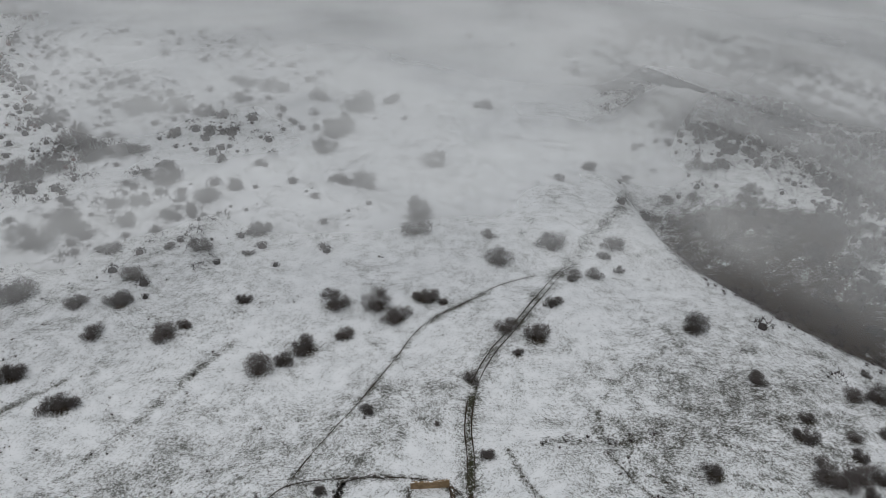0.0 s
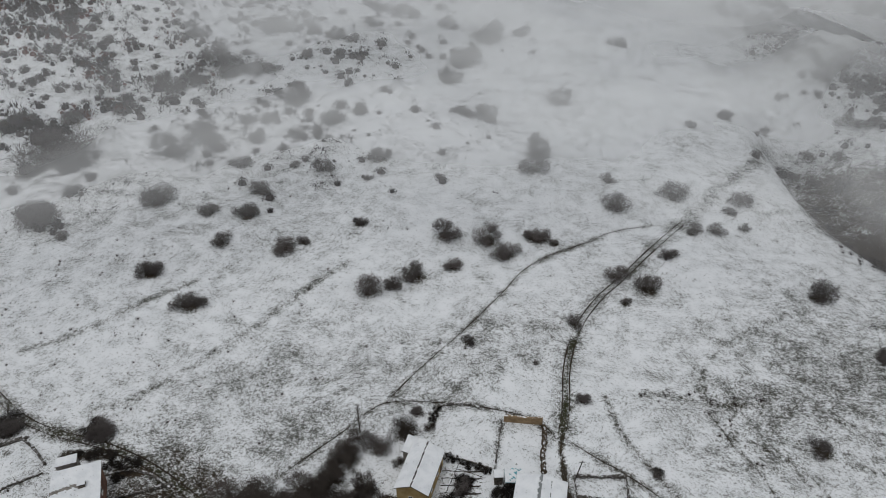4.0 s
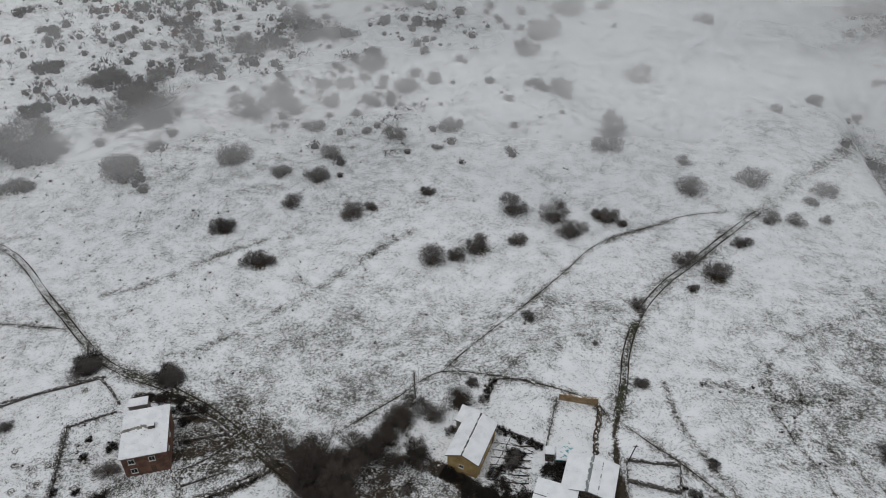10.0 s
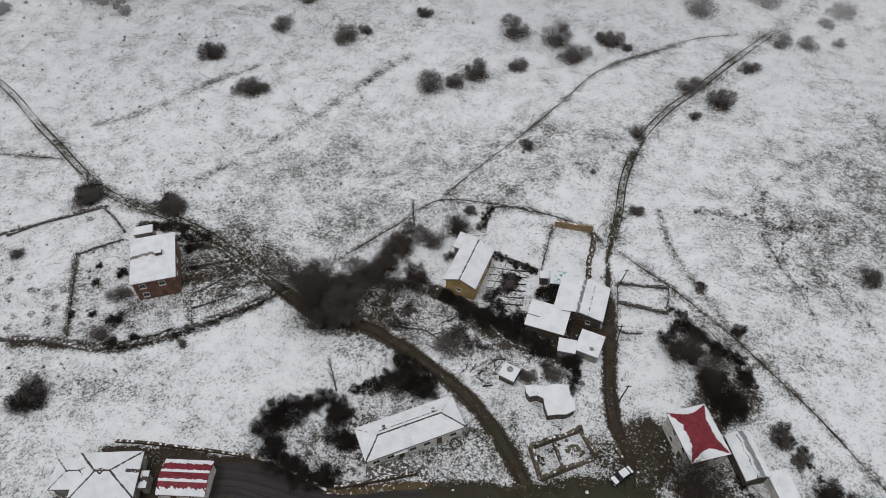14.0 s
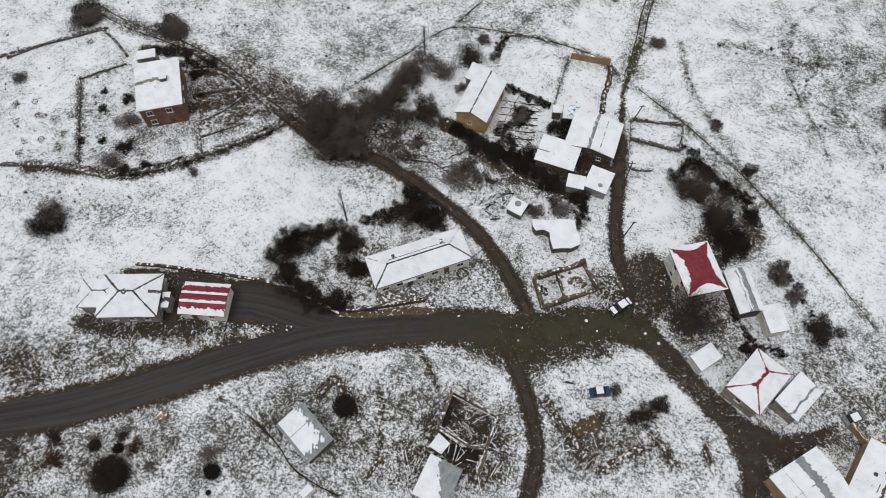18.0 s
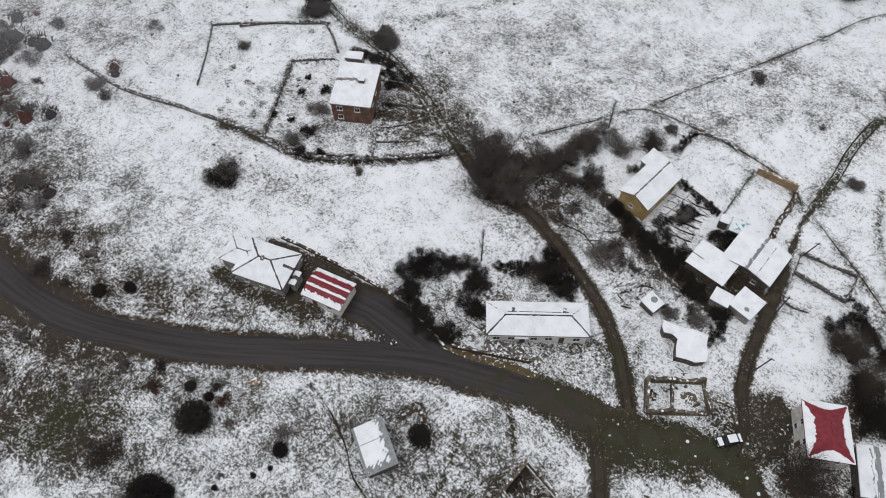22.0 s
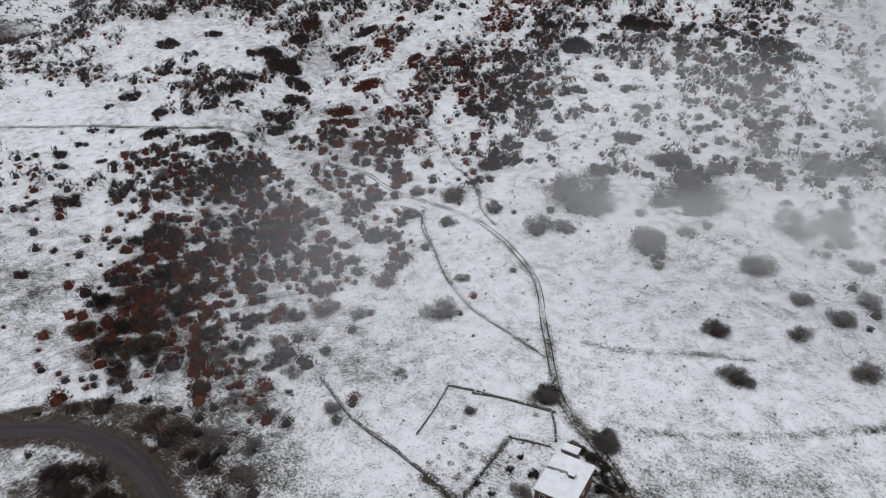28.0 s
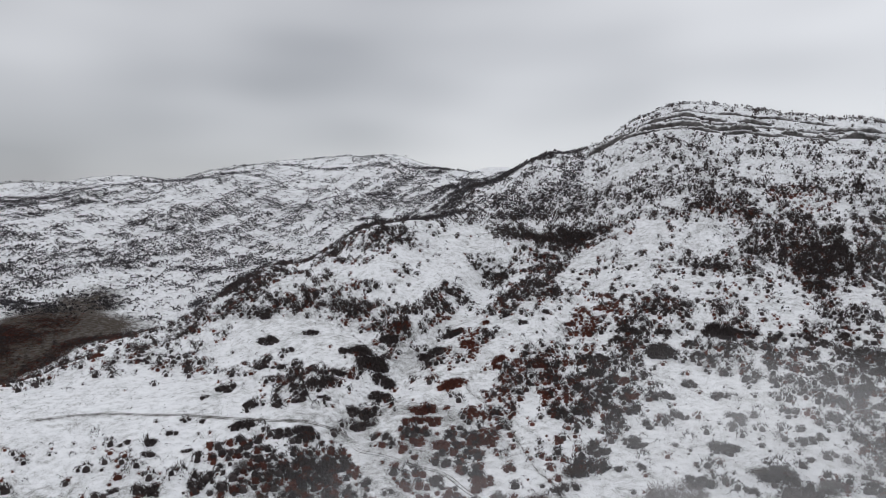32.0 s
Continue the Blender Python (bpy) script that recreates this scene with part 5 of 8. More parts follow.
PLANT_LABELS = {"bush": "bare grey-brown bush standing in the snow", "thicket": "dense dark leafless thicket beside the village walls",
                "round_bush": "dense round dark bush on the snowy slope", "russet_bush": "reddish-brown bush with dry leaves in snow", "tree": "bare spreading tree with dark branches",
                "grove_tree": "bare grey-brown tree in a dense grove", "brown_bush": "dark brown bush beside the snowy verge"}
KINDS = {
    "bush": [bush_kind("bush", 100 + i, "twig", stems=34, twigs=1550, height=h, spread=1.0, twig_width=0.024, lean=l, lobes=n) for i, (h, l, n) in enumerate(((1.0, 0, 7), (1.2, 0.1, 5), (0.9, -0.08, 8), (1.35, 0.05, 6), (1.1, 0, 4), (0.8, 0.1, 6)))],
    "thicket": [bush_kind("thicket", 120 + i, "twig_dark", stems=40, twigs=1800, height=h, spread=1.05, twig_width=0.033, lobes=8) for i, h in enumerate((0.95, 1.2, 1.05, 0.85))],
    "round_bush": [bush_kind("round_bush", 130 + i, "twig_dark", stems=30, twigs=4800, height=h, spread=1.0, twig_width=0.03, lobes=1, upright=0.2) for i, h in enumerate((0.9, 1.0))],
    "russet_bush": [bush_kind("russet_bush", 140 + i, "twig_russet", stems=26, twigs=1450, height=h, spread=1.0, twig_width=0.03) for i, h in enumerate((0.9, 1.1, 0.8))],
    "brown_bush": [bush_kind("brown_bush", 150 + i, "twig_tree", stems=26, twigs=1400, height=h, spread=1.0, twig_width=0.028, lobes=6) for i, h in enumerate((0.9, 1.15, 1.0))],
    "tree": [bush_kind("tree", 160 + i, "twig_tree", stems=90, twigs=3200, height=h, spread=1.0, twig_width=0.01, trunk=0.3, lobes=9) for i, h in enumerate((1.1, 1.4))],
    "grove_tree": [bush_kind("grove_tree", 180 + i, "twig_grove", stems=70, twigs=2200, height=h, spread=1.0, twig_width=0.018, trunk=0.3, lobes=8, upright=0.9) for i, h in enumerate((1.6, 1.9, 1.4))],
}
fresh = {id(o) for v in KINDS.values() for o in v}
plant_rng = np.random.default_rng(77)


def plant(kind, x, y, r, high=1.0):
    unused = [o for o in KINDS[kind] if id(o) in fresh]
    src = unused[0] if unused else KINDS[kind][int(plant_rng.integers(len(KINDS[kind])))]
    m = pose(x, y, gz(x, y), 0, 0, float(plant_rng.uniform(0, 360))) @ Matrix.Diagonal((r, r * float(plant_rng.uniform(0.85, 1.15)), r * high * float(plant_rng.uniform(0.85, 1.15)), 1))
    if id(src) in fresh:
        fresh.discard(id(src))
        ob = src
    else:
        ob = copy_thing(src, m)
    ob.matrix_world = m
    big = "large " if r > 4 else "small " if r < 1.8 else ""
    return tagged(ob, big + PLANT_LABELS[kind], "tree" if "tree" in kind else "bush", kind.replace("_", " ") + " plants")


for x, y, r in [*FIELD_BUSH, *MEADOW_BUSH, *EAST_BUSH]:
    plant("bush", x, y, r * 1.12, 0.95)
for x, y, r in MIST_BUSH:
    plant("bush", x, y, r * 1.1, 0.9)
    if r > 3.5:
        plant("bush", x + 0.8 * r, y + float(plant_rng.normal(0, 0.4 * r)), r * 0.7, 0.9)
for x, y, r in UPPER_BUSH + RAVINE_BUSH:
    for k in range(2):
        plant("bush", x + float(plant_rng.normal(0, r * 0.5)), y + float(plant_rng.normal(0, r * 0.4)), r * 0.8, 0.9)
for x, y, r in ((170, 252, 3.6), (163, 241, 3.0), (172, 238, 4.2), (158, 226, 3.2), (167, 222, 4.4), (160, 212, 3.4), (170, 208, 4.6), (152, 204, 3.0), (165, 200, 4.0), (178, 246, 4.0)):
    plant("thicket", x, y, r, 0.9)  # dark trees on the far bank of the ravine
for i, (x, y, r) in enumerate(SLOPE_BUSH):
    plant("russet_bush" if i in (6, 14, 15, 18, 19, 20) else "bush", x, y, r * 1.1, 0.85)
for i, (x, y, r) in enumerate(VILLAGE_DARK):
    plant("grove_tree" if i < 6 else "thicket", x, y, r * (0.9 if i < 6 else 0.75), 0.8)
for i, (x, y, r) in enumerate(VILLAGE_BUSH):
    plant("thicket" if i in (0, 5, 6, 8) else "bush", x, y, r * 1.05, 0.75)
for x, y, r in ((-20.8, 75.2, 2.0), (-19, 77.5, 1.7), (-16.6, 74.5, 1.7), (-26.7, 64.5, 2.6), (-24.7, 66.3, 1.6), (-28.2, 61.8, 1.8), (-31.3, 79.8, 1.1), (-32.1, 74.9, 1.3), (-30.4, 75.1, 1.0), (-1.6, 73.8, 1.3), (-5.5, 70.9, 1.3), (-14, 74.2, 1.2), (-26.9, 94.7, 1.4), (-22.7, 105, 1.2), (-39.4, 86, 2.6), (-39.9, 91, 2.4), (-33.9, 89.4, 2.0)):
    plant("brown_bush", x, y, r * 1.1, 0.85)  # dead brush on the bank between lane and farm
for x, y, r in GARDEN_BUSH:
    plant("thicket", x, y, r * 1.1, 0.8)
for x, y, r, kind in SOUTH_BUSH + ROADSIDE_BUSH:
    if float(away(x, y, ROAD)) > 3.2 + 0.6 * r:
        plant(("round_bush", "bush", "brown_bush", "russet_bush")[kind], x, y, r * 1.1, 0.85)
for i in range(120):  # the brown scrub slope above the road
    u, v = float(plant_rng.normal(0, 0.5)), float(plant_rng.normal(0, 0.45))
    cx, cy, rx, ry = (-203, 1, 36, 14) if i < 45 else (-208, 33, 84, 40)
    x, y = cx + u * rx * 0.974 + v * ry * 0.225, cy - u * rx * 0.225 + v * ry * 0.974
    if float(away(x, y, ROAD)) > 5:
        plant((("brown_bush", "russet_bush", "russet_bush", "thicket") if i < 45 else ("brown_bush", "russet_bush", "thicket", "bush"))[i % 4], x, y, float(plant_rng.uniform(1.3, 3.6)), 0.9)
for x, y in smooth_line([(-171, -40), (-169, -28), (-165, -14), (-153, 0), (-138, 8), (-122, 11)], 5.0):
    x, y = x + float(plant_rng.normal(0, 2.2)), y + float(plant_rng.normal(0, 2.2))
    if float(away(x, y, ROAD)) > 5:
        plant(("brown_bush", "thicket")[int(plant_rng.integers(2))], x, y, float(plant_rng.uniform(0.9, 2.4)), 0.9)
for i in range(50):  # brown thickets on both sides of the upper road
    s = float(plant_rng.uniform(0, 1))
    x, y = ((-106 - 36 * s, -15 - 4 * s + float(plant_rng.normal(0, 5))) if i < 40 else (-114 - 40 * s, 8 - 11 * s + float(plant_rng.normal(0, 2.2))))
    if float(away(x, y, ROAD)) > 5:
        plant(("brown_bush", "russet_bush", "thicket")[i % 3], x, y, float(plant_rng.uniform(1.0, 2.9)), 0.8)
for x, y, r in BARE_TREE:
    plant("tree", x, y, r, 1.0)
# hedges of thicket along walls and ditches: spacing and radius, then the line
HOUSE_HEDGES = [
    (2.6, 2.2, [(-46.4, 50), (-46, 46), (-44, 42.8), (-40.5, 41), (-36.5, 40.6), (-33, 41.4)]), (2.6, 2.3, [(-44.5, 51.5), (-41.5, 53.5), (-38.5, 55.5)]),
    (2.4, 2.2, [(-36.5, 53.5), (-34.5, 51), (-33, 48.5)]), (2.6, 1.6, [(-35, 58.6), (-32, 60.6), (-29.5, 62.4)]), (2.2, 2.4, [(-28, 65.5), (-25, 64.6), (-21.6, 62.6)]),
    (3.6, 3.6, [(-55, 79.5), (-50, 79), (-46, 77), (-43, 73)]), (3.4, 3.2, [(-52, 74.6), (-47, 71), (-42.5, 71.4)]),
    (3.0, 2.6, [(-44, 80), (-41.5, 84), (-39, 89.5), (-38.6, 95), (-36.8, 100)]), (3.0, 1.9, [(-38, 78), (-35, 82), (-32.2, 86.5), (-29.5, 85)])]
FARM_HEDGES = [
    (1.5, 1.4, [(-25.6, 84.6), (-22.9, 84.0), (-18.3, 82.0), (-15, 81.0), (-11.6, 79.8), (-8.6, 79.4), (-5.3, 78.2), (-1.7, 77.2)]),
    (2.0, 1.2, [(-17, 82.4), (-13, 81.4), (-9.4, 80.6)]), (2.2, 1.2, [(-15.6, 86.6), (-13.4, 89.5), (-12.4, 92.6)]),
    (1.7, 1.3, [(20.5, 94.2), (23.2, 91.6), (26.4, 89.6), (30, 87), (33, 85.2), (35.6, 81.6)]), (2.0, 1.6, [(20.4, 86), (23, 84.2), (26, 82), (28.2, 79.2)]),
    (2.0, 2.6, [(28.6, 78), (30.4, 75.4), (33, 73.8)]), (1.8, 1.0, [(-22.2, 106.5), (-22.3, 109.5), (-21.6, 111.8)]),
    (1.9, 0.9, [(-17.4, 97.9), (-14, 97.2), (-10.8, 96.4), (-8.6, 95.8)]), (2.6, 0.8, [(-85, 53), (-79.5, 56.2), (-71.6, 62.2), (-66.4, 66.9), (-61, 72)])]
GARDEN_HEDGES = [
    (2.4, 1.4, [(-90.5, 80), (-86, 83.4), (-81, 84)]), (2.6, 1.1, [(41.5, 73), (44, 69.5), (47, 65.5)]), (2.4, 1.3, [(36.5, 55), (39.5, 56), (43, 55.4)]),
    (1.6, 1.0, [(33.8, 61.2), (35.8, 58.8), (37.6, 56.6)]), (1.8, 1.3, [(-12, 83.5), (-9.5, 81.8), (-6, 80.6)]), (1.9, 1.5, [(2.5, 76.5), (4.2, 74), (3.6, 71.5)]),
    (2.0, 1.6, [(-6, 84.8), (-4.2, 88), (-3.6, 91)])]
HEDGES = HOUSE_HEDGES + FARM_HEDGES + GARDEN_HEDGES
for gap, r, line in HEDGES:
    kind = "grove_tree" if gap >= 3 and line[0][0] < -37 else "thicket"
    for x, y in smooth_line(line, gap * 0.75):
        plant(kind, x + float(plant_rng.normal(0, 0.32 * r)), y + float(plant_rng.normal(0, 0.32 * r)), r * float(plant_rng.uniform(0.5, 1.35)), float(plant_rng.uniform(0.6, 1.1)))


def poplar(x, y, high):
    """A slim bare poplar."""
    rng = np.random.default_rng(9)
    n = 60
    z = rng.uniform(0.15, 0.95, n) * high
    a = rng.uniform(0, 2 * np.pi, n)
    foot = np.column_stack([np.zeros(n), np.zeros(n), z])
    tip = foot + np.column_stack([np.cos(a), np.sin(a), np.full(n, 3.2)]) * (0.28 * (high - z) * 0.35 + 0.25)[:, None]
    root = tagged(new("poplar"), "tall slim bare poplar beside the hedge", "tree")
    root.matrix_world = pose(x, y, gz(x, y))
    part("trunk", rod((0, 0, -0.2), (0, 0, high), 0.16, 0.03), "bark", root)
    k = rng.integers(0, n, 420)
    s = rng.uniform(0.2, 1, 420)[:, None]
    r0 = foot[k] + (tip[k] - foot[k]) * s
    part("limb", tri_mesh("limb", *spikes(rng, foot, tip, 0.03)), "bark", root)
    part("crown", tri_mesh("crown", *sprigs(rng, r0, r0 + rng.normal(0, 0.3, (420, 3)) + [0, 0, 0.45], 0.03)), "twig", root)


poplar(-37.9, 57.6, 11.0)
poplar(-37.2, 101.5, 8.0)


# ---- scrub and woods that nobody could count ----
def cushion(seed, n, high, width, core=0.74):
    """A low scrub cushion: a lumpy heart hidden in short twigs."""
    rng = np.random.default_rng(seed)
    a = rng.uniform(0, 2 * np.pi, n)
    o = np.sqrt(rng.uniform(0, 1, n)) * (1 + 0.2 * np.sin(3 * a + seed))
    z = high * np.sqrt(np.clip(1.1 - o * o, 0.03, 1))
    root = np.column_stack([np.cos(a) * o * 0.78, np.sin(a) * o * 0.78, z * 0.72 - 0.1])
    tip = root * [1.25, 1.25, 1.2] + rng.normal(0, 0.14, (n, 3)) + [0, 0, 0.14]
    pieces = [sprigs(rng, root, tip, width)]
    if core:
        m = 6
        b = np.arange(m) / m * 2 * np.pi + seed
        low = np.column_stack([np.cos(b), np.sin(b), np.full(m, -0.3)]) * (core * rng.uniform(0.8, 1.15, m))[:, None]
        mid = np.column_stack([np.cos(b + 0.4) * 0.72, np.sin(b + 0.4) * 0.72, np.full(m, high * 0.72)]) * (core * rng.uniform(0.85, 1.15, m))[:, None]
        top = np.array([[rng.normal(0, 0.08), rng.normal(0, 0.08), high * core * 1.1]])
        f = []
        for i in range(m):
            j = (i + 1) % m
            f += [(i, j, m + i), (j, m + j, m + i), (m + i, m + j, 2 * m)]
        pieces.append((np.vstack([low, mid, top]), np.array(f)))
    return join(pieces)


def scatter(name, label, material, templates, x, y, r, seed, tall=1.0, sink=0.0, category="scrub"):
    rng = np.random.default_rng(seed)
    pieces = []
    pick = rng.integers(0, len(templates), len(x))
    turn, z = rng.uniform(0, 2 * np.pi, len(x)), ground_z(x, y) - sink
    for t, (v, f) in enumerate(templates):
        k = np.nonzero(pick == t)[0]
        if not len(k):
            continue
        c, s = np.cos(turn[k])[:, None], np.sin(turn[k])[:, None]
        px, py = v[None, :, 0] * c - v[None, :, 1] * s, v[None, :, 0] * s + v[None, :, 1] * c
        q = np.stack([px * r[k, None] + x[k, None], py * r[k, None] + y[k, None], v[None, :, 2] * r[k, None] * tall + z[k, None]], -1)
        pieces.append((q.reshape(-1, 3), (f[None] + (np.arange(len(k)) * len(v))[:, None, None]).reshape(-1, 3)))
    ob = part(name, tri_mesh(name, *join(pieces)), material)
    return tagged(ob, label, category, kind="stuff")


def patchy(x, y, scale, seed):
    return 0.5 + 0.5 * lattice(x / scale, y / scale, seed)


rng = np.random.default_rng(41)
THICK = [cushion(s, 100, 1.0, 0.10, 0.6) for s in range(7)]
ROUGH = [cushion(20 + s, 56, 1.1, 0.11, 0.45) for s in range(9)]
AIRY = [cushion(60 + s, 60, 1.7, 0.09, 0) for s in range(5)]
DOT = [cushion(40 + s, 10, 1.35, 0.36, 0) for s in range(8)]


def sown(n, bear, reach, density):
    """n tries over a sector of bearings and distances; density(x, y, d, b): the chance to keep one."""
    b = np.radians(rng.uniform(*bear, n))
    d = np.sqrt(rng.uniform(reach[0] ** 2, reach[1] ** 2, n))
    x, y = -np.sin(b) * d, np.cos(b) * d
    k = rng.uniform(0, 1, n) < density(x, y, d, np.degrees(b))
    return x[k], y[k]


def clumped(clumps, spacing):
    """Points strewn over round clumps."""
    xs, ys = [], []
    for cx, cy, r in clumps:
        n = max(2, int(3.0 * (r / spacing) ** 2))
        a, o = rng.uniform(0, 2 * np.pi, n), np.sqrt(rng.uniform(0, 1.2, n)) * r
        xs.append(cx + np.cos(a) * o * 1.15)
        ys.append(cy + np.sin(a) * o * 0.95)
    return np.concatenate(xs), np.concatenate(ys)


def blob(x, y, cx, cy, rx, ry, turn):
    c, s = math.cos(radians(turn)), math.sin(radians(turn))
    return np.clip(1.5 - np.hypot(((x - cx) * c + (y - cy) * s) / rx, (-(x - cx) * s + (y - cy) * c) / ry) * 1.1, 0, 1)


def sectors(b, d, spots):
    """How deep the bearing b and distance d lie inside any of the spots (bearing, half, distance, half): 0 to 1."""
    best = np.zeros(np.shape(b))
    for cb, hb, cd, hd in spots:
        best = np.maximum(best, np.clip(1.7 - 1.25 * np.hypot((b - cb) / hb, (d - cd) / hd), 0, 1))
    return best


# how the woods lie on the western hill: bearing, half width, distance, half length
HILL_OPEN = [(55, 2.8, 938, 29), (61, 3.2, 1002, 49), (49, 5.1, 715, 51), (53, 6.0, 616, 64), (58, 4.1, 535, 44), (70, 5.1, 684, 73), (74, 4.1, 607, 40), (66, 2.8, 779, 69), (95, 9.1, 428, 48), (38, 1.8, 587, 32), (83, 5.5, 526, 53)]
HILL_DENSE = [(56, 5.5, 420, 65), (47, 5, 440, 45), (41, 6.4, 867, 29), (47, 2.8, 823, 37), (56, 4.5, 856, 45), (63, 3.6, 865, 70), (52, 3.2, 850, 34), (59, 4.2, 782, 48), (80, 2.8, 585, 23), (77, 2.3, 571, 24),
              (40, 3.6, 680, 60), (44, 2.4, 717, 50)]
HILL_GREY = [(53, 6.9, 973, 51), (47, 7.3, 937, 47), (57, 2.8, 1084, 63), (39, 3.7, 933, 52)]
HILL_RED = [(57, 2.3, 549, 30), (45, 4.1, 815, 26)]


def open_ground(x, y):
    """0 on tracks and open snowfields, 1 elsewhere."""
    o = np.clip((away(x, y, WEST_TRACK + HILL_TRACK) - 3) / 4, 0, 1)
    for cx, cy, rx, ry, t in ((-420, -20, 70, 45, 60), (-480, 110, 45, 18, 30), (-620, 235, 55, 30, 30), (-350, 410, 60, 30, 40), (-150, 60, 60, 25, 20), (-190, 120, 45, 30, 20), (-300, 270, 55, 35, 20)):
        o = o * (1 - 0.93 * blob(x, y, cx, cy, rx, ry, t))
    return o


RUSSET_CLUMPS = [(-218, 14, 8), (-212, 3, 8.8), (-204, 19, 6.7), (-201, -4, 8.5), (-167, 17, 8.2), (-186, 12, 6.2), (-237, 7, 7.5), (-238, 35, 6.5), (-240, 50, 6.6), (-254, 65, 5.8), (-219, 39, 6.1), (-186, 39, 6.3),
    (-194, 55, 5.6), (-215, 64, 5.1)]
DARK_CLUMPS = [(-568, 229, 14.9), (-656, 294, 17.4), (-651, 401, 18.5)]
HILL_CLUMPS = [(-553, 130, 16), (-590, 153, 12), (-658, 55, 16), (-570, 65, 12), (-510, 276, 21), (-618, 291, 17), (-478, 516, 38), (-416, 510, 32), (-487, 429, 16), (-717, 351, 26), (-671, 397, 25), (-720, 218, 24),
    (-537, 197, 14), (-280, 313, 10), (-285, 365, 15), (-344, 423, 18)]
# bushes on the hillside: x, y and radius, from south to north
FOOT_CLUMPS = [(-334, -74, 2.6), (-275, -60, 8.3), (-255, -59, 5.2), (-288, -55, 6), (-312, -27, 2.7), (-361, -26, 3.4), (-506, -25, 4.6), (-345, -15, 3.9), (-358, -14, 4.5), (-306, -14, 5.3), (-386, -12, 2), (-513, -5, 2.5),
    (-366, -5, 3.1), (-261, -1, 2.8), (-233, 0, 5.2), (-383, 2, 2.9), (-343, 2, 2.8), (-270, 4, 1.5), (-314, 5, 3.3), (-244, 8, 4.7), (-306, 9, 4.4), (-377, 10, 2.5), (-411, 12, 3.7), (-263, 14, 5.1),
    (-234, 15, 4.8), (-246, 18, 4.3), (-259, 20, 5.9), (-308, 23, 3.5), (-419, 25, 6.8), (-233, 25, 3.4)]
BOWL_CLUMPS = [(-324, 27, 3.2), (-358, 29, 6.8), (-245, 32, 2.9), (-385, 34, 4.8), (-329, 34, 3.2), (-350, 38, 3), (-263, 38, 2.2), (-242, 40, 3.6), (-296, 43, 3.3), (-284, 44, 4.3), (-341, 47, 5.8), (-256, 47, 2.3),
    (-448, 48, 4.8), (-240, 49, 2.7), (-211, 50, 4.6), (-308, 52, 6.7), (-289, 52, 3.7), (-226, 54, 2.5), (-443, 57, 5), (-499, 58, 8.7), (-341, 58, 7.4), (-323, 64, 2.9), (-279, 64, 2), (-298, 64, 2.1),
    (-256, 65, 3.2), (-475, 68, 5.3), (-243, 73, 1.8), (-402, 74, 8.1), (-381, 74, 4.1), (-207, 74, 4)]
BEND_CLUMPS = [(-220, 75, 2.8), (-270, 78, 2.5), (-221, 86, 4.9), (-243, 87, 2.8), (-504, 88, 6.9), (-353, 88, 6.2), (-369, 89, 7.1), (-286, 90, 2.6), (-423, 91, 6), (-460, 103, 5.2), (-230, 105, 3), (-395, 109, 7.8),
    (-458, 114, 9.6), (-215, 114, 3.1), (-437, 117, 12.3), (-415, 118, 9), (-233, 126, 4.3), (-227, 126, 2.3), (-215, 135, 3.1), (-324, 136, 2.5), (-190, 139, 3.9), (-478, 140, 8.4), (-208, 140, 1.7), (-240, 141, 3.9),
    (-185, 148, 2.9), (-242, 148, 1.9), (-251, 155, 4.2), (-155, 162, 5.3), (-452, 163, 10.3), (-208, 164, 3.5)]
SLOPE_CLUMPS = [(-196, 164, 7.7), (-250, 166, 4.7), (-190, 168, 5.4), (-164, 169, 6.1), (-247, 174, 3.3), (-322, 176, 2.1), (-268, 177, 6.2), (-349, 177, 2.6), (-205, 180, 3.6), (-242, 182, 4.1), (-314, 182, 6.1), (-160, 182, 4.3),
    (-477, 189, 9.4), (-355, 190, 1.8), (-219, 192, 6.1), (-161, 192, 3), (-183, 193, 5.3), (-266, 195, 7), (-312, 196, 6.2), (-172, 199, 7.1), (-204, 205, 4.1), (-340, 213, 5.6), (-280, 214, 4.7), (-298, 217, 5),
    (-193, 218, 8.5), (-207, 221, 7.4), (-332, 223, 6.5), (-383, 225, 3), (-244, 226, 7.7), (-403, 227, 3.9)]
NORTH_CLUMPS = [(-356, 230, 8), (-456, 234, 4.5), (-284, 236, 5.1), (-179, 246, 4.6), (-371, 248, 4.8), (-308, 248, 5.4), (-271, 259, 5.5), (-230, 260, 4.9), (-318, 269, 5.4), (-244, 270, 4.3), (-393, 272, 5), (-296, 272, 5),
    (-360, 282, 10.8), (-260, 284, 3.6), (-220, 284, 4.3), (-398, 288, 7.7), (-245, 294, 5.6), (-302, 298, 5), (-345, 299, 5.7), (-386, 304, 6.5), (-363, 308, 4.9), (-257, 312, 5.6), (-258, 330, 7.2), (-368, 334, 10.9),
    (-359, 339, 8.2), (-353, 349, 4.6), (-319, 352, 3.3), (-341, 356, 5.7), (-272, 357, 8.3), (-317, 371, 4.3)]
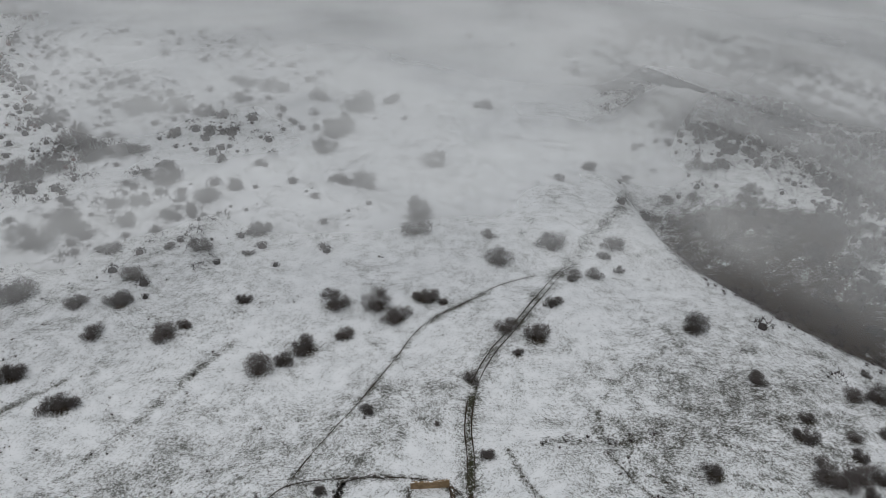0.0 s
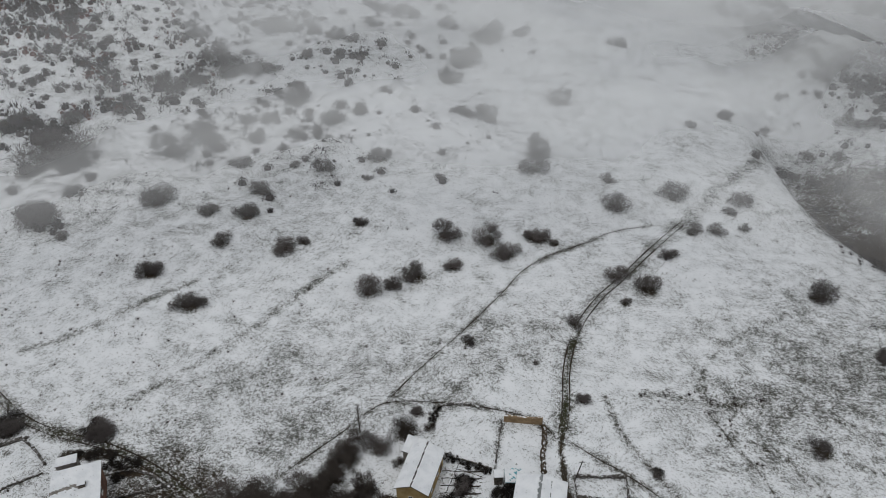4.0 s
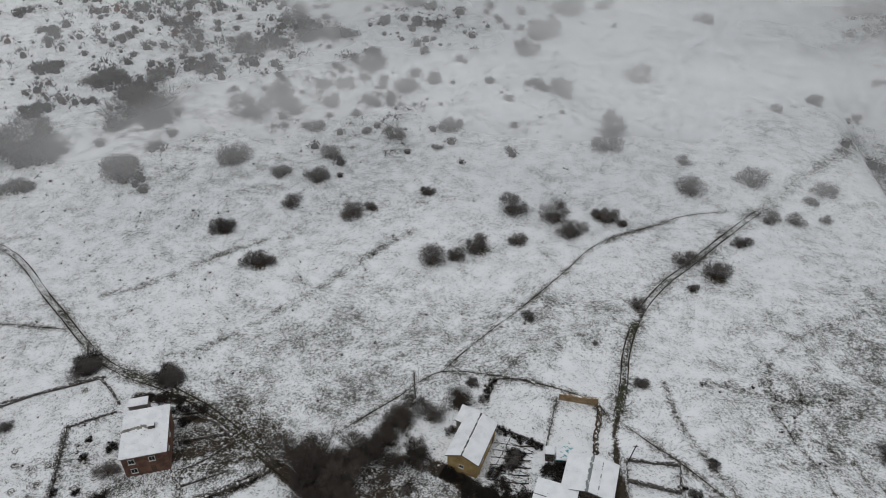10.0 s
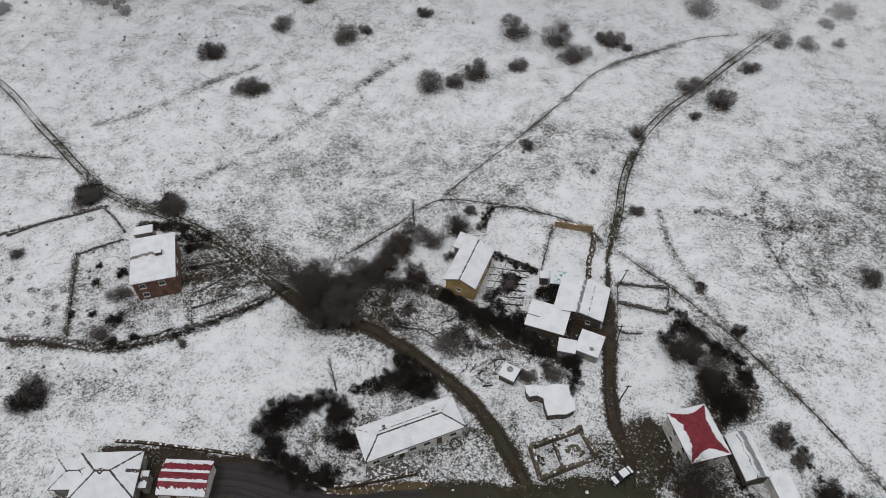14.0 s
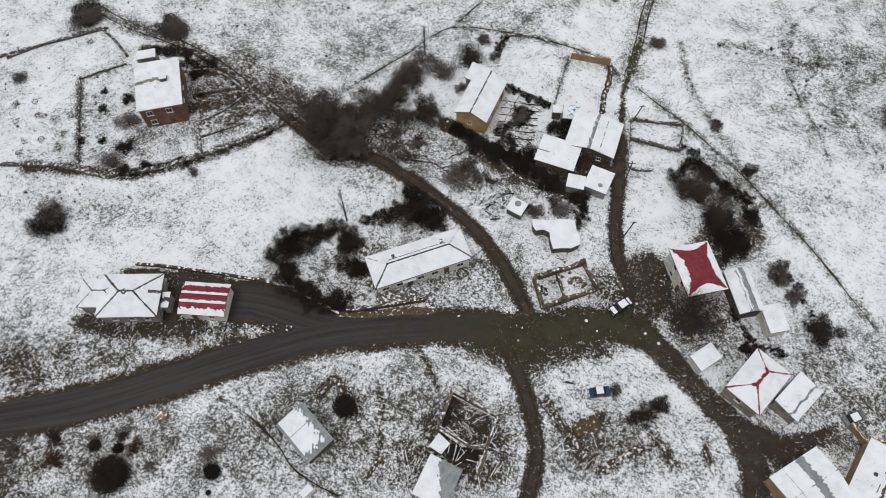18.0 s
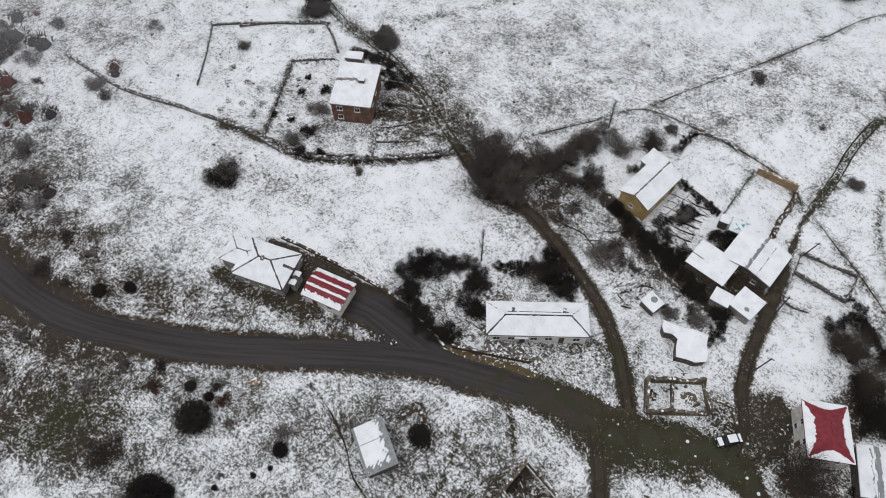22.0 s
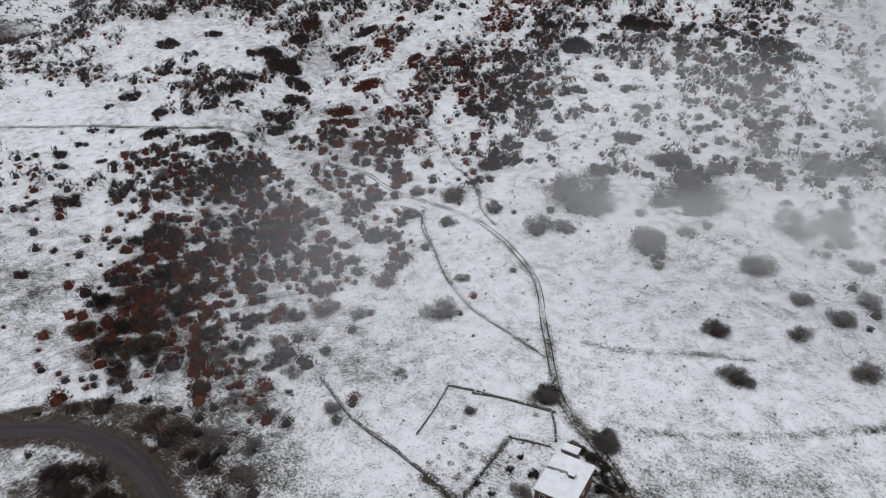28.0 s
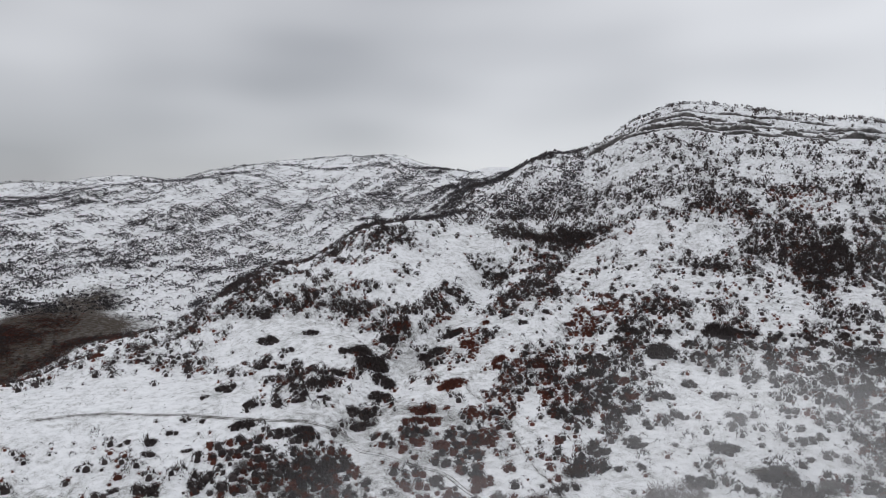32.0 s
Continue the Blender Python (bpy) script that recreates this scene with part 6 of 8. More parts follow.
RED_CLUMPS = [(-499, 155, 8.9), (-259, 91, 3.5), (-346, 120, 7.3), (-334, 110, 6.1), (-331, 119, 6.1), (-312, 106, 4.7), (-552, -55, 5.8), (-255, 64, 2.5), (-292, 60, 3.1), (-377, 150, 7), (-372, 144, 6.9), (-334, 145, 5.2),
    (-406, 194, 6.6), (-395, 186, 5.2), (-300, 136, 5.7), (-290, 126, 4.1), (-265, 118, 5.9), (-258, 113, 3.6), (-248, 117, 2.9), (-269, 133, 3.5), (-286, 165, 4.3), (-338, 237, 6.6), (-316, 228, 6.1), (-414, 264, 5.5),
    (-294, 325, 5), (-443, 186, 6.8), (-476, 214, 4.7), (-345, 133, 2.6), (-438, 265, 5.6)]
UPPER_CLUMPS = [(-773, 457, 47), (-711, 498, 46), (-614, 502, 42), (-559, 548, 47), (-525, 625, 50), (-640, 560, 45), (-860, 470, 45), (-470, 660, 45), (-700, 600, 35)]
HILL_RUSSET = [(-437, 288, 19), (-427, 268, 14), (-487, 148, 8), (-603, 141, 10), (-464, 196, 12), (-579, 537, 28), (-557, 615, 30)]
SPUR = [(-480, -42), (-517, -31), (-590, -12), (-641, 4), (-680, 30), (-730, 60), (-735, 100), (-790, 170), (-850, 240), (-930, 340), (-1010, 440)]

# the scrubby slope west of the village
x, y = sown(5200, (58, 112), (135, 345), lambda x, y, d, b: (0.44 * np.maximum(blob(x, y, -215, 36, 100, 52, -13) * np.clip(patchy(x, y, 15, 31) * 1.3, 0.4, 1), np.maximum(blob(x, y, -216, 2, 36, 18, 0), 0.8 * blob(x, y, -158, 19, 40, 10, 8))) + 0.04 * (d > 165)) * open_ground(x, y)
             * np.clip((away(x, y, ROAD) - 5) / 4, 0, 1))
wx, wy = sown(2600, (66, 88), (205, 345), lambda x, y, d, b: open_ground(x, y) * np.clip(patchy(x, y, 20, 71) * 1.6 - 0.1, 0.15, 1) * 0.5)
x, y = np.r_[x, wx], np.r_[y, wy]
k = rng.uniform(0, 1, len(x)) < 0.5
scatter("scrub", "dark leafless scrub on the snowy slope", "scrub", THICK, x[k], y[k], rng.uniform(0.8, 1.95, k.sum()) ** 2, 1, 1.1)
cx, cy = clumped(RUSSET_CLUMPS, 3.3)
x, y = np.r_[x[~k], cx], np.r_[y[~k], cy]
scatter("russet_scrub", "reddish-brown oak scrub on the snowy slope", "scrub_red", THICK, x, y, rng.uniform(0.9, 1.85, len(x)) ** 2, 2, 1.0)
for name, spots, wood in (("hillside_bushes", FOOT_CLUMPS + BOWL_CLUMPS + BEND_CLUMPS + SLOPE_CLUMPS + NORTH_CLUMPS, "scrub"), ("hillside_oaks", RED_CLUMPS, "scrub_red")):
    px, py, pr = [], [], []
    for cx, cy, r in spots:
        n = 1 if r < 2.4 else int(3 + (r / 2.2) ** 2 * 2.1)
        a, o = rng.uniform(0, 2 * np.pi, n), np.sqrt(rng.uniform(0, 1, n)) * (r * 0.8 if n > 1 else 0)
        px.append(cx + np.cos(a) * o)
        py.append(cy + np.sin(a) * o)
        pr.append(np.full(n, r) if n == 1 else rng.uniform(1.0, 1.3 + 0.3 * r, n))
    scatter(name, "leafless bushes standing apart on the snowy hillside" if wood == "scrub" else "reddish-brown oak bushes on the snowy hillside", wood, THICK + ROUGH, np.concatenate(px), np.concatenate(py), np.concatenate(pr), 70, 1.05)
x, y = clumped(DARK_CLUMPS, 3.4)
scatter("dark_scrub", "clumps of dark leafless scrub by the hill track", "scrub", THICK + AIRY, x, y, rng.uniform(1.2, 2.0, len(x)) ** 2, 12, 1.0)
# verges and the ground below the road
x, y = sown(1700, (60, 178), (95, 190), lambda x, y, d, b: np.clip((away(x, y, ROAD) - 4) / 3, 0, 1) * np.maximum(0.25 * blob(x, y, -125, -26, 60, 26, 12), np.maximum(blob(x, y, -118, -21, 28, 11, 0), 0.3 * blob(x, y, -134, 6, 26, 8, 15))) * 0.9)
scatter("low_scrub", "low dark scrub below the road", "scrub", THICK, x, y, rng.uniform(0.8, 1.7, len(x)) ** 2, 3, 0.8)
# the hillside, near part
x, y = sown(64000, (29, 106), (290, 790), lambda x, y, d, b: open_ground(x, y) * (1 - 0.88 * sectors(b, d, HILL_OPEN)) * np.clip((np.clip((1.6 * patchy(x, y, 52, 3) + 1.5 * patchy(x, y, 17, 23) - 1.5) * 2.4, 0.035, 1) * 0.62
             + (sectors(b, d, HILL_DENSE) + 0.7 * sectors(b, d, HILL_RED)) * np.clip(patchy(x, y, 11, 29) * 3.4 - 1.0, 0.06, 1) * 0.95) * np.clip(1.15 - (b - 80) / 18, 0.25, 1), 0, 1) * 0.9 * np.clip((d - 430) / 110, 0.8, 1))
b = np.degrees(np.arctan2(-x, y))
k = rng.uniform(0, 1, len(x)) < 0.10 + 0.2 * patchy(x, y, 30, 9) + 0.5 * np.clip(1 - np.abs(b - 66) / 10, 0, 1) * (np.hypot(x, y) < 480) + 0.6 * sectors(b, np.hypot(x, y), HILL_RED)
r = rng.uniform(0.75, 2.1, len(x)) ** 2
scatter("hillside_scrub", "dark leafless scrub dotted over the snowy hillside", "scrub", ROUGH + AIRY, x[~k], y[~k], r[~k], 4, 1.2)
sx, sy = sown(22000, (34, 104), (225, 760), lambda x, y, d, b: np.clip(patchy(x, y, 36, 13) * 1.5 - 0.2, 0.1, 1) * 0.5)
scatter("hillside_shrublets", "tiny dark shrubs dotted over the snowy hillside", "scrub", DOT, sx, sy, rng.uniform(0.4, 1.15, len(sx)), 24, 1.0)
cx, cy = clumped(HILL_RUSSET, 4.6)
x, y = np.r_[x[k], cx], np.r_[y[k], cy]
scatter("hillside_russet_scrub", "reddish-brown scrub dotted over the snowy hillside", "scrub_red", ROUGH, x, y, rng.uniform(1.1, 2.0, len(x)) ** 2, 5, 0.9)
x, y = clumped(HILL_CLUMPS, 4.4)
scatter("hillside_thickets", "thickets of dark bare trees on the snowy hillside", "scrub", ROUGH + AIRY, x, y, rng.uniform(1.3, 2.2, len(x)) ** 2, 13, 1.1)
g = smooth_line(SPUR, 4.0)
x, y = [np.repeat(g[:, i], 3) + rng.normal(0, 11, 3 * len(g)) for i in (0, 1)]
scatter("spur_trees", "dark line of trees along the edge of the spur", "scrub", ROUGH + AIRY, x, y, rng.uniform(1.2, 2.0, len(x)) ** 2, 14, 1.0, category="woods")
# the field scrub north-west, towards the mist
x, y = sown(11000, (2, 62), (200, 520), lambda x, y, d, b: np.clip((b - 5) / 18, 0.04, 1) * np.clip((46 - b) / 8, 0.12, 1) * np.clip(patchy(x, y, 40, 5) * 1.3 + patchy(x, y, 15, 45) - 0.75, 0.05, 1) * np.clip((d - 200) / 60, 0, 1) * 0.5)
scatter("field_scrub", "leafless scrub over the misty upper fields", "scrub", THICK + AIRY, x, y, rng.uniform(0.75, 1.8, len(x)) ** 2, 6, 0.9)
x, y = sown(900, (4, 60), (225, 470), lambda x, y, d, b: np.clip((b - 8) / 12, 0.1, 1) * np.clip((44 - b) / 6, 0.05, 1) * np.clip(patchy(x, y, 38, 17) * 1.6 - 0.3, 0.05, 1) * 0.6)
scatter("field_thickets", "large leafless bushes over the misty upper fields", "scrub", THICK + AIRY, x, y, rng.uniform(2.2, 4.6, len(x)), 16, 0.9)
x, y = sown(2600, (4, 70), (110, 270), lambda x, y, d, b: np.clip((b - 4) / 50, 0.1, 1) * np.clip((away(x, y, WEST_TRACK) - 4) / 3, 0, 1) * 0.35)
scatter("low_shrubs", "small dark shrubs dotted over snowy meadows", "scrub", ROUGH, x, y, rng.uniform(0.45, 0.85, len(x)) ** 2, 15, 0.9)
x, y = sown(6500, (-42, 2), (235, 560), lambda x, y, d, b: np.clip((-8 - b) / 12, 0.03, 1) * np.clip((x * 0.83 + y * 0.56 - 276) / 25, 0.02, 1) * np.clip(patchy(x, y, 30, 8) * 2.2 - 0.4, 0.08, 1) * 0.9)
rx, ry = sown(6500, (-46, -12), (150, 440), lambda x, y, d, b: np.clip((x - 80) / 8, 0, 1) * np.maximum(np.clip((x * 0.83 + y * 0.56 - 282) / 20, 0.14 * np.clip(2.2 * patchy(x, y, 16, 91) - 0.6, 0, 1) + 0.02, 1), blob(x, y, 170, 228, 22, 34, -25)) * 0.5)
scatter("ravine_bushes", "grey-brown bushes on the side of the ravine", "scrub", ROUGH + AIRY, rx, ry, rng.uniform(0.8, 2.0, len(rx)) ** 2, 27, 1.0)
scatter("ravine_scrub", "dark scrub along the ravine and the slope beyond", "scrub", THICK, x, y, rng.uniform(1.0, 2.1, len(x)) ** 2, 7, 0.9)
g = smooth_line([(82, 214), (90, 201), (98, 188), (110, 170), (122, 152), (134, 135)], 1.6)
x, y = [g[:, i] + rng.normal(0, 2.6, len(g)) for i in (0, 1)]
scatter("rim_scrub", "low brown scrub along the rim of the ravine", "scrub", ROUGH + AIRY, x, y, rng.uniform(0.5, 1.5, len(x)), 28, 0.8)
# the upper hill and its belt of trees
x, y = sown(44000, (29, 76), (760, 1330), lambda x, y, d, b: np.clip(0.06 + np.maximum(sectors(b, d, HILL_DENSE), 0.55 * sectors(b, d, HILL_GREY)) * np.clip(patchy(x, y, 16, 37) * 3.2 - 1.1, 0.06, 1) + 0.4 * patchy(x, y, 60, 2) ** 2, 0, 1)
             * (1 - 0.9 * sectors(b, d, HILL_OPEN)) * 0.56)
cx, cy = clumped(UPPER_CLUMPS, 7.0)
x, y = np.r_[x, cx], np.r_[y, cy]
scatter("upper_woods", "dark leafless woods on the upper hillside", "scrub", [*ROUGH[:3], *DOT], x, y, rng.uniform(1.3, 2.3, len(x)) ** 2, 8, 1.2, category="woods")
# the dark brown bowl beyond the spur
x, y = sown(60000, (94, 108), (620, 930), lambda x, y, d, b: np.maximum(blob(x, y, -735, -165, 120, 36, -20) * 0.8 * np.clip(patchy(x, y, 22, 81) * 2 - 0.2, 0.2, 1), 0.5 * blob(x, y, -735, -84, 110, 16, -32)))
k = rng.uniform(0, 1, len(x)) < 0.4
scatter("bowl_scrub", "dark brown scrub covering the bowl beyond the spur", "scrub", DOT, x[~k], y[~k], rng.uniform(1.0, 2.6, (~k).sum()), 82, 0.7)
scatter("bowl_russet_scrub", "reddish-brown scrub round the rim of the bowl", "scrub_red", DOT, x[k], y[k], rng.uniform(1.0, 2.6, k.sum()), 83, 0.7)
# the far mountains
x, y = sown(150000, (58, 112), (860, 2420), lambda x, y, d, b: np.clip((1.3 * patchy(x, y, 150, 6) + 1.9 * patchy(x, y, 36, 16) - 1.25) * 2.2, 0.08, 1) * (1 - 0.85 * np.clip(3.4 * patchy(x, y, 80, 66) - 2.1, 0, 1)) * np.clip((2420 - d) / 200, 0, 1) * np.clip((2050 - d) / 400, 0.3, 1) * 0.5)
scatter("far_woods", "sparse dark trees over far snowy mountains", "wood_far", DOT, x, y, rng.uniform(1.5, 2.9, len(x)) ** 2, 9, 0.8, category="woods")
g = np.vstack([smooth_line(q, 5.0) for q in ([(-1482, -3), (-1550, 52), (-1591, 124), (-1575, 218), (-1488, 301)], [(-1093, -224), (-1144, -186), (-1244, -146), (-1258, -82), (-1267, -13), (-1312, 15)],
                                             [(-985, -203), (-1049, -177), (-1118, -146), (-1174, -108), (-1225, -63)], [(-1290, -101), (-1336, -50), (-1379, 16), (-1431, 89)], [(-1351, 104), (-1348, 186), (-1258, 234)])])
x, y = [np.repeat(g[:, i], 3) + rng.normal(0, 9, 3 * len(g)) for i in (0, 1)]
scatter("wooded_bands", "dark belts of trees across far snowy mountains", "wood_far", DOT, x, y, rng.uniform(1.4, 2.4, len(x)) ** 2, 19, 1.0, category="woods")
x, y = sown(4000, (-50, 60), (520, 1400), lambda x, y, d, b: np.clip(patchy(x, y, 60, 6) * 1.4 - 0.2, 0, 1) * 0.35)
scatter("misty_woods", "dim trees on slopes lost in mist", "wood_far", DOT, x, y, rng.uniform(3.0, 5.0, len(x)), 10, 1.0, category="woods")
x, y = clumped(THORN_CLUMPS, 0.9)
scatter("thorn_scrub", "low dark thorn scrub across the snowy meadow", "scrub", ROUGH + AIRY, x, y, rng.uniform(0.3, 0.75, len(x)), 33, 0.9)
x, y = sown(9000, (-60, 75), (18, 125), lambda x, y, d, b: (np.maximum(blob(x, y, -15, 74, 26, 14, -10), np.maximum(blob(x, y, 0, 30, 40, 14, 5), blob(x, y, 38, 55, 18, 14, 0))) * np.clip(patchy(x, y, 5, 14) * 2 - 0.6, 0.05, 1)
             * np.clip((np.minimum(np.minimum(away(x, y, ROAD), away(x, y, MUD)), np.minimum(away(x, y, LANE), away(x, y, LANE_SOUTH))) - 2.4) / 1.5, 0, 1) * 0.6))
scatter("weeds", "dead weeds and dark brush in the village yards", "scrub", ROUGH + AIRY, x, y, rng.uniform(0.15, 0.5, len(x)), 34, 0.8, category="weeds")
x, y = clumped([(-96, 44.5, 3.5), (-91, 46.5, 4), (-86, 46, 4), (-82, 48.5, 3), (-101, 46, 3)], 2.6)
scatter("orchard_shrubs", "small round dark shrubs below the orchard wall", "scrub", AIRY + ROUGH, x, y, rng.uniform(0.3, 0.65, len(x)), 35, 0.8)
# dry grass tufts poking through the snow
x, y = sown(75000, (-40, 110), (30, 275), lambda x, y, d, b: np.clip(patchy(x, y, 18, 4) * 1.4 - 0.15, 0.15, 1) * np.clip((away(x, y, ROAD) - 3.2) / 1, 0, 1) * 0.5)
scatter("grass_tufts", "dry grass tufts poking through thin snow", "tuft", DOT, x, y, rng.uniform(0.12, 0.46, len(x)), 11, 0.9, category="grass")
# more scrub where the hillside comes down to the upper fields
x, y = sown(7000, (36, 66), (270, 660), lambda x, y, d, b: open_ground(x, y) * np.clip(1.7 * patchy(x, y, 34, 51) - 0.35, 0.05, 1) * np.clip((66 - b) / 10, 0, 1) * 0.36 * np.clip((d - 400) / 150, 0.2, 1))
k = rng.uniform(0, 1, len(x)) < 0.3
scatter("footslope_scrub", "dark leafless scrub at the foot of the snowy hillside", "scrub", THICK[:4] + AIRY, x[~k], y[~k], rng.uniform(1.0, 1.9, (~k).sum()) ** 2, 52, 1.0)
scatter("footslope_russet_scrub", "reddish-brown scrub at the foot of the snowy hillside", "scrub_red", ROUGH, x[k], y[k], rng.uniform(1.0, 1.9, k.sum()) ** 2, 53, 0.9)

# ---- walls, fences and ruins ----
def rubble(line, high, wide, seed, size=0.42, broken=0.25):
    """A dry-stone wall along a line, as one joined mesh of uneven stones."""
    rng = np.random.default_rng(seed)
    pts = smooth_line(line, size * 0.8)
    d = np.gradient(pts, axis=0)
    d /= np.linalg.norm(d, axis=1)[:, None] + 1e-9
    n = len(pts)
    k = np.convolve(rng.uniform(-1, 1, n + 12), np.ones(13) / 13, "valid") * 3.2
    vs, fs, runs = [], [], []
    corner = np.array([(sx, sy, sz) for sz in (-1, 1) for sy in (-1, 1) for sx in (-1, 1)], float)
    quad = np.array([(0, 2, 3, 1), (4, 5, 7, 6), (0, 1, 5, 4), (2, 6, 7, 3), (0, 4, 6, 2), (1, 3, 7, 5)])
    for i in range(n):
        top = high * np.clip(1 + broken * k[i], 0.15, 1.3)
        for layer in np.arange(0.0, top, size * 0.62):
            for side in ((-0.5, 0.5) if wide > size else (0,)):
                h = np.array([size * rng.uniform(0.4, 0.62), max(wide, size) * rng.uniform(0.24, 0.36), size * rng.uniform(0.3, 0.44)])
                c = corner * h * rng.uniform(0.82, 1.08, (8, 3))
                a = math.atan2(d[i, 1], d[i, 0]) + rng.normal(0, 0.14)
                ca, sa = math.cos(a), math.sin(a)
                x = c[:, 0] * ca - c[:, 1] * sa + pts[i, 0] - d[i, 1] * side * wide * 0.5 + rng.normal(0, 0.04)
                y = c[:, 0] * sa + c[:, 1] * ca + pts[i, 1] + d[i, 0] * side * wide * 0.5 + rng.normal(0, 0.04)
                z = c[:, 2] + layer + size * 0.25
                fs.append(quad + 8 * len(vs))
                vs.append(np.column_stack([x, y, z + gz(pts[i, 0], pts[i, 1])]))
    return tri_mesh("stone_wall", np.vstack(vs), np.vstack(fs))


for i, (high, wide, line) in enumerate(WALL_LINES):
    tagged(part("stone_wall", rubble(line, high * 0.7, wide * 0.6, 300 + i, 0.3, 0.5), "stone"), "low dry-stone wall dusted with snow" if high < 0.75 else "rough dry-stone wall with snow on its top", "wall", "dry-stone walls")
def mound(line, high, half, seed):
    """A lumpy bank of earth along a line, with tapering ends."""
    rng = np.random.default_rng(seed)
    pts = smooth_line(line, 0.3)
    d = np.gradient(pts, axis=0)
    d /= np.linalg.norm(d, axis=1)[:, None] + 1e-9
    n = len(pts)
    end = np.sqrt(np.clip(np.minimum(np.arange(n), n - 1 - np.arange(n)) / 4, 0, 1))
    rows = []
    for s in np.linspace(-1, 1, 9):
        w = half * s * (0.35 + 1.2 * np.convolve(rng.uniform(0, 1, n + 3), np.ones(4) / 4, "valid")[:n]) * (0.4 + 0.6 * end)
        q = pts + np.column_stack([-d[:, 1], d[:, 0]]) * w[:, None] + rng.normal(0, 0.09, (n, 2))
        z = ground_z(q[:, 0], q[:, 1]) + high * end * (1 - s * s) * rng.uniform(0.75, 1.2, n) + rng.uniform(-0.05, 0.05, n) - 0.06
        rows.append(np.column_stack([q, z]))
    i = np.arange(n - 1)[:, None] * 9 + np.arange(8)[None]
    return tri_mesh("earth_bank", np.stack(rows, 1).reshape(-1, 3), np.stack([i, i + 1, i + 10, i + 9], -1).reshape(-1, 4)[:, ::-1])


for line, high in (([(6.5, 35.3), (9, 33.3), (11.3, 31.3), (15.1, 28.0)], 0.8), ([(24.6, 35.8), (26.3, 33.8), (28.2, 32.1)], 0.7), ([(32.4, 37), (33.3, 34.3)], 0.5),
                   ([(-17.7, 14.7), (-16.5, 18.2), (-15.3, 17)], 0.6), ([(-28.4, 28.3), (-29.7, 24.8)], 0.8), ([(-28.3, 27.9), (-23.4, 25.5), (-22.5, 24.1)], 0.5),
                   ([(0.5, 21.4), (3.9, 20.9)], 0.7), ([(17.5, 27.5), (20.5, 31), (24, 33.4)], 0.4)):
    tagged(part("earth_bank", mound(line, high * 0.8, 0.55, 351 + int(high * 10)), "bank"), "crumbling brown earth bank of an old wall", "bank", "earth banks")


def slab_wall(name, label, pts, high, thick, material, seed=1, category="wall", rough=0.35):
    """An upright masonry wall with a worn top, straight between pts."""
    root = tagged(new(name), label, category)
    x0, y0 = pts[0]
    root.matrix_world = pose(x0, y0, gz(x0, y0))
    rng = np.random.default_rng(seed)
    for (ax, ay), (bx, by) in zip(pts[:-1], pts[1:]):
        d = math.hypot(bx - ax, by - ay)
        n = max(2, int(d / 0.7))
        ux, uy = (bx - ax) / d, (by - ay) / d
        top = high * (1 + rough * np.convolve(rng.uniform(-1, 1, n + 5), np.ones(5) / 5, "valid")[: n + 1])
        vs, fs = [], []
        for i in range(n + 1):
            px, py = ax + ux * d * i / n, ay + uy * d * i / n
            z = gz(px, py) - gz(x0, y0)
            for s in (-0.5, 0.5):
                qx, qy = px - uy * s * thick - x0, py + ux * s * thick - y0
                vs += [(qx, qy, z - 0.6), (qx, qy, z + top[i])]
        for i in range(n):
            a, b = 4 * i, 4 * i + 4
            fs += [(a, b, b + 1, a + 1), (b + 2, a + 2, a + 3, b + 3), (a + 1, b + 1, b + 3, a + 3)]
        fs += [(0, 1, 3, 2), (4 * n + 2, 4 * n + 3, 4 * n + 1, 4 * n)]
        part("wall", mesh_of("wall", vs, fs), material, root)
    return root


slab_wall("courtyard_wall", "tall ochre adobe wall round a snowy courtyard", [(-7.0, 110.6), (1.4, 111.0)], 1.9, 0.5, "adobe", 3)
tagged(part("earth_bank", mound([(1.7, 111), (2.2, 107), (2.1, 102), (2.7, 97.5)], 0.9, 0.6, 83), "bank"), "slumped brown mud wall beside the courtyard", "bank", "earth banks")
slab_wall("retaining_wall", "low concrete retaining wall along the paved yard", [(-70.9, 36.9), (-66.9, 37.9), (-57, 39.8), (-48.6, 41.1), (-42.8, 41.4), (-37, 40.4), (-31.9, 39.4)], 0.6, 0.45, "bank", 4)
slab_wall("retaining_wall", "stone terrace wall below the long house", [(-31.0, 40.2), (-24.2, 43.6), (-18.4, 46.6)], 1.1, 0.45, "bank", 5)
slab_wall("yard_wall", "mud wall beside the lower barn", [(54.2, 47.0), (56.6, 44.6), (60, 46.0), (64, 45.5)], 1.4, 0.45, "adobe", 6)
slab_wall("ruined_house", "roofless stone ruin with snow inside", [(-1.2, 56.6), (6.7, 62.4), (10.1, 58.1), (1.8, 51.5), (-1.2, 56.6)], 1.5, 0.6, "ruin", 7, "ruin", rough=1.3)
slab_wall("ruin_partition", "broken inner wall of a roofless ruin", [(2.6, 58.6), (5.2, 54.4)], 1.0, 0.4, "ruin", 8, "ruin", rough=1.3)
slab_wall("collapsed_house", "collapsed stone house among fallen timbers", [(-9.2, 24.0), (-8.8, 32.2), (-0.8, 30.3), (-0.8, 20.4)], 1.3, 0.55, "ruin", 10, "ruin", rough=1.3)
slab_wall("collapsed_partition", "broken inner wall of the collapsed house", [(-9.0, 26.0), (-3.4, 24.4), (-0.8, 24.8)], 1.0, 0.45, "ruin", 11, "ruin", rough=1.3)
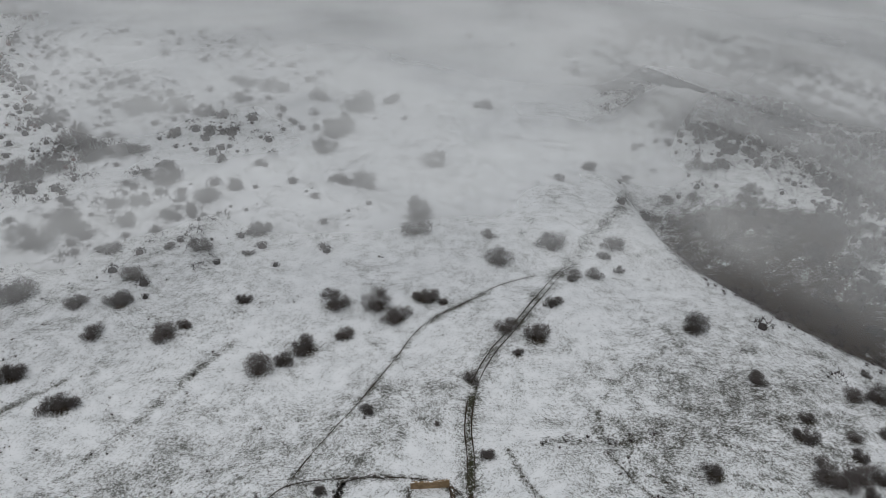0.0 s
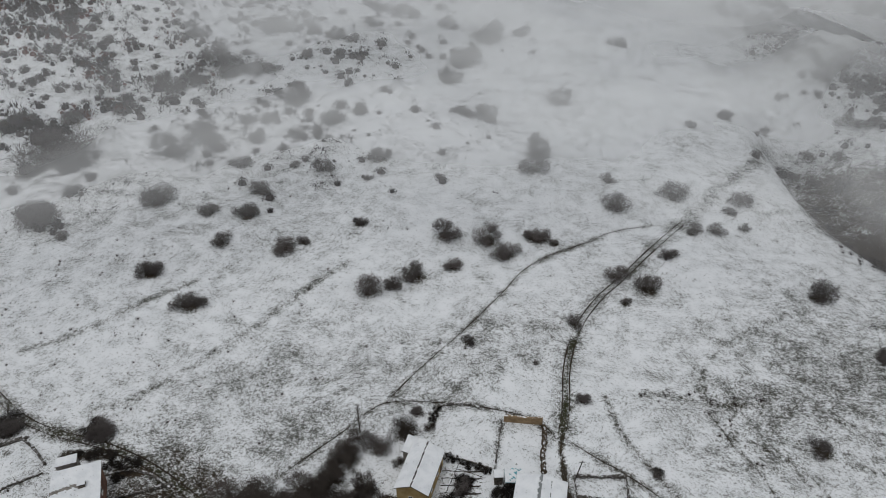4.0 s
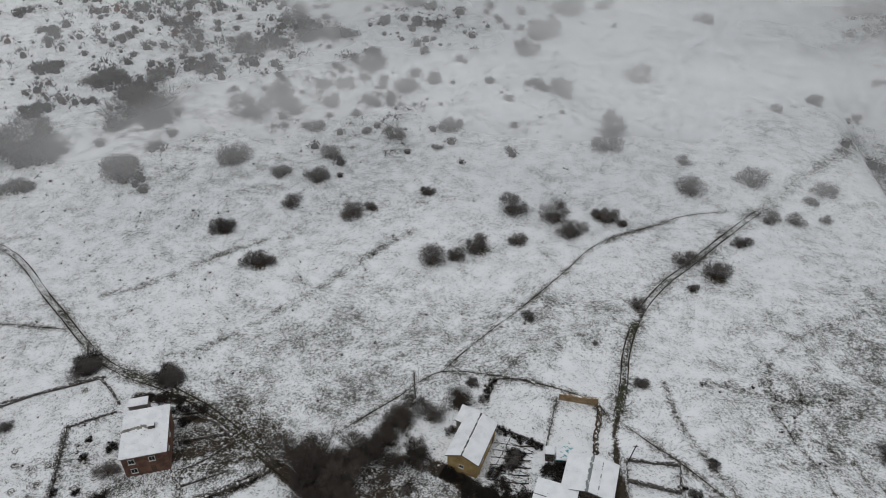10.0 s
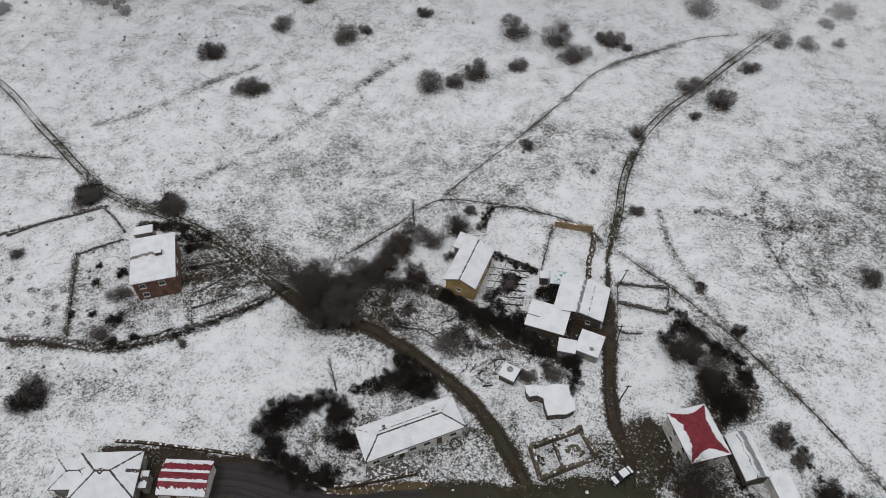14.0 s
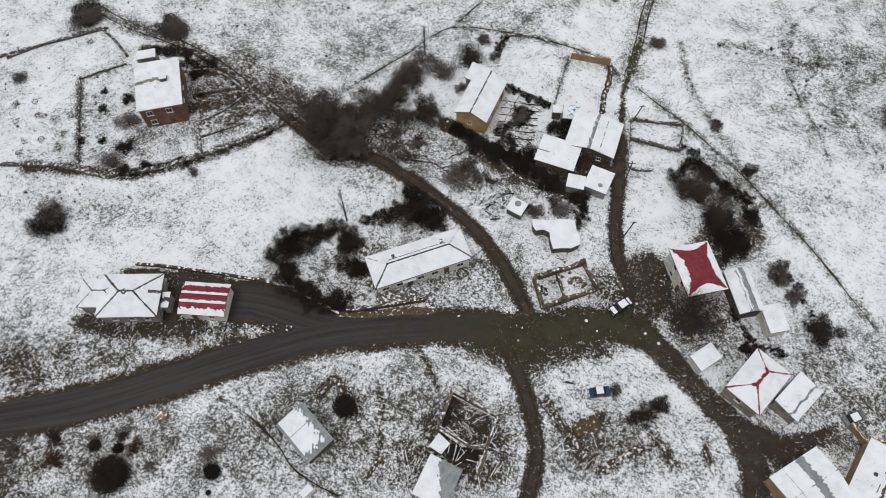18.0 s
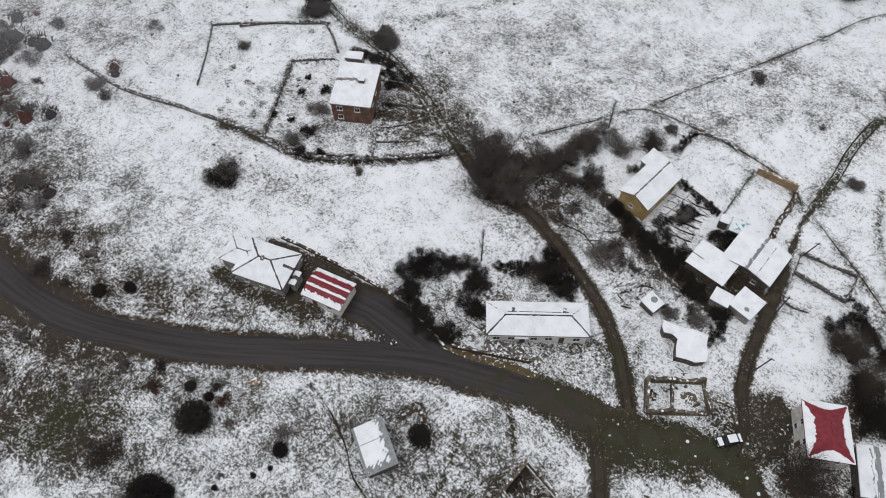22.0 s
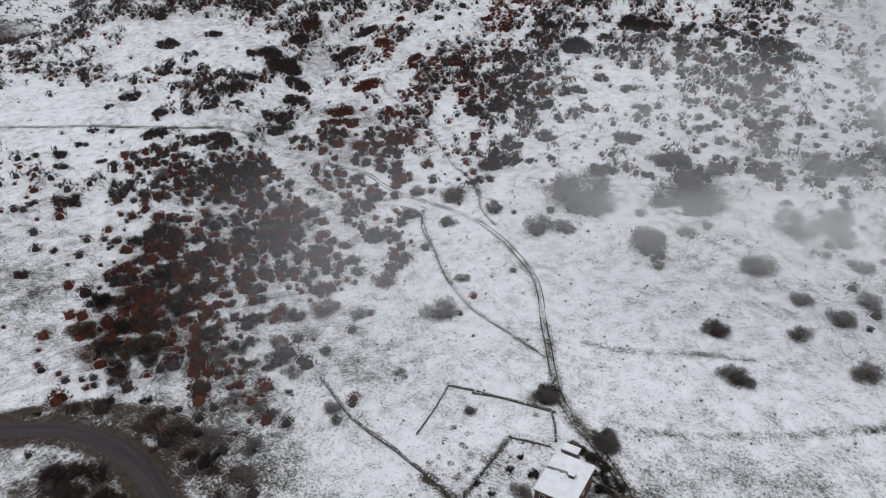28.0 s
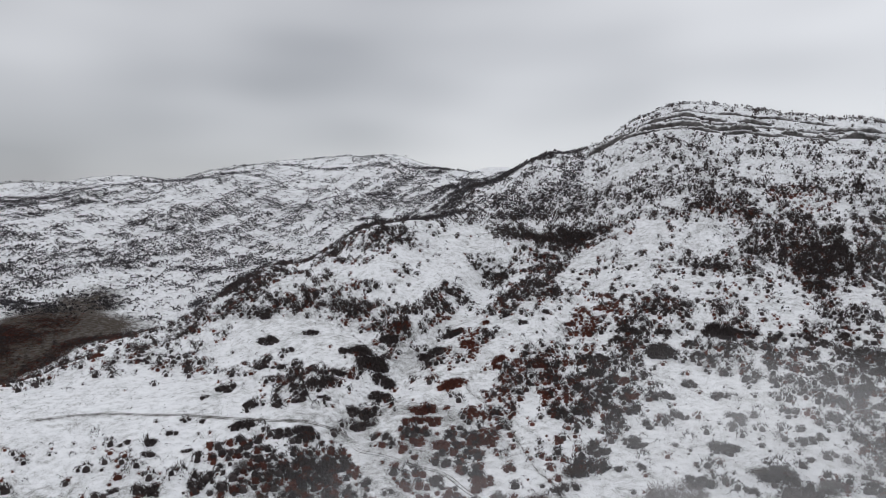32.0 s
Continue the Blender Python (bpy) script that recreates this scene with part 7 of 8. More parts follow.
slab_wall("yard_stub", "short broken stone wall by the farm lane", [(8.5, 60.6), (12.6, 61.6), (14.6, 59.2)], 0.5, 0.4, "ruin", 12, "ruin", rough=1.3)


def low_block(name, label, pts, high, seed):
    """A squat flat-topped building of uneven plan with snow on top."""
    root = tagged(new(name), label, "ruin")
    cx, cy = np.mean(pts, axis=0)
    root.matrix_world = pose(cx, cy, gz(cx, cy))
    n = len(pts)
    for nm, z0, z1, grow, mat_ in (("wall", -0.6, high, 0.0, "stone_wall"), ("roof_snow", high + 0.004, high + 0.2, 0.12, "roof_snow")):
        bm = bmesh.new()
        q = [((x - cx) * (1 + grow / 4), (y - cy) * (1 + grow / 4)) for x, y in pts]
        low, top = [bm.verts.new((x, y, z0)) for x, y in q], [bm.verts.new((x, y, z1)) for x, y in q]
        bm.faces.new(top)
        bm.faces.new(low[::-1])
        for i in range(n):
            bm.faces.new((low[i], low[(i + 1) % n], top[(i + 1) % n], top[i]))
        bmesh.ops.recalc_face_normals(bm, faces=bm.faces)
        part(nm, bm, mat_, root)
    return root


low_block("stone_block", "squat flat-topped stone ruin under snow", [(-4.4, 67.6), (-4.0, 66.3), (-3.2, 65.6), (-2.0, 66.2), (-0.8, 66.0), (-0.3, 64.6), (0.6, 62.9), (2.2, 63.6), (3.6, 64.0), (5.0, 65.3), (4.6, 66.9), (3.6, 68.0), (3.0, 69.8), (0.8, 69.4), (-1.4, 68.3)], 1.9, 1)
low_block("stone_platform", "snow-covered masonry stump beside the collapsed house", [(-9.6, 22.4), (-7.4, 21.8), (-6.6, 23.8), (-8.8, 24.8)], 1.2, 2)
house("sheet_shed", "half-collapsed shed with snow sliding off grey sheets", (-6.6, 17.4), -8, 5.6, 6.6, 2.4, 0.6, "shed", "stone_wall", "grey_sheet",
      lambda x, y, s, g, n: (x + 0.5 * y > 0.4 + 0.5 * n), 51, 0.2, category="shed")

# ---- timbers, logs and posts ----
timber_rng = np.random.default_rng(12)


def log(name, label, a, b, r, lift_a=0.15, lift_b=0.15, material="timber", group="", category="timber"):
    pa, pb = Vector((*a, gz(*a) + lift_a)), Vector((*b, gz(*b) + lift_b))
    return tagged(part(name, rod(pa, pb, r, r * 0.8, 7), material), label, category, group)


tagged(part("earth_bank", mound([(6.2, 35.5), (8.6, 33.8), (11.8, 31.5), (15.0, 28.5)], 0.55, 0.5, 84), "bank"), "low brown bank of earth across the snowy yard", "bank")
for i in range(6):  # rows of last year's plants in the walled garden
    x, y = -17.8 + 0.18 * i, 94.4 - 1.8 * i
    tagged(part("garden_row", ribbon("garden_row", [(x, y), (x + 4, y + 0.6), (x + 8.2, y + 1.5)], 0.13, 0.06, 0.2, 3, 0.5), "mud"), "dark row of dead plants in the snowy garden", "garden row", "garden rows", "structure")
for a, b in (((-16.1, 68.5), (-16.2, 70.7)), ((-15.2, 68.7), (-14.6, 70.8)), ((-13.9, 68.0), (-12.0, 67.4)), ((-10.8, 70.4), (-9.9, 72.6)), ((-20.5, 72.8), (-17.2, 71.6)), ((-25.4, 74.2), (-22.6, 76.0)), ((-23.8, 77.8), (-21.6, 79.6))):
    log("branch", "fallen dark branch lying in the snow", a, b, 0.1, 0.12, 0.3, "dark_timber", "fallen branches")
tagged(part("straw_heap", mound([(11.8, 32.2), (13.9, 33.7), (15.8, 35)], 0.9, 1.3, 77), "straw"), "brown rotting straw heap dusted with snow", "heap")
tagged(part("debris", mound([(4.6, 58.2), (6.5, 58.6), (8, 58)], 0.35, 1.0, 80), "ruin"), "dark rubble fallen inside the roofless ruin", "rubble")
tagged(part("debris", mound([(0.4, 56), (1.8, 54.2)], 0.4, 0.8, 81), "bank"), "brown earth slumped inside the roofless ruin", "rubble")
# near-black mounds fill the dark pit and the dark patch by the west wall
heap = [mound([(-7, 23), (-4.4, 23.2), (-1.6, 23.6)], 0.35, 1.5, 78)]
tagged(part("debris", heap[0], "near_black"), "low near-black mound inside the collapsed house", "rubble")
tagged(part("debris", mound([(-8.1, 29.7), (-8.5, 27.6), (-8.7, 25.9)], 0.5, 0.9, 79), "near_black"), "low near-black mound against the broken wall", "rubble")
for a, b, za, zb in (((-9.7, 32.2), (-0.8, 30.4), 1.5, 1.5), ((-9.3, 31.6), (-0.8, 29.9), 1.2, 1.3), ((-0.5, 30.3), (-0.8, 25.3), 1.5, 1.3), ((-0.6, 25.5), (-1.6, 21.6), 1.3, 1.0), ((0.1, 29.7), (-0.5, 25.8), 0.9, 1.1),
                     ((-1.6, 21.8), (0.5, 17.9), 1.0, 0.5), ((-9.1, 26), (-3.2, 24.5), 1.2, 1.1), ((-8.6, 25.4), (-3.9, 24.1), 1.3, 1.0), ((-8.1, 26.3), (-5.9, 25.3), 1.2, 1.2), ((-3.2, 24.5), (-0.7, 25.7), 1.1, 1.2),
                     ((-1, 25.2), (1.5, 25.2), 1.2, 0.6), ((-1.1, 24.3), (1.6, 24), 1.1, 0.7), ((1.7, 23.6), (1, 21), 0.8, 0.7), ((4, 23.2), (4, 20.8), 0.6, 0.6), ((2.3, 23.6), (1.5, 21.6), 0.5, 0.4),
                     ((-5.5, 24), (-5.4, 21.6), 0.9, 0.4), ((-6.6, 24), (-6.5, 22.4), 0.9, 0.4), ((-3.8, 23.7), (-4.8, 21.7), 0.8, 0.3), ((-3.4, 22.4), (-1.2, 22.5), 0.4, 0.6), ((-6.6, 19.6), (-6.8, 17.6), 2.0, 1.9),
                     ((-5.9, 19.8), (-5.8, 17.5), 0.9, 0.5), ((-4.9, 19.9), (-4.8, 17.6), 0.8, 0.5), ((-3.8, 19.7), (-3.8, 17.7), 0.8, 0.5), ((-13.2, 20.8), (-10.5, 16.5), 0.2, 0.2), ((-15.1, 15.9), (-13.9, 13.9), 0.2, 0.2),
                     ((10.3, 30.5), (11.2, 28.3), 0.4, 0.2), ((11, 30.9), (9.7, 28.3), 0.5, 0.2), ((10.1, 28.4), (13.2, 29.3), 0.2, 0.3), ((19.6, 29.4), (20.7, 31.9), 0.3, 0.3), ((8.5, 40), (9.8, 40.2), 0.2, 0.2), ((9.8, 40.2), (10.6, 41), 0.2, 0.2)):
    log("beam", "pale snow-dusted beam of a collapsed house", a, b, 0.1, za, zb, group="fallen beams")
for a, b, za, zb in (((-0.7, 29.8), (-0.8, 24.8), 1.5, 1.3), ((-0.9, 24.8), (-1.3, 21), 1.3, 0.5), ((-8.7, 25.9), (-3.4, 24.5), 1.2, 1.0), ((-8.9, 25.4), (-4.4, 24.0), 1.3, 0.9), ((-8.9, 32.3), (-0.9, 30.5), 1.6, 1.5),
                     ((3.9, 23.5), (4.3, 20.9), 0.2, 0.2), ((3.4, 23.4), (3.7, 20.6), 0.2, 0.3), ((-13.7, 20.7), (-10.9, 15.9), 0.3, 0.2), ((-0.6, 24.6), (1.6, 23.4), 1.1, 0.4), ((-1.0, 26.6), (1.4, 25.2), 0.8, 0.2)):
    log("beam", "grey weathered roof beam lying on a ruin", a, b, 0.13, za, zb, group="fallen beams")
for i in range(34):
    x, y = float(timber_rng.uniform(-8.4, 0.2)), float(timber_rng.uniform(17.5, 30))
    a, d = float(timber_rng.uniform(0, math.pi)), float(timber_rng.uniform(0.6, 1.6))
    log("beam", "broken snow-dusted rafter in the collapsed house", (x - d * math.cos(a), y - d * math.sin(a)), (x + d * math.cos(a), y + d * math.sin(a)), float(timber_rng.uniform(0.05, 0.1)),
        float(timber_rng.uniform(0.1, 0.5)), float(timber_rng.uniform(0.1, 0.9)), "dark_timber" if i % 3 == 0 else "timber", "fallen rafters")
for i in range(14):
    x, y = float(timber_rng.uniform(-16, -10)), float(timber_rng.uniform(15, 21))
    a, d = float(timber_rng.uniform(0.5, 1.6)), float(timber_rng.uniform(0.5, 1.3))
    log("beam", "split timber lying in the snow", (x - d * math.cos(a), y - d * math.sin(a)), (x + d * math.cos(a), y + d * math.sin(a)), float(timber_rng.uniform(0.05, 0.11)), group="fallen rafters")
for a, b in (((8.4, 39.8), (10.4, 40.0)), ((6.9, 35.4), (9.2, 33.2)), ((11.2, 31.2), (14.5, 27.9)), ((9.6, 30.4), (12.2, 31.0)), ((-11.6, 72.6), (-9.4, 73.4)), ((-14, 68.2), (-12.4, 70.6)), ((-12.2, 66.4), (-10.4, 67.2)), ((46.8, 38.2), (43.6, 35.6))):
    log("log", "felled log lying in thin snow", a, b, 0.16, group="logs", category="log", material="dark_timber")


def post(name, label, x, y, high, r=0.1, lean=(0, 0), arm=0.0, category="pole"):
    root = tagged(new(name), label, category)
    root.matrix_world = pose(x, y, gz(x, y), lean[0], lean[1], 20)
    part("pole", rod((0, 0, -0.5), (0, 0, high), r, r * 0.75, 8), "dark_timber", root)
    if arm:
        part("crossarm", box((-arm, -0.06, high - 0.5), (arm, 0.06, high - 0.36), 0.01), "dark_timber", root)
        for s in (-0.8, 0.8):
            part("insulator", rod((s * arm, 0, high - 0.36), (s * arm, 0, high - 0.2), 0.05), "frame", root)
    return root


post("utility_pole", "dark wooden utility pole beside the farm lane", 10.4, 83.0, 6.5, 0.12, arm=0.7)
post("utility_pole", "dark wooden utility pole by the farm track", 8.9, 97.4, 6.0, 0.12, (4, 8), 0.6)
post("utility_pole", "wooden utility pole leaning beside the west track", -61.6, 79.0, 6.0, 0.11, (0, -6), 0.6)
post("utility_pole", "wooden utility pole near the crossroads", 12.6, 70.6, 6.0, 0.12, (3, 5), 0.6)
post("gate_post", "stout dark post at the yard entrance", 19.3, 55.6, 2.4, 0.12)
post("gate_post", "thin post beside the asphalt road", -43.0, 23.0, 1.6, 0.06)


def fence(name, label, line, high, gap, rails, wood="dark_timber"):
    root = tagged(new(name), label, "fence")
    x0, y0 = line[0]
    z0 = gz(x0, y0)
    root.matrix_world = pose(x0, y0, z0)
    pts = smooth_line(line, gap)
    tops = [Vector((x - x0, y - y0, gz(x, y) - z0)) for x, y in pts]
    for p in tops:
        part("post", rod(p - Vector((0, 0, 0.3)), p + Vector((0, 0, high)), 0.055, 0.045, 6), wood, root)
    for a, b in zip(tops[:-1], tops[1:]):
        for h in rails:
            part("rail", rod(a + Vector((0, 0, high * h)), b + Vector((0, 0, high * h)), 0.028, sides=4), wood, root)
    return root


fence("wire_fence", "post-and-wire garden fence in the snow", [(-98.2, 79.3), (-104.2, 72.3), (-100.5, 66), (-96.2, 58.4), (-92.6, 52.2)], 1.2, 2.0, (0.9, 0.5))
fence("rail_fence", "broken pale wooden rail fence by the ruins", [(15.1, 27.7), (17.3, 30.3), (20.7, 32.2)], 1.0, 1.2, (0.85, 0.4), "timber")
fence("rail_fence", "small pale pole fence across the snow", [(20.9, 32), (19.2, 29.4)], 0.9, 1.3, (0.8,), "timber")
fence("yard_fence", "dark pole fence of the vegetable yard", [(-16.6, 86), (-15.4, 92), (-14.6, 97)], 1.0, 1.6, (0.85, 0.4))

# garden rows beside the yellow house
for i in range(9):
    a, b = (-15.6 + 0.1 * i, 97 - 1.45 * i), (-9.2 + 0.1 * i, 95.8 - 1.45 * i)
    tagged(part("garden_row", mound([a, ((a[0] + b[0]) / 2, (a[1] + b[1]) / 2 + 0.1), b], 0.08, 0.13, 500 + i), "bank"), "dark garden row showing through snow", "garden row", "vegetable rows")

# ---- tyres and rings ----
def ring_mesh(R, r, n=18, m=8):
    vs, fs = [], []
    for i in range(n):
        a = 2 * math.pi * i / n
        for j in range(m):
            b = 2 * math.pi * j / m
            q = R + r * math.cos(b) * (1.25 if abs(math.sin(b)) > 0.5 else 1)
            vs.append((q * math.cos(a), q * math.sin(a), r * 0.9 * math.sin(b)))
    for i in range(n):
        for j in range(m):
            k, l = (i + 1) % n, (j + 1) % m
            fs.append((i * m + j, k * m + j, k * m + l, i * m + l))
    return mesh_of("tyre", vs, fs)


TYRE = ring_mesh(0.5, 0.13)
for x, y in ((-52.5, 29.4), (-50.4, 30.6), (-48.8, 31.6), (-54.7, 28.3), (-47.2, 32.2), (-45.4, 32.6), (-43.6, 33.2), (-41.8, 33.8), (-39.6, 34.3), (20.9, 62.9), (22.7, 60.9), (21.6, 64.4)):
    ob = tagged(part("tyre", TYRE, "rubber"), "old tyre half covered by snow", "tyre", "tyre border")
    ob.matrix_world = pose(x, y, gz(x, y) + 0.14, float(timber_rng.uniform(-8, 8)), float(timber_rng.uniform(-8, 8)), 0)
BASIN = ring_mesh(0.55, 0.06)
for i, (x, y) in enumerate(BASINS):
    ob = tagged(part("planting_basin", BASIN, "bank"), "round earth basin of a young orchard tree in snow", "basin", "orchard basins")
    ob.matrix_world = pose(x, y, gz(x, y) + 0.02, 0, 0, 37 * i)


def boulder(x, y, r, seed, label):
    bm = bmesh.new()
    bmesh.ops.create_icosphere(bm, subdivisions=2, radius=r)
    rng = np.random.default_rng(seed)
    for v in bm.verts:
        v.co *= 1 + 0.16 * float(rng.normal())
        v.co.z *= 0.8
    ob = tagged(part("boulder", bm, "adobe" if r > 0.7 else "stone"), label, "rock", "boulders")
    ob.location = (x, y, gz(x, y) + 0.35 * r)


boulder(-52.9, 13.5, 0.8, 1, "pale boulder on the verge below the road")
for i in range(40):
    x, y = [(float(timber_rng.normal(-66, 4)), float(timber_rng.normal(80, 3))), (float(timber_rng.uniform(-30, 0)), float(timber_rng.uniform(44, 50))), (float(timber_rng.uniform(0, 14)), float(timber_rng.uniform(55, 64)))][i % 3]
    boulder(x, y, float(timber_rng.uniform(0.12, 0.3)), i + 5, "small stone beside the lane")

# steps from the road to the long house
steps = tagged(new("steps"), "concrete steps from the road to the long house", "steps")
steps.matrix_world = pose(-17.0, 45.4, gz(-17, 45.4), 0, 0, 25)
for i in range(8):
    part("step", box((-0.85, 0.34 * i, -0.3), (0.85, 0.34 * i + 0.36, 0.16 * i + 0.14), 0.015), "stone", steps)
slab = tagged(part("terrace", box((-3.6, -1.3, -0.4), (3.6, 1.3, 0.25), 0.03), "stone"), "snow-dusted terrace in front of the long house", "terrace")
slab.matrix_world = pose(-23.6, 45.6, gz(-23.6, 45.6) + 0.35, 0, 0, 27)
balcony = tagged(new("entrance_canopy"), "small white canopy over the long house door", "canopy")
balcony.matrix_world = pose(-22.4, 48.9, gz(-22.4, 48.9), 0, 0, 38)
part("slab", box((-1.2, -0.9, 2.6), (1.2, 0.7, 2.75), 0.02), "roof_snow", balcony)
for s in (-1.0, 1.0):
    part("post", rod((s, -0.75, -0.3), (s, -0.75, 2.6), 0.06), "frame", balcony)


# ---- cars ----
def car(label, at, turn, paint, snow, size=(4.3, 1.72, 1.42)):
    root = tagged(new("car"), label, "car", "parked cars")
    root.matrix_world = pose(at[0], at[1], gz(*at) + 0.03, 0, 0, turn)
    L, W, H = size
    prof = [(-L / 2, 0.35), (-L / 2, 0.72), (-L * 0.44, 0.86), (-L * 0.22, 0.92), (L * 0.24, 0.92), (L * 0.43, 0.82), (L / 2, 0.62), (L / 2, 0.32), (L * 0.4, 0.25), (-L * 0.4, 0.25)]

    def loft(profile, half):
        bm = bmesh.new()
        sides = [[bm.verts.new((x, s * half(z), z)) for x, z in profile] for s in (-1, 1)]
        n = len(profile)
        bm.faces.new(sides[0])
        bm.faces.new(sides[1][::-1])
        for i in range(n):
            bm.faces.new((sides[0][(i + 1) % n], sides[0][i], sides[1][i], sides[1][(i + 1) % n]))
        bmesh.ops.recalc_face_normals(bm, faces=bm.faces)
        bmesh.ops.bevel(bm, geom=bm.edges[:], offset=0.05, segments=2, affect="EDGES")
        return bm

    part("body", loft(prof, lambda z: W / 2), paint, root)
    cab = [(-L * 0.36, 0.9), (-L * 0.28, H - 0.06), (-L * 0.2, H), (L * 0.06, H), (L * 0.12, H - 0.06), (L * 0.26, 0.9)]
    part("cabin", loft(cab, lambda z: W / 2 * (0.94 - 0.22 * max(0, z - 0.9))), "glass", root)
    part("roof", box((-L * 0.27, -W * 0.39, H - 0.02), (L * 0.1, W * 0.39, H + 0.03), 0.02), paint, root)
    if snow:
        part("roof_snow", box((-L * 0.26, -W * 0.38, H + 0.034), (L * 0.095, W * 0.38, H + 0.11), 0.03), "roof_snow", root)
        if snow > 1:
            part("bonnet_snow", box((L * 0.27, -W * 0.4, 0.90), (L * 0.46, W * 0.4, 0.97), 0.03), "roof_snow", root)
            part("boot_snow", box((-L * 0.47, -W * 0.4, 0.93), (-L * 0.37, W * 0.4, 0.99), 0.03), "roof_snow", root)
    for sx in (-0.31, 0.31):
        for sy in (-1, 1):
            w = part("wheel", rod((sx * L, sy * (W / 2 - 0.2), 0.31), (sx * L, sy * (W / 2 + 0.02), 0.31), 0.31, sides=16), "rubber", root)
            part("rim", rod((sx * L, sy * (W / 2 + 0.005), 0.31), (sx * L, sy * (W / 2 + 0.035), 0.31), 0.19, sides=12), "metal", w)
    for sy in (-0.6, 0.6):
        part("headlight", box((L / 2 - 0.06, sy * W / 2 * 1.1 - 0.18, 0.6), (L / 2 + 0.01, sy * W / 2 * 1.1 + 0.18, 0.74), 0.02), "frame", root)
    for s in (-1, 1):
        part("bumper", box((s * L / 2 - 0.08, -W / 2 + 0.1, 0.34), (s * L / 2 + 0.06, W / 2 - 0.1, 0.52), 0.03), paint, root)
    return root


car("black car with snow on roof parked at the muddy crossroads", (14.7, 55.9), 230, "car_black", 2)
car("small dark blue van with snow on roof in the field", (14.6, 39.8), 24, "car_blue", 1, (3.4, 1.6, 1.7))
car("grey car with snow on roof beside the barns", (54.9, 48.3), 38, "car_grey", 1, (4.0, 1.7, 1.5))


# ---- ledges on the ridge ----
def ledge(label, line, high, seed):
    """Beds of rock along a line: each run a broken step with a rough face, tapering where snow has slid over it."""
    rng = np.random.default_rng(seed)
    pts = smooth_line(line, 2.4)
    d = np.gradient(pts, axis=0)
    d /= np.linalg.norm(d, axis=1)[:, None]
    out = np.column_stack([d[:, 1], -d[:, 0]])
    out *= np.sign(-(out * pts).sum(1))[:, None]
    n = len(pts)
    tall = np.convolve(rng.uniform(0, 1, n + 10), np.ones(11) / 11, "valid") * 3.4 - 1.15
    tall = high * np.clip(tall + rng.normal(0, 0.14, n), 0, 1)
    wave = np.convolve(rng.normal(0, 1, n + 6), np.ones(7) / 7, "valid") * 3.0 + rng.normal(0, 0.5, n)
    z = ground_z(pts[:, 0], pts[:, 1])
    start = None
    for i in range(n + 1):
        if i < n and tall[i] > 0.12 * high:
            start = i if start is None else start
        elif start is not None:
            a, start = start, None
            m = i - a
            if m < 4:
                continue
            rows = []
            for forth, up in ((2.2, -2.0), (1.8, 0.35), (0.9, 0.5), (0.6, 1.0), (-5.0, 1.0), (-7.0, -0.6)):
                q = pts[a:i] + out[a:i] * (forth + wave[a:i] + rng.normal(0, 0.3, m))[:, None]
                rows.append(np.column_stack([q, z[a:i] + (tall[a:i] * up if up > 0 else up) + rng.normal(0, 0.15, m)]))
            v = np.stack(rows, 1).reshape(-1, 3)
            k = np.arange(m - 1)[:, None] * 6 + np.arange(5)[None]
            bed = part("rock_ledge", tri_mesh("rock_ledge", v, np.stack([k, k + 1, k + 7, k + 6], -1).reshape(-1, 4)), "cliff")
            tagged(bed, label, "cliff", "rock ledges")


BEDS = [[(-896, 625), (-824, 650), (-779, 681), (-747, 730), (-713, 764), (-661, 784), (-623, 822), (-570, 850)], [(-897, 647), (-853, 674), (-803, 702), (-768, 750), (-733, 785), (-680, 806), (-636, 838)],
        [(-871, 688), (-822, 719), (-782, 763), (-751, 804), (-693, 821)]]
ledge("long dark limestone bed along the snowy ridge", BEDS[0], 9, 1)
ledge("dark limestone bed just below the ridge ledge", [(x + 9, y - 7) for x, y in BEDS[0][:6]], 5, 5)
ledge("broken limestone bed near the ridge top", BEDS[1], 6, 2)
ledge("low broken limestone bed between two ledges", [(x + 9, y - 8) for x, y in BEDS[1][1:]], 4, 6)
ledge("thin limestone bed under the ridge line", BEDS[2], 4, 3)
ledge("jagged limestone outcrop at the shoulder of the ridge", [(-925, 590), (-905, 606), (-896, 625), (-880, 632)], 8, 4)

# ---- chimney and clutter on the flat roof ----
stack = tagged(new("chimney_stack"), "dark masonry chimney stack on the flat snowy roof", "chimney")
stack.matrix_world = pose(-83.4, 74.0, gz(-84, 72.6) + 5.5, 0, 0, 31)
part("shaft", box((-0.6, -0.6, -0.2), (0.6, 0.6, 1.1), 0.03), "stone_wall", stack)
part("cap", box((-0.72, -0.72, 1.104), (0.72, 0.72, 1.2), 0.02), "roof_snow", stack)

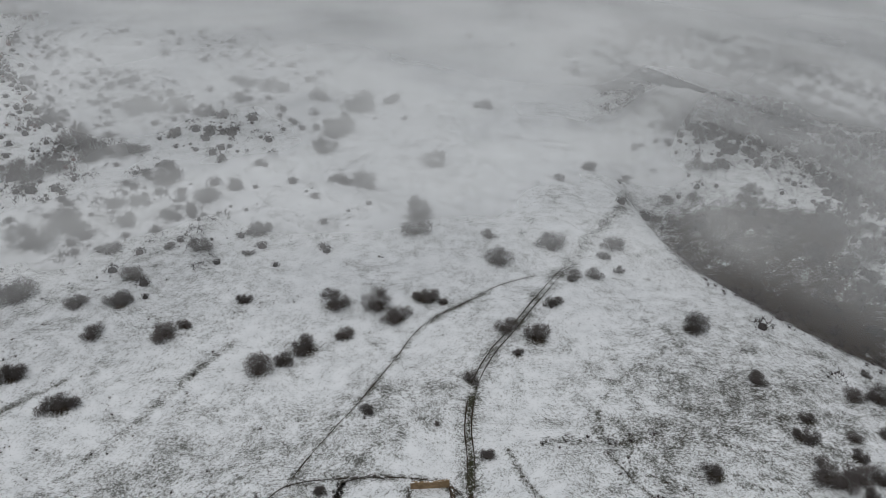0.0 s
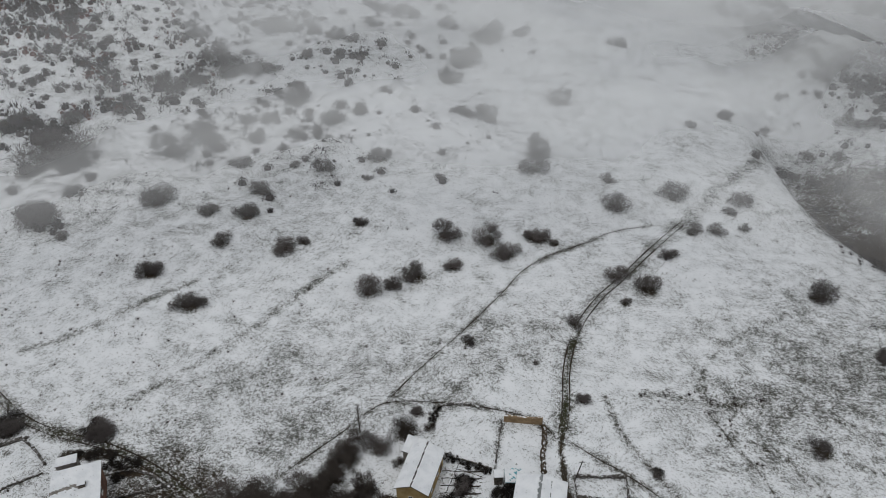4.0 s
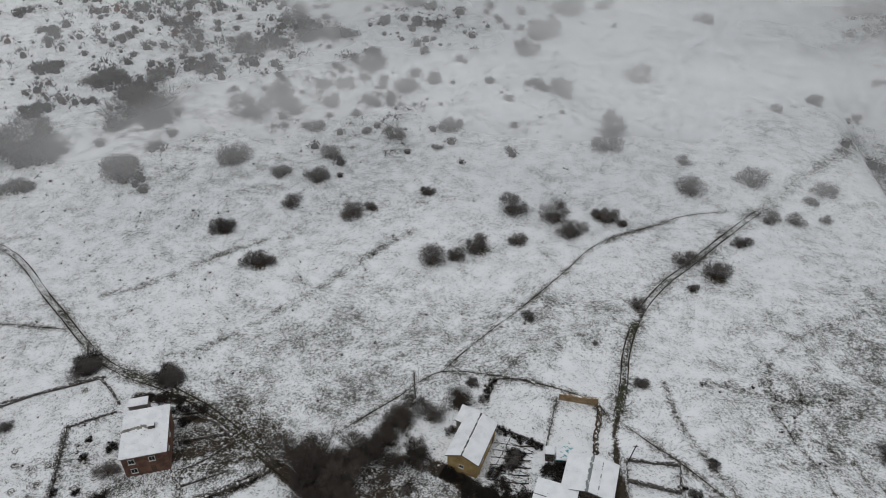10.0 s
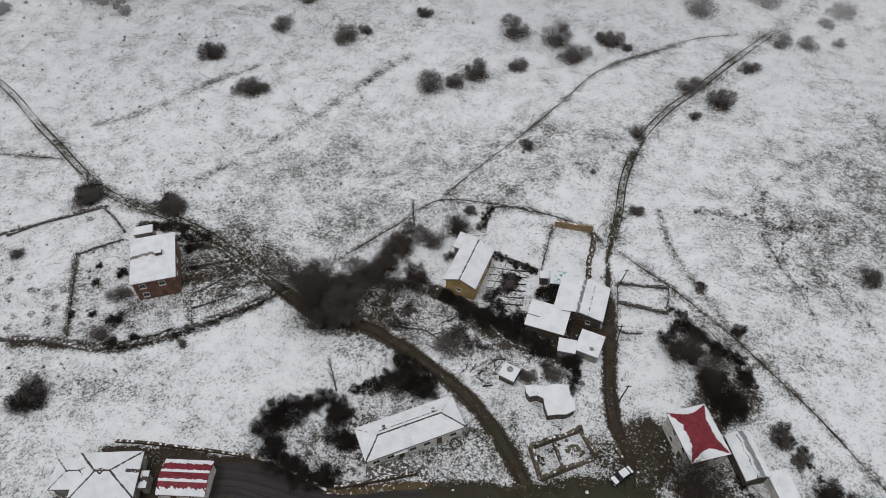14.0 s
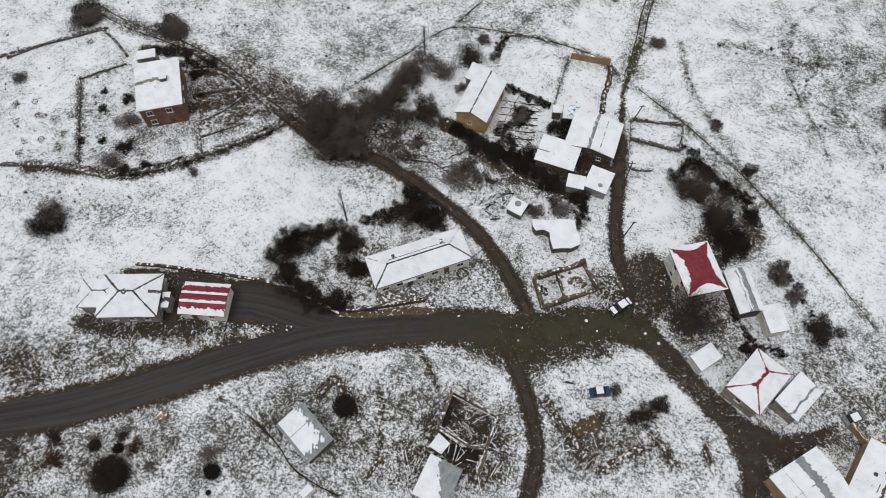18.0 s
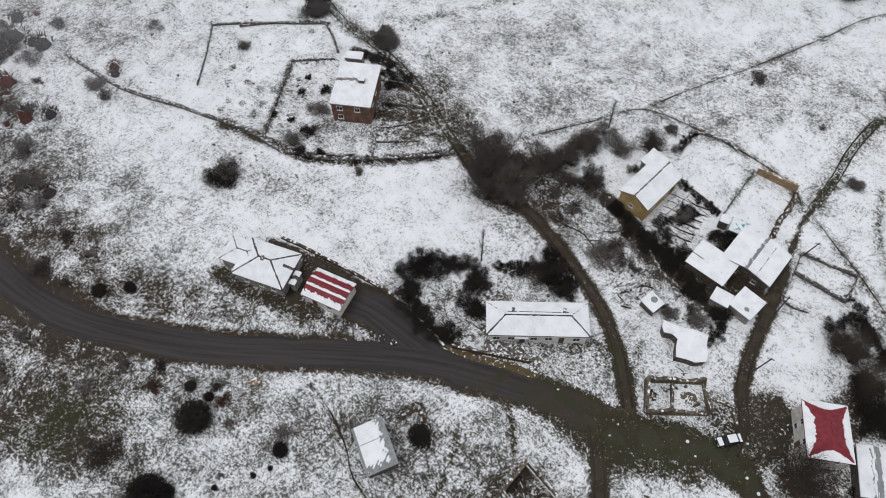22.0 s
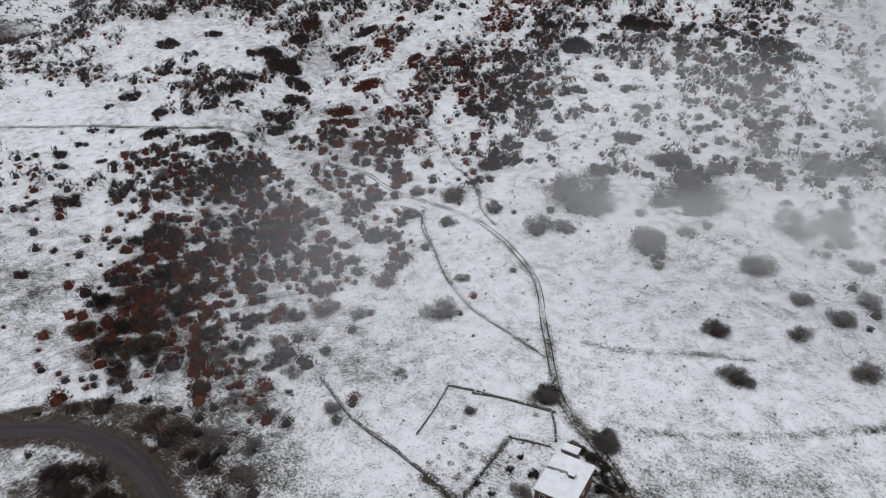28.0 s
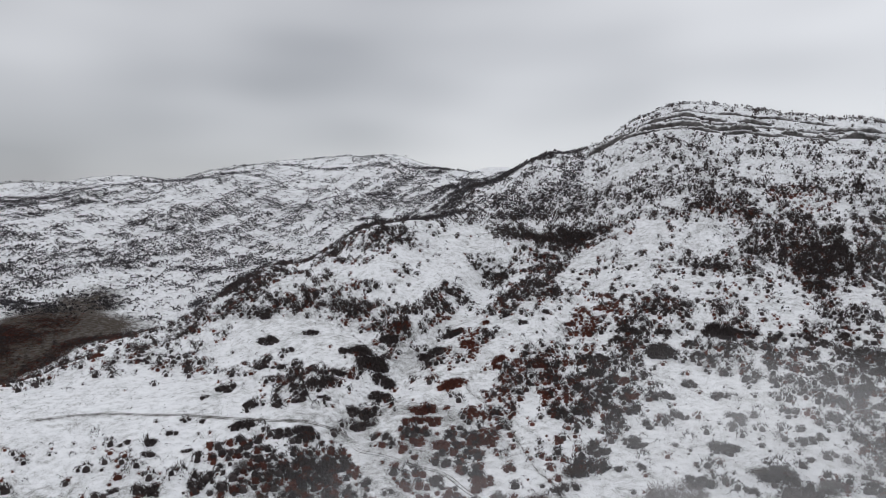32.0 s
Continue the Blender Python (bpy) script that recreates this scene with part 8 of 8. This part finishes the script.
# ---- loose things in the yards ----
yard_rng = np.random.default_rng(61)
for cx, cy, sx, sy, n in ((-11, 71, 4, 4, 26), (-3, 74, 4, 2.5, 14), (2, 60, 4, 3, 10), (-70, 77, 5, 4, 14), (36, 55, 3, 3, 8), (-26, 21, 4, 5, 14), (46, 43, 4, 3, 8), (16, 33, 6, 4, 16)):
    for i in range(n):
        x, y = float(yard_rng.normal(cx, sx * 0.6)), float(yard_rng.normal(cy, sy * 0.6))
        if i % 3 == 0:
            a, d = float(yard_rng.uniform(0, math.pi)), float(yard_rng.uniform(0.4, 1.1))
            log("plank", "loose weathered plank lying in the yard", (x - d * math.cos(a), y - d * math.sin(a)), (x + d * math.cos(a), y + d * math.sin(a)), 0.06, 0.06, 0.1, "dark_timber" if i % 2 else "timber", "yard planks")
        else:
            boulder(x, y, float(yard_rng.uniform(0.12, 0.34)), 100 + i, "rough dark stone lying in the yard")

for x, y, r in ((9.6, 51.7, 0.3), (19.9, 52.5, 0.25), (22.4, 51.4, 0.3), (11.8, 50.4, 0.18), (17.4, 57.6, 0.2)):
    bm = bmesh.new()
    bmesh.ops.create_icosphere(bm, subdivisions=2, radius=r)
    for v in bm.verts:
        v.co *= 1 + 0.2 * math.sin(v.co.x * 19 + v.co.y * 13 + x)
        v.co.z *= 0.6
    lump = tagged(part("snow_lump", bm, "roof_snow"), "lump of snow lying on the muddy crossroads", "snow lump", "snow lumps")
    lump.location = (x, y, gz(x, y) + 0.3 * r)

trough = tagged(new("water_tank"), "small white concrete water tank half under snow", "tank")
trough.matrix_world = pose(-25.7, 10.0, gz(-25.7, 10), 0, 0, 62)
part("body", box((-1.1, -0.7, -0.3), (1.1, 0.7, 0.8), 0.06), "white_wall", trough)
part("lid_snow", box((-1.0, -0.6, 0.804), (1.0, 0.6, 0.9), 0.04), "roof_snow", trough)

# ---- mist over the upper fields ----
# haze is put into the sheets as a pale colour with patchy alpha
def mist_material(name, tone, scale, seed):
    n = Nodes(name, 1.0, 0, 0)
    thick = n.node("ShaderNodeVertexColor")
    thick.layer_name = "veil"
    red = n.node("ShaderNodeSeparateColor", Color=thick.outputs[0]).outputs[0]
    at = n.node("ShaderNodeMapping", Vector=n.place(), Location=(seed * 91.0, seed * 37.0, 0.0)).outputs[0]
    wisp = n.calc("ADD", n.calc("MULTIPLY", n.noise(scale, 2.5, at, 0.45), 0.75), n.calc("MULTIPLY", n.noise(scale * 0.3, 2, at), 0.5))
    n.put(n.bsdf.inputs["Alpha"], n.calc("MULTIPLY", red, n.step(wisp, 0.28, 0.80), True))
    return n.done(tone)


def mist_bank(label, lift, bear, reach, density, tone, scale, seed):
    """A thin drifting sheet of mist that follows the land; density paints its haze by bearing and distance."""
    b, r = np.meshgrid(np.radians(np.linspace(*bear, 70)), np.geomspace(*reach, 60), indexing="ij")
    x, y = (-np.sin(b) * r).ravel(), (np.cos(b) * r).ravel()
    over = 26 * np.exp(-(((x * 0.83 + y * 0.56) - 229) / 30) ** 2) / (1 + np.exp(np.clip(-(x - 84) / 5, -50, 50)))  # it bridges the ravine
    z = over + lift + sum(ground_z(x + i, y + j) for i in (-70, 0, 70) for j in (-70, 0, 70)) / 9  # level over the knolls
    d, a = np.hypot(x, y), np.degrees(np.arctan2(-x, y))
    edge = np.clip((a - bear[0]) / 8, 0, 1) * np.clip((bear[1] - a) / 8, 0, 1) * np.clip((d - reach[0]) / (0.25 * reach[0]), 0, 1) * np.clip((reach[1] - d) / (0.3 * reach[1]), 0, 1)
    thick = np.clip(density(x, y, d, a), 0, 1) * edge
    i = np.arange(69)[:, None] * 60 + np.arange(59)[None]
    quads = np.stack([i, i + 60, i + 61, i + 1], -1).reshape(-1, 4)[:, ::-1]
    quads = quads[thick[quads].max(1) > 0.002]  # no sheet where there is no mist
    used, back = np.unique(quads, return_inverse=True)
    me = tri_mesh("mist", np.column_stack([x, y, z])[used], back.reshape(-1, 4))
    me.polygons.foreach_set("use_smooth", np.ones(len(me.polygons), bool))
    col = np.ones((len(used), 4), np.float32)
    col[:, 0] = thick[used]
    me.color_attributes.new("veil", "FLOAT_COLOR", "POINT").data.foreach_set("color", col.ravel())
    me.materials.append(mist_material("mist", tone, scale, seed))
    return tagged(new("mist", me), label, "mist", kind="stuff")


def west_gap(d, a, near=330.0):
    """1 over the fields, 0 over the hill in the west, which stands clear of the mist."""
    return np.maximum(np.clip((37 - a) / 10, 0, 1), np.clip((near + 60 - d) / 220, 0, 1) * np.clip((60 - a) / 14, 0, 1))


def ravine_gap(d, a):
    """The mist is thinner over the ravine and its near bank."""
    return 1 - 0.4 * np.clip((-16 - a) / 8, 0, 1) * np.clip((400 - d) / 80, 0, 1)


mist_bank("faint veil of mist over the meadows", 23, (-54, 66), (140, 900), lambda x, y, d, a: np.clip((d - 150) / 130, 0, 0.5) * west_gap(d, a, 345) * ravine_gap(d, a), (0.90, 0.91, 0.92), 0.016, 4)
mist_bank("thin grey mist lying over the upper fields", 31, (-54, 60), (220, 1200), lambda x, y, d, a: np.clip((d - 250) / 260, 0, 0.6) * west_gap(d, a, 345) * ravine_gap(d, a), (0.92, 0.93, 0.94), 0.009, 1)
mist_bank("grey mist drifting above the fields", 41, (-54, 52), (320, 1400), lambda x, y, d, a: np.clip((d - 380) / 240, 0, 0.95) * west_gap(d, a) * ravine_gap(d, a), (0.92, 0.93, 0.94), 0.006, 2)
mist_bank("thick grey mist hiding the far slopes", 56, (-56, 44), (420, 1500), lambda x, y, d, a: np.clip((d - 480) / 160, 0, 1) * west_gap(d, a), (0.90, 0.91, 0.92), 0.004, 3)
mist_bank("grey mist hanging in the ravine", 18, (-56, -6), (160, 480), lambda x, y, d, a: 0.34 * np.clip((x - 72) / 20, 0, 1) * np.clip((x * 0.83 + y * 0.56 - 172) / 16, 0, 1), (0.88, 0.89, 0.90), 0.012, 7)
mist_bank("faint mist over the scrub west of the village", 18, (48, 106), (88, 345), lambda x, y, d, a: 0.2 * np.clip((d - 95) / 50, 0, 1) * np.clip((340 - d) / 120, 0, 1) * np.exp(-((a - 69) / 11) ** 2), (0.88, 0.89, 0.91), 0.006, 6)
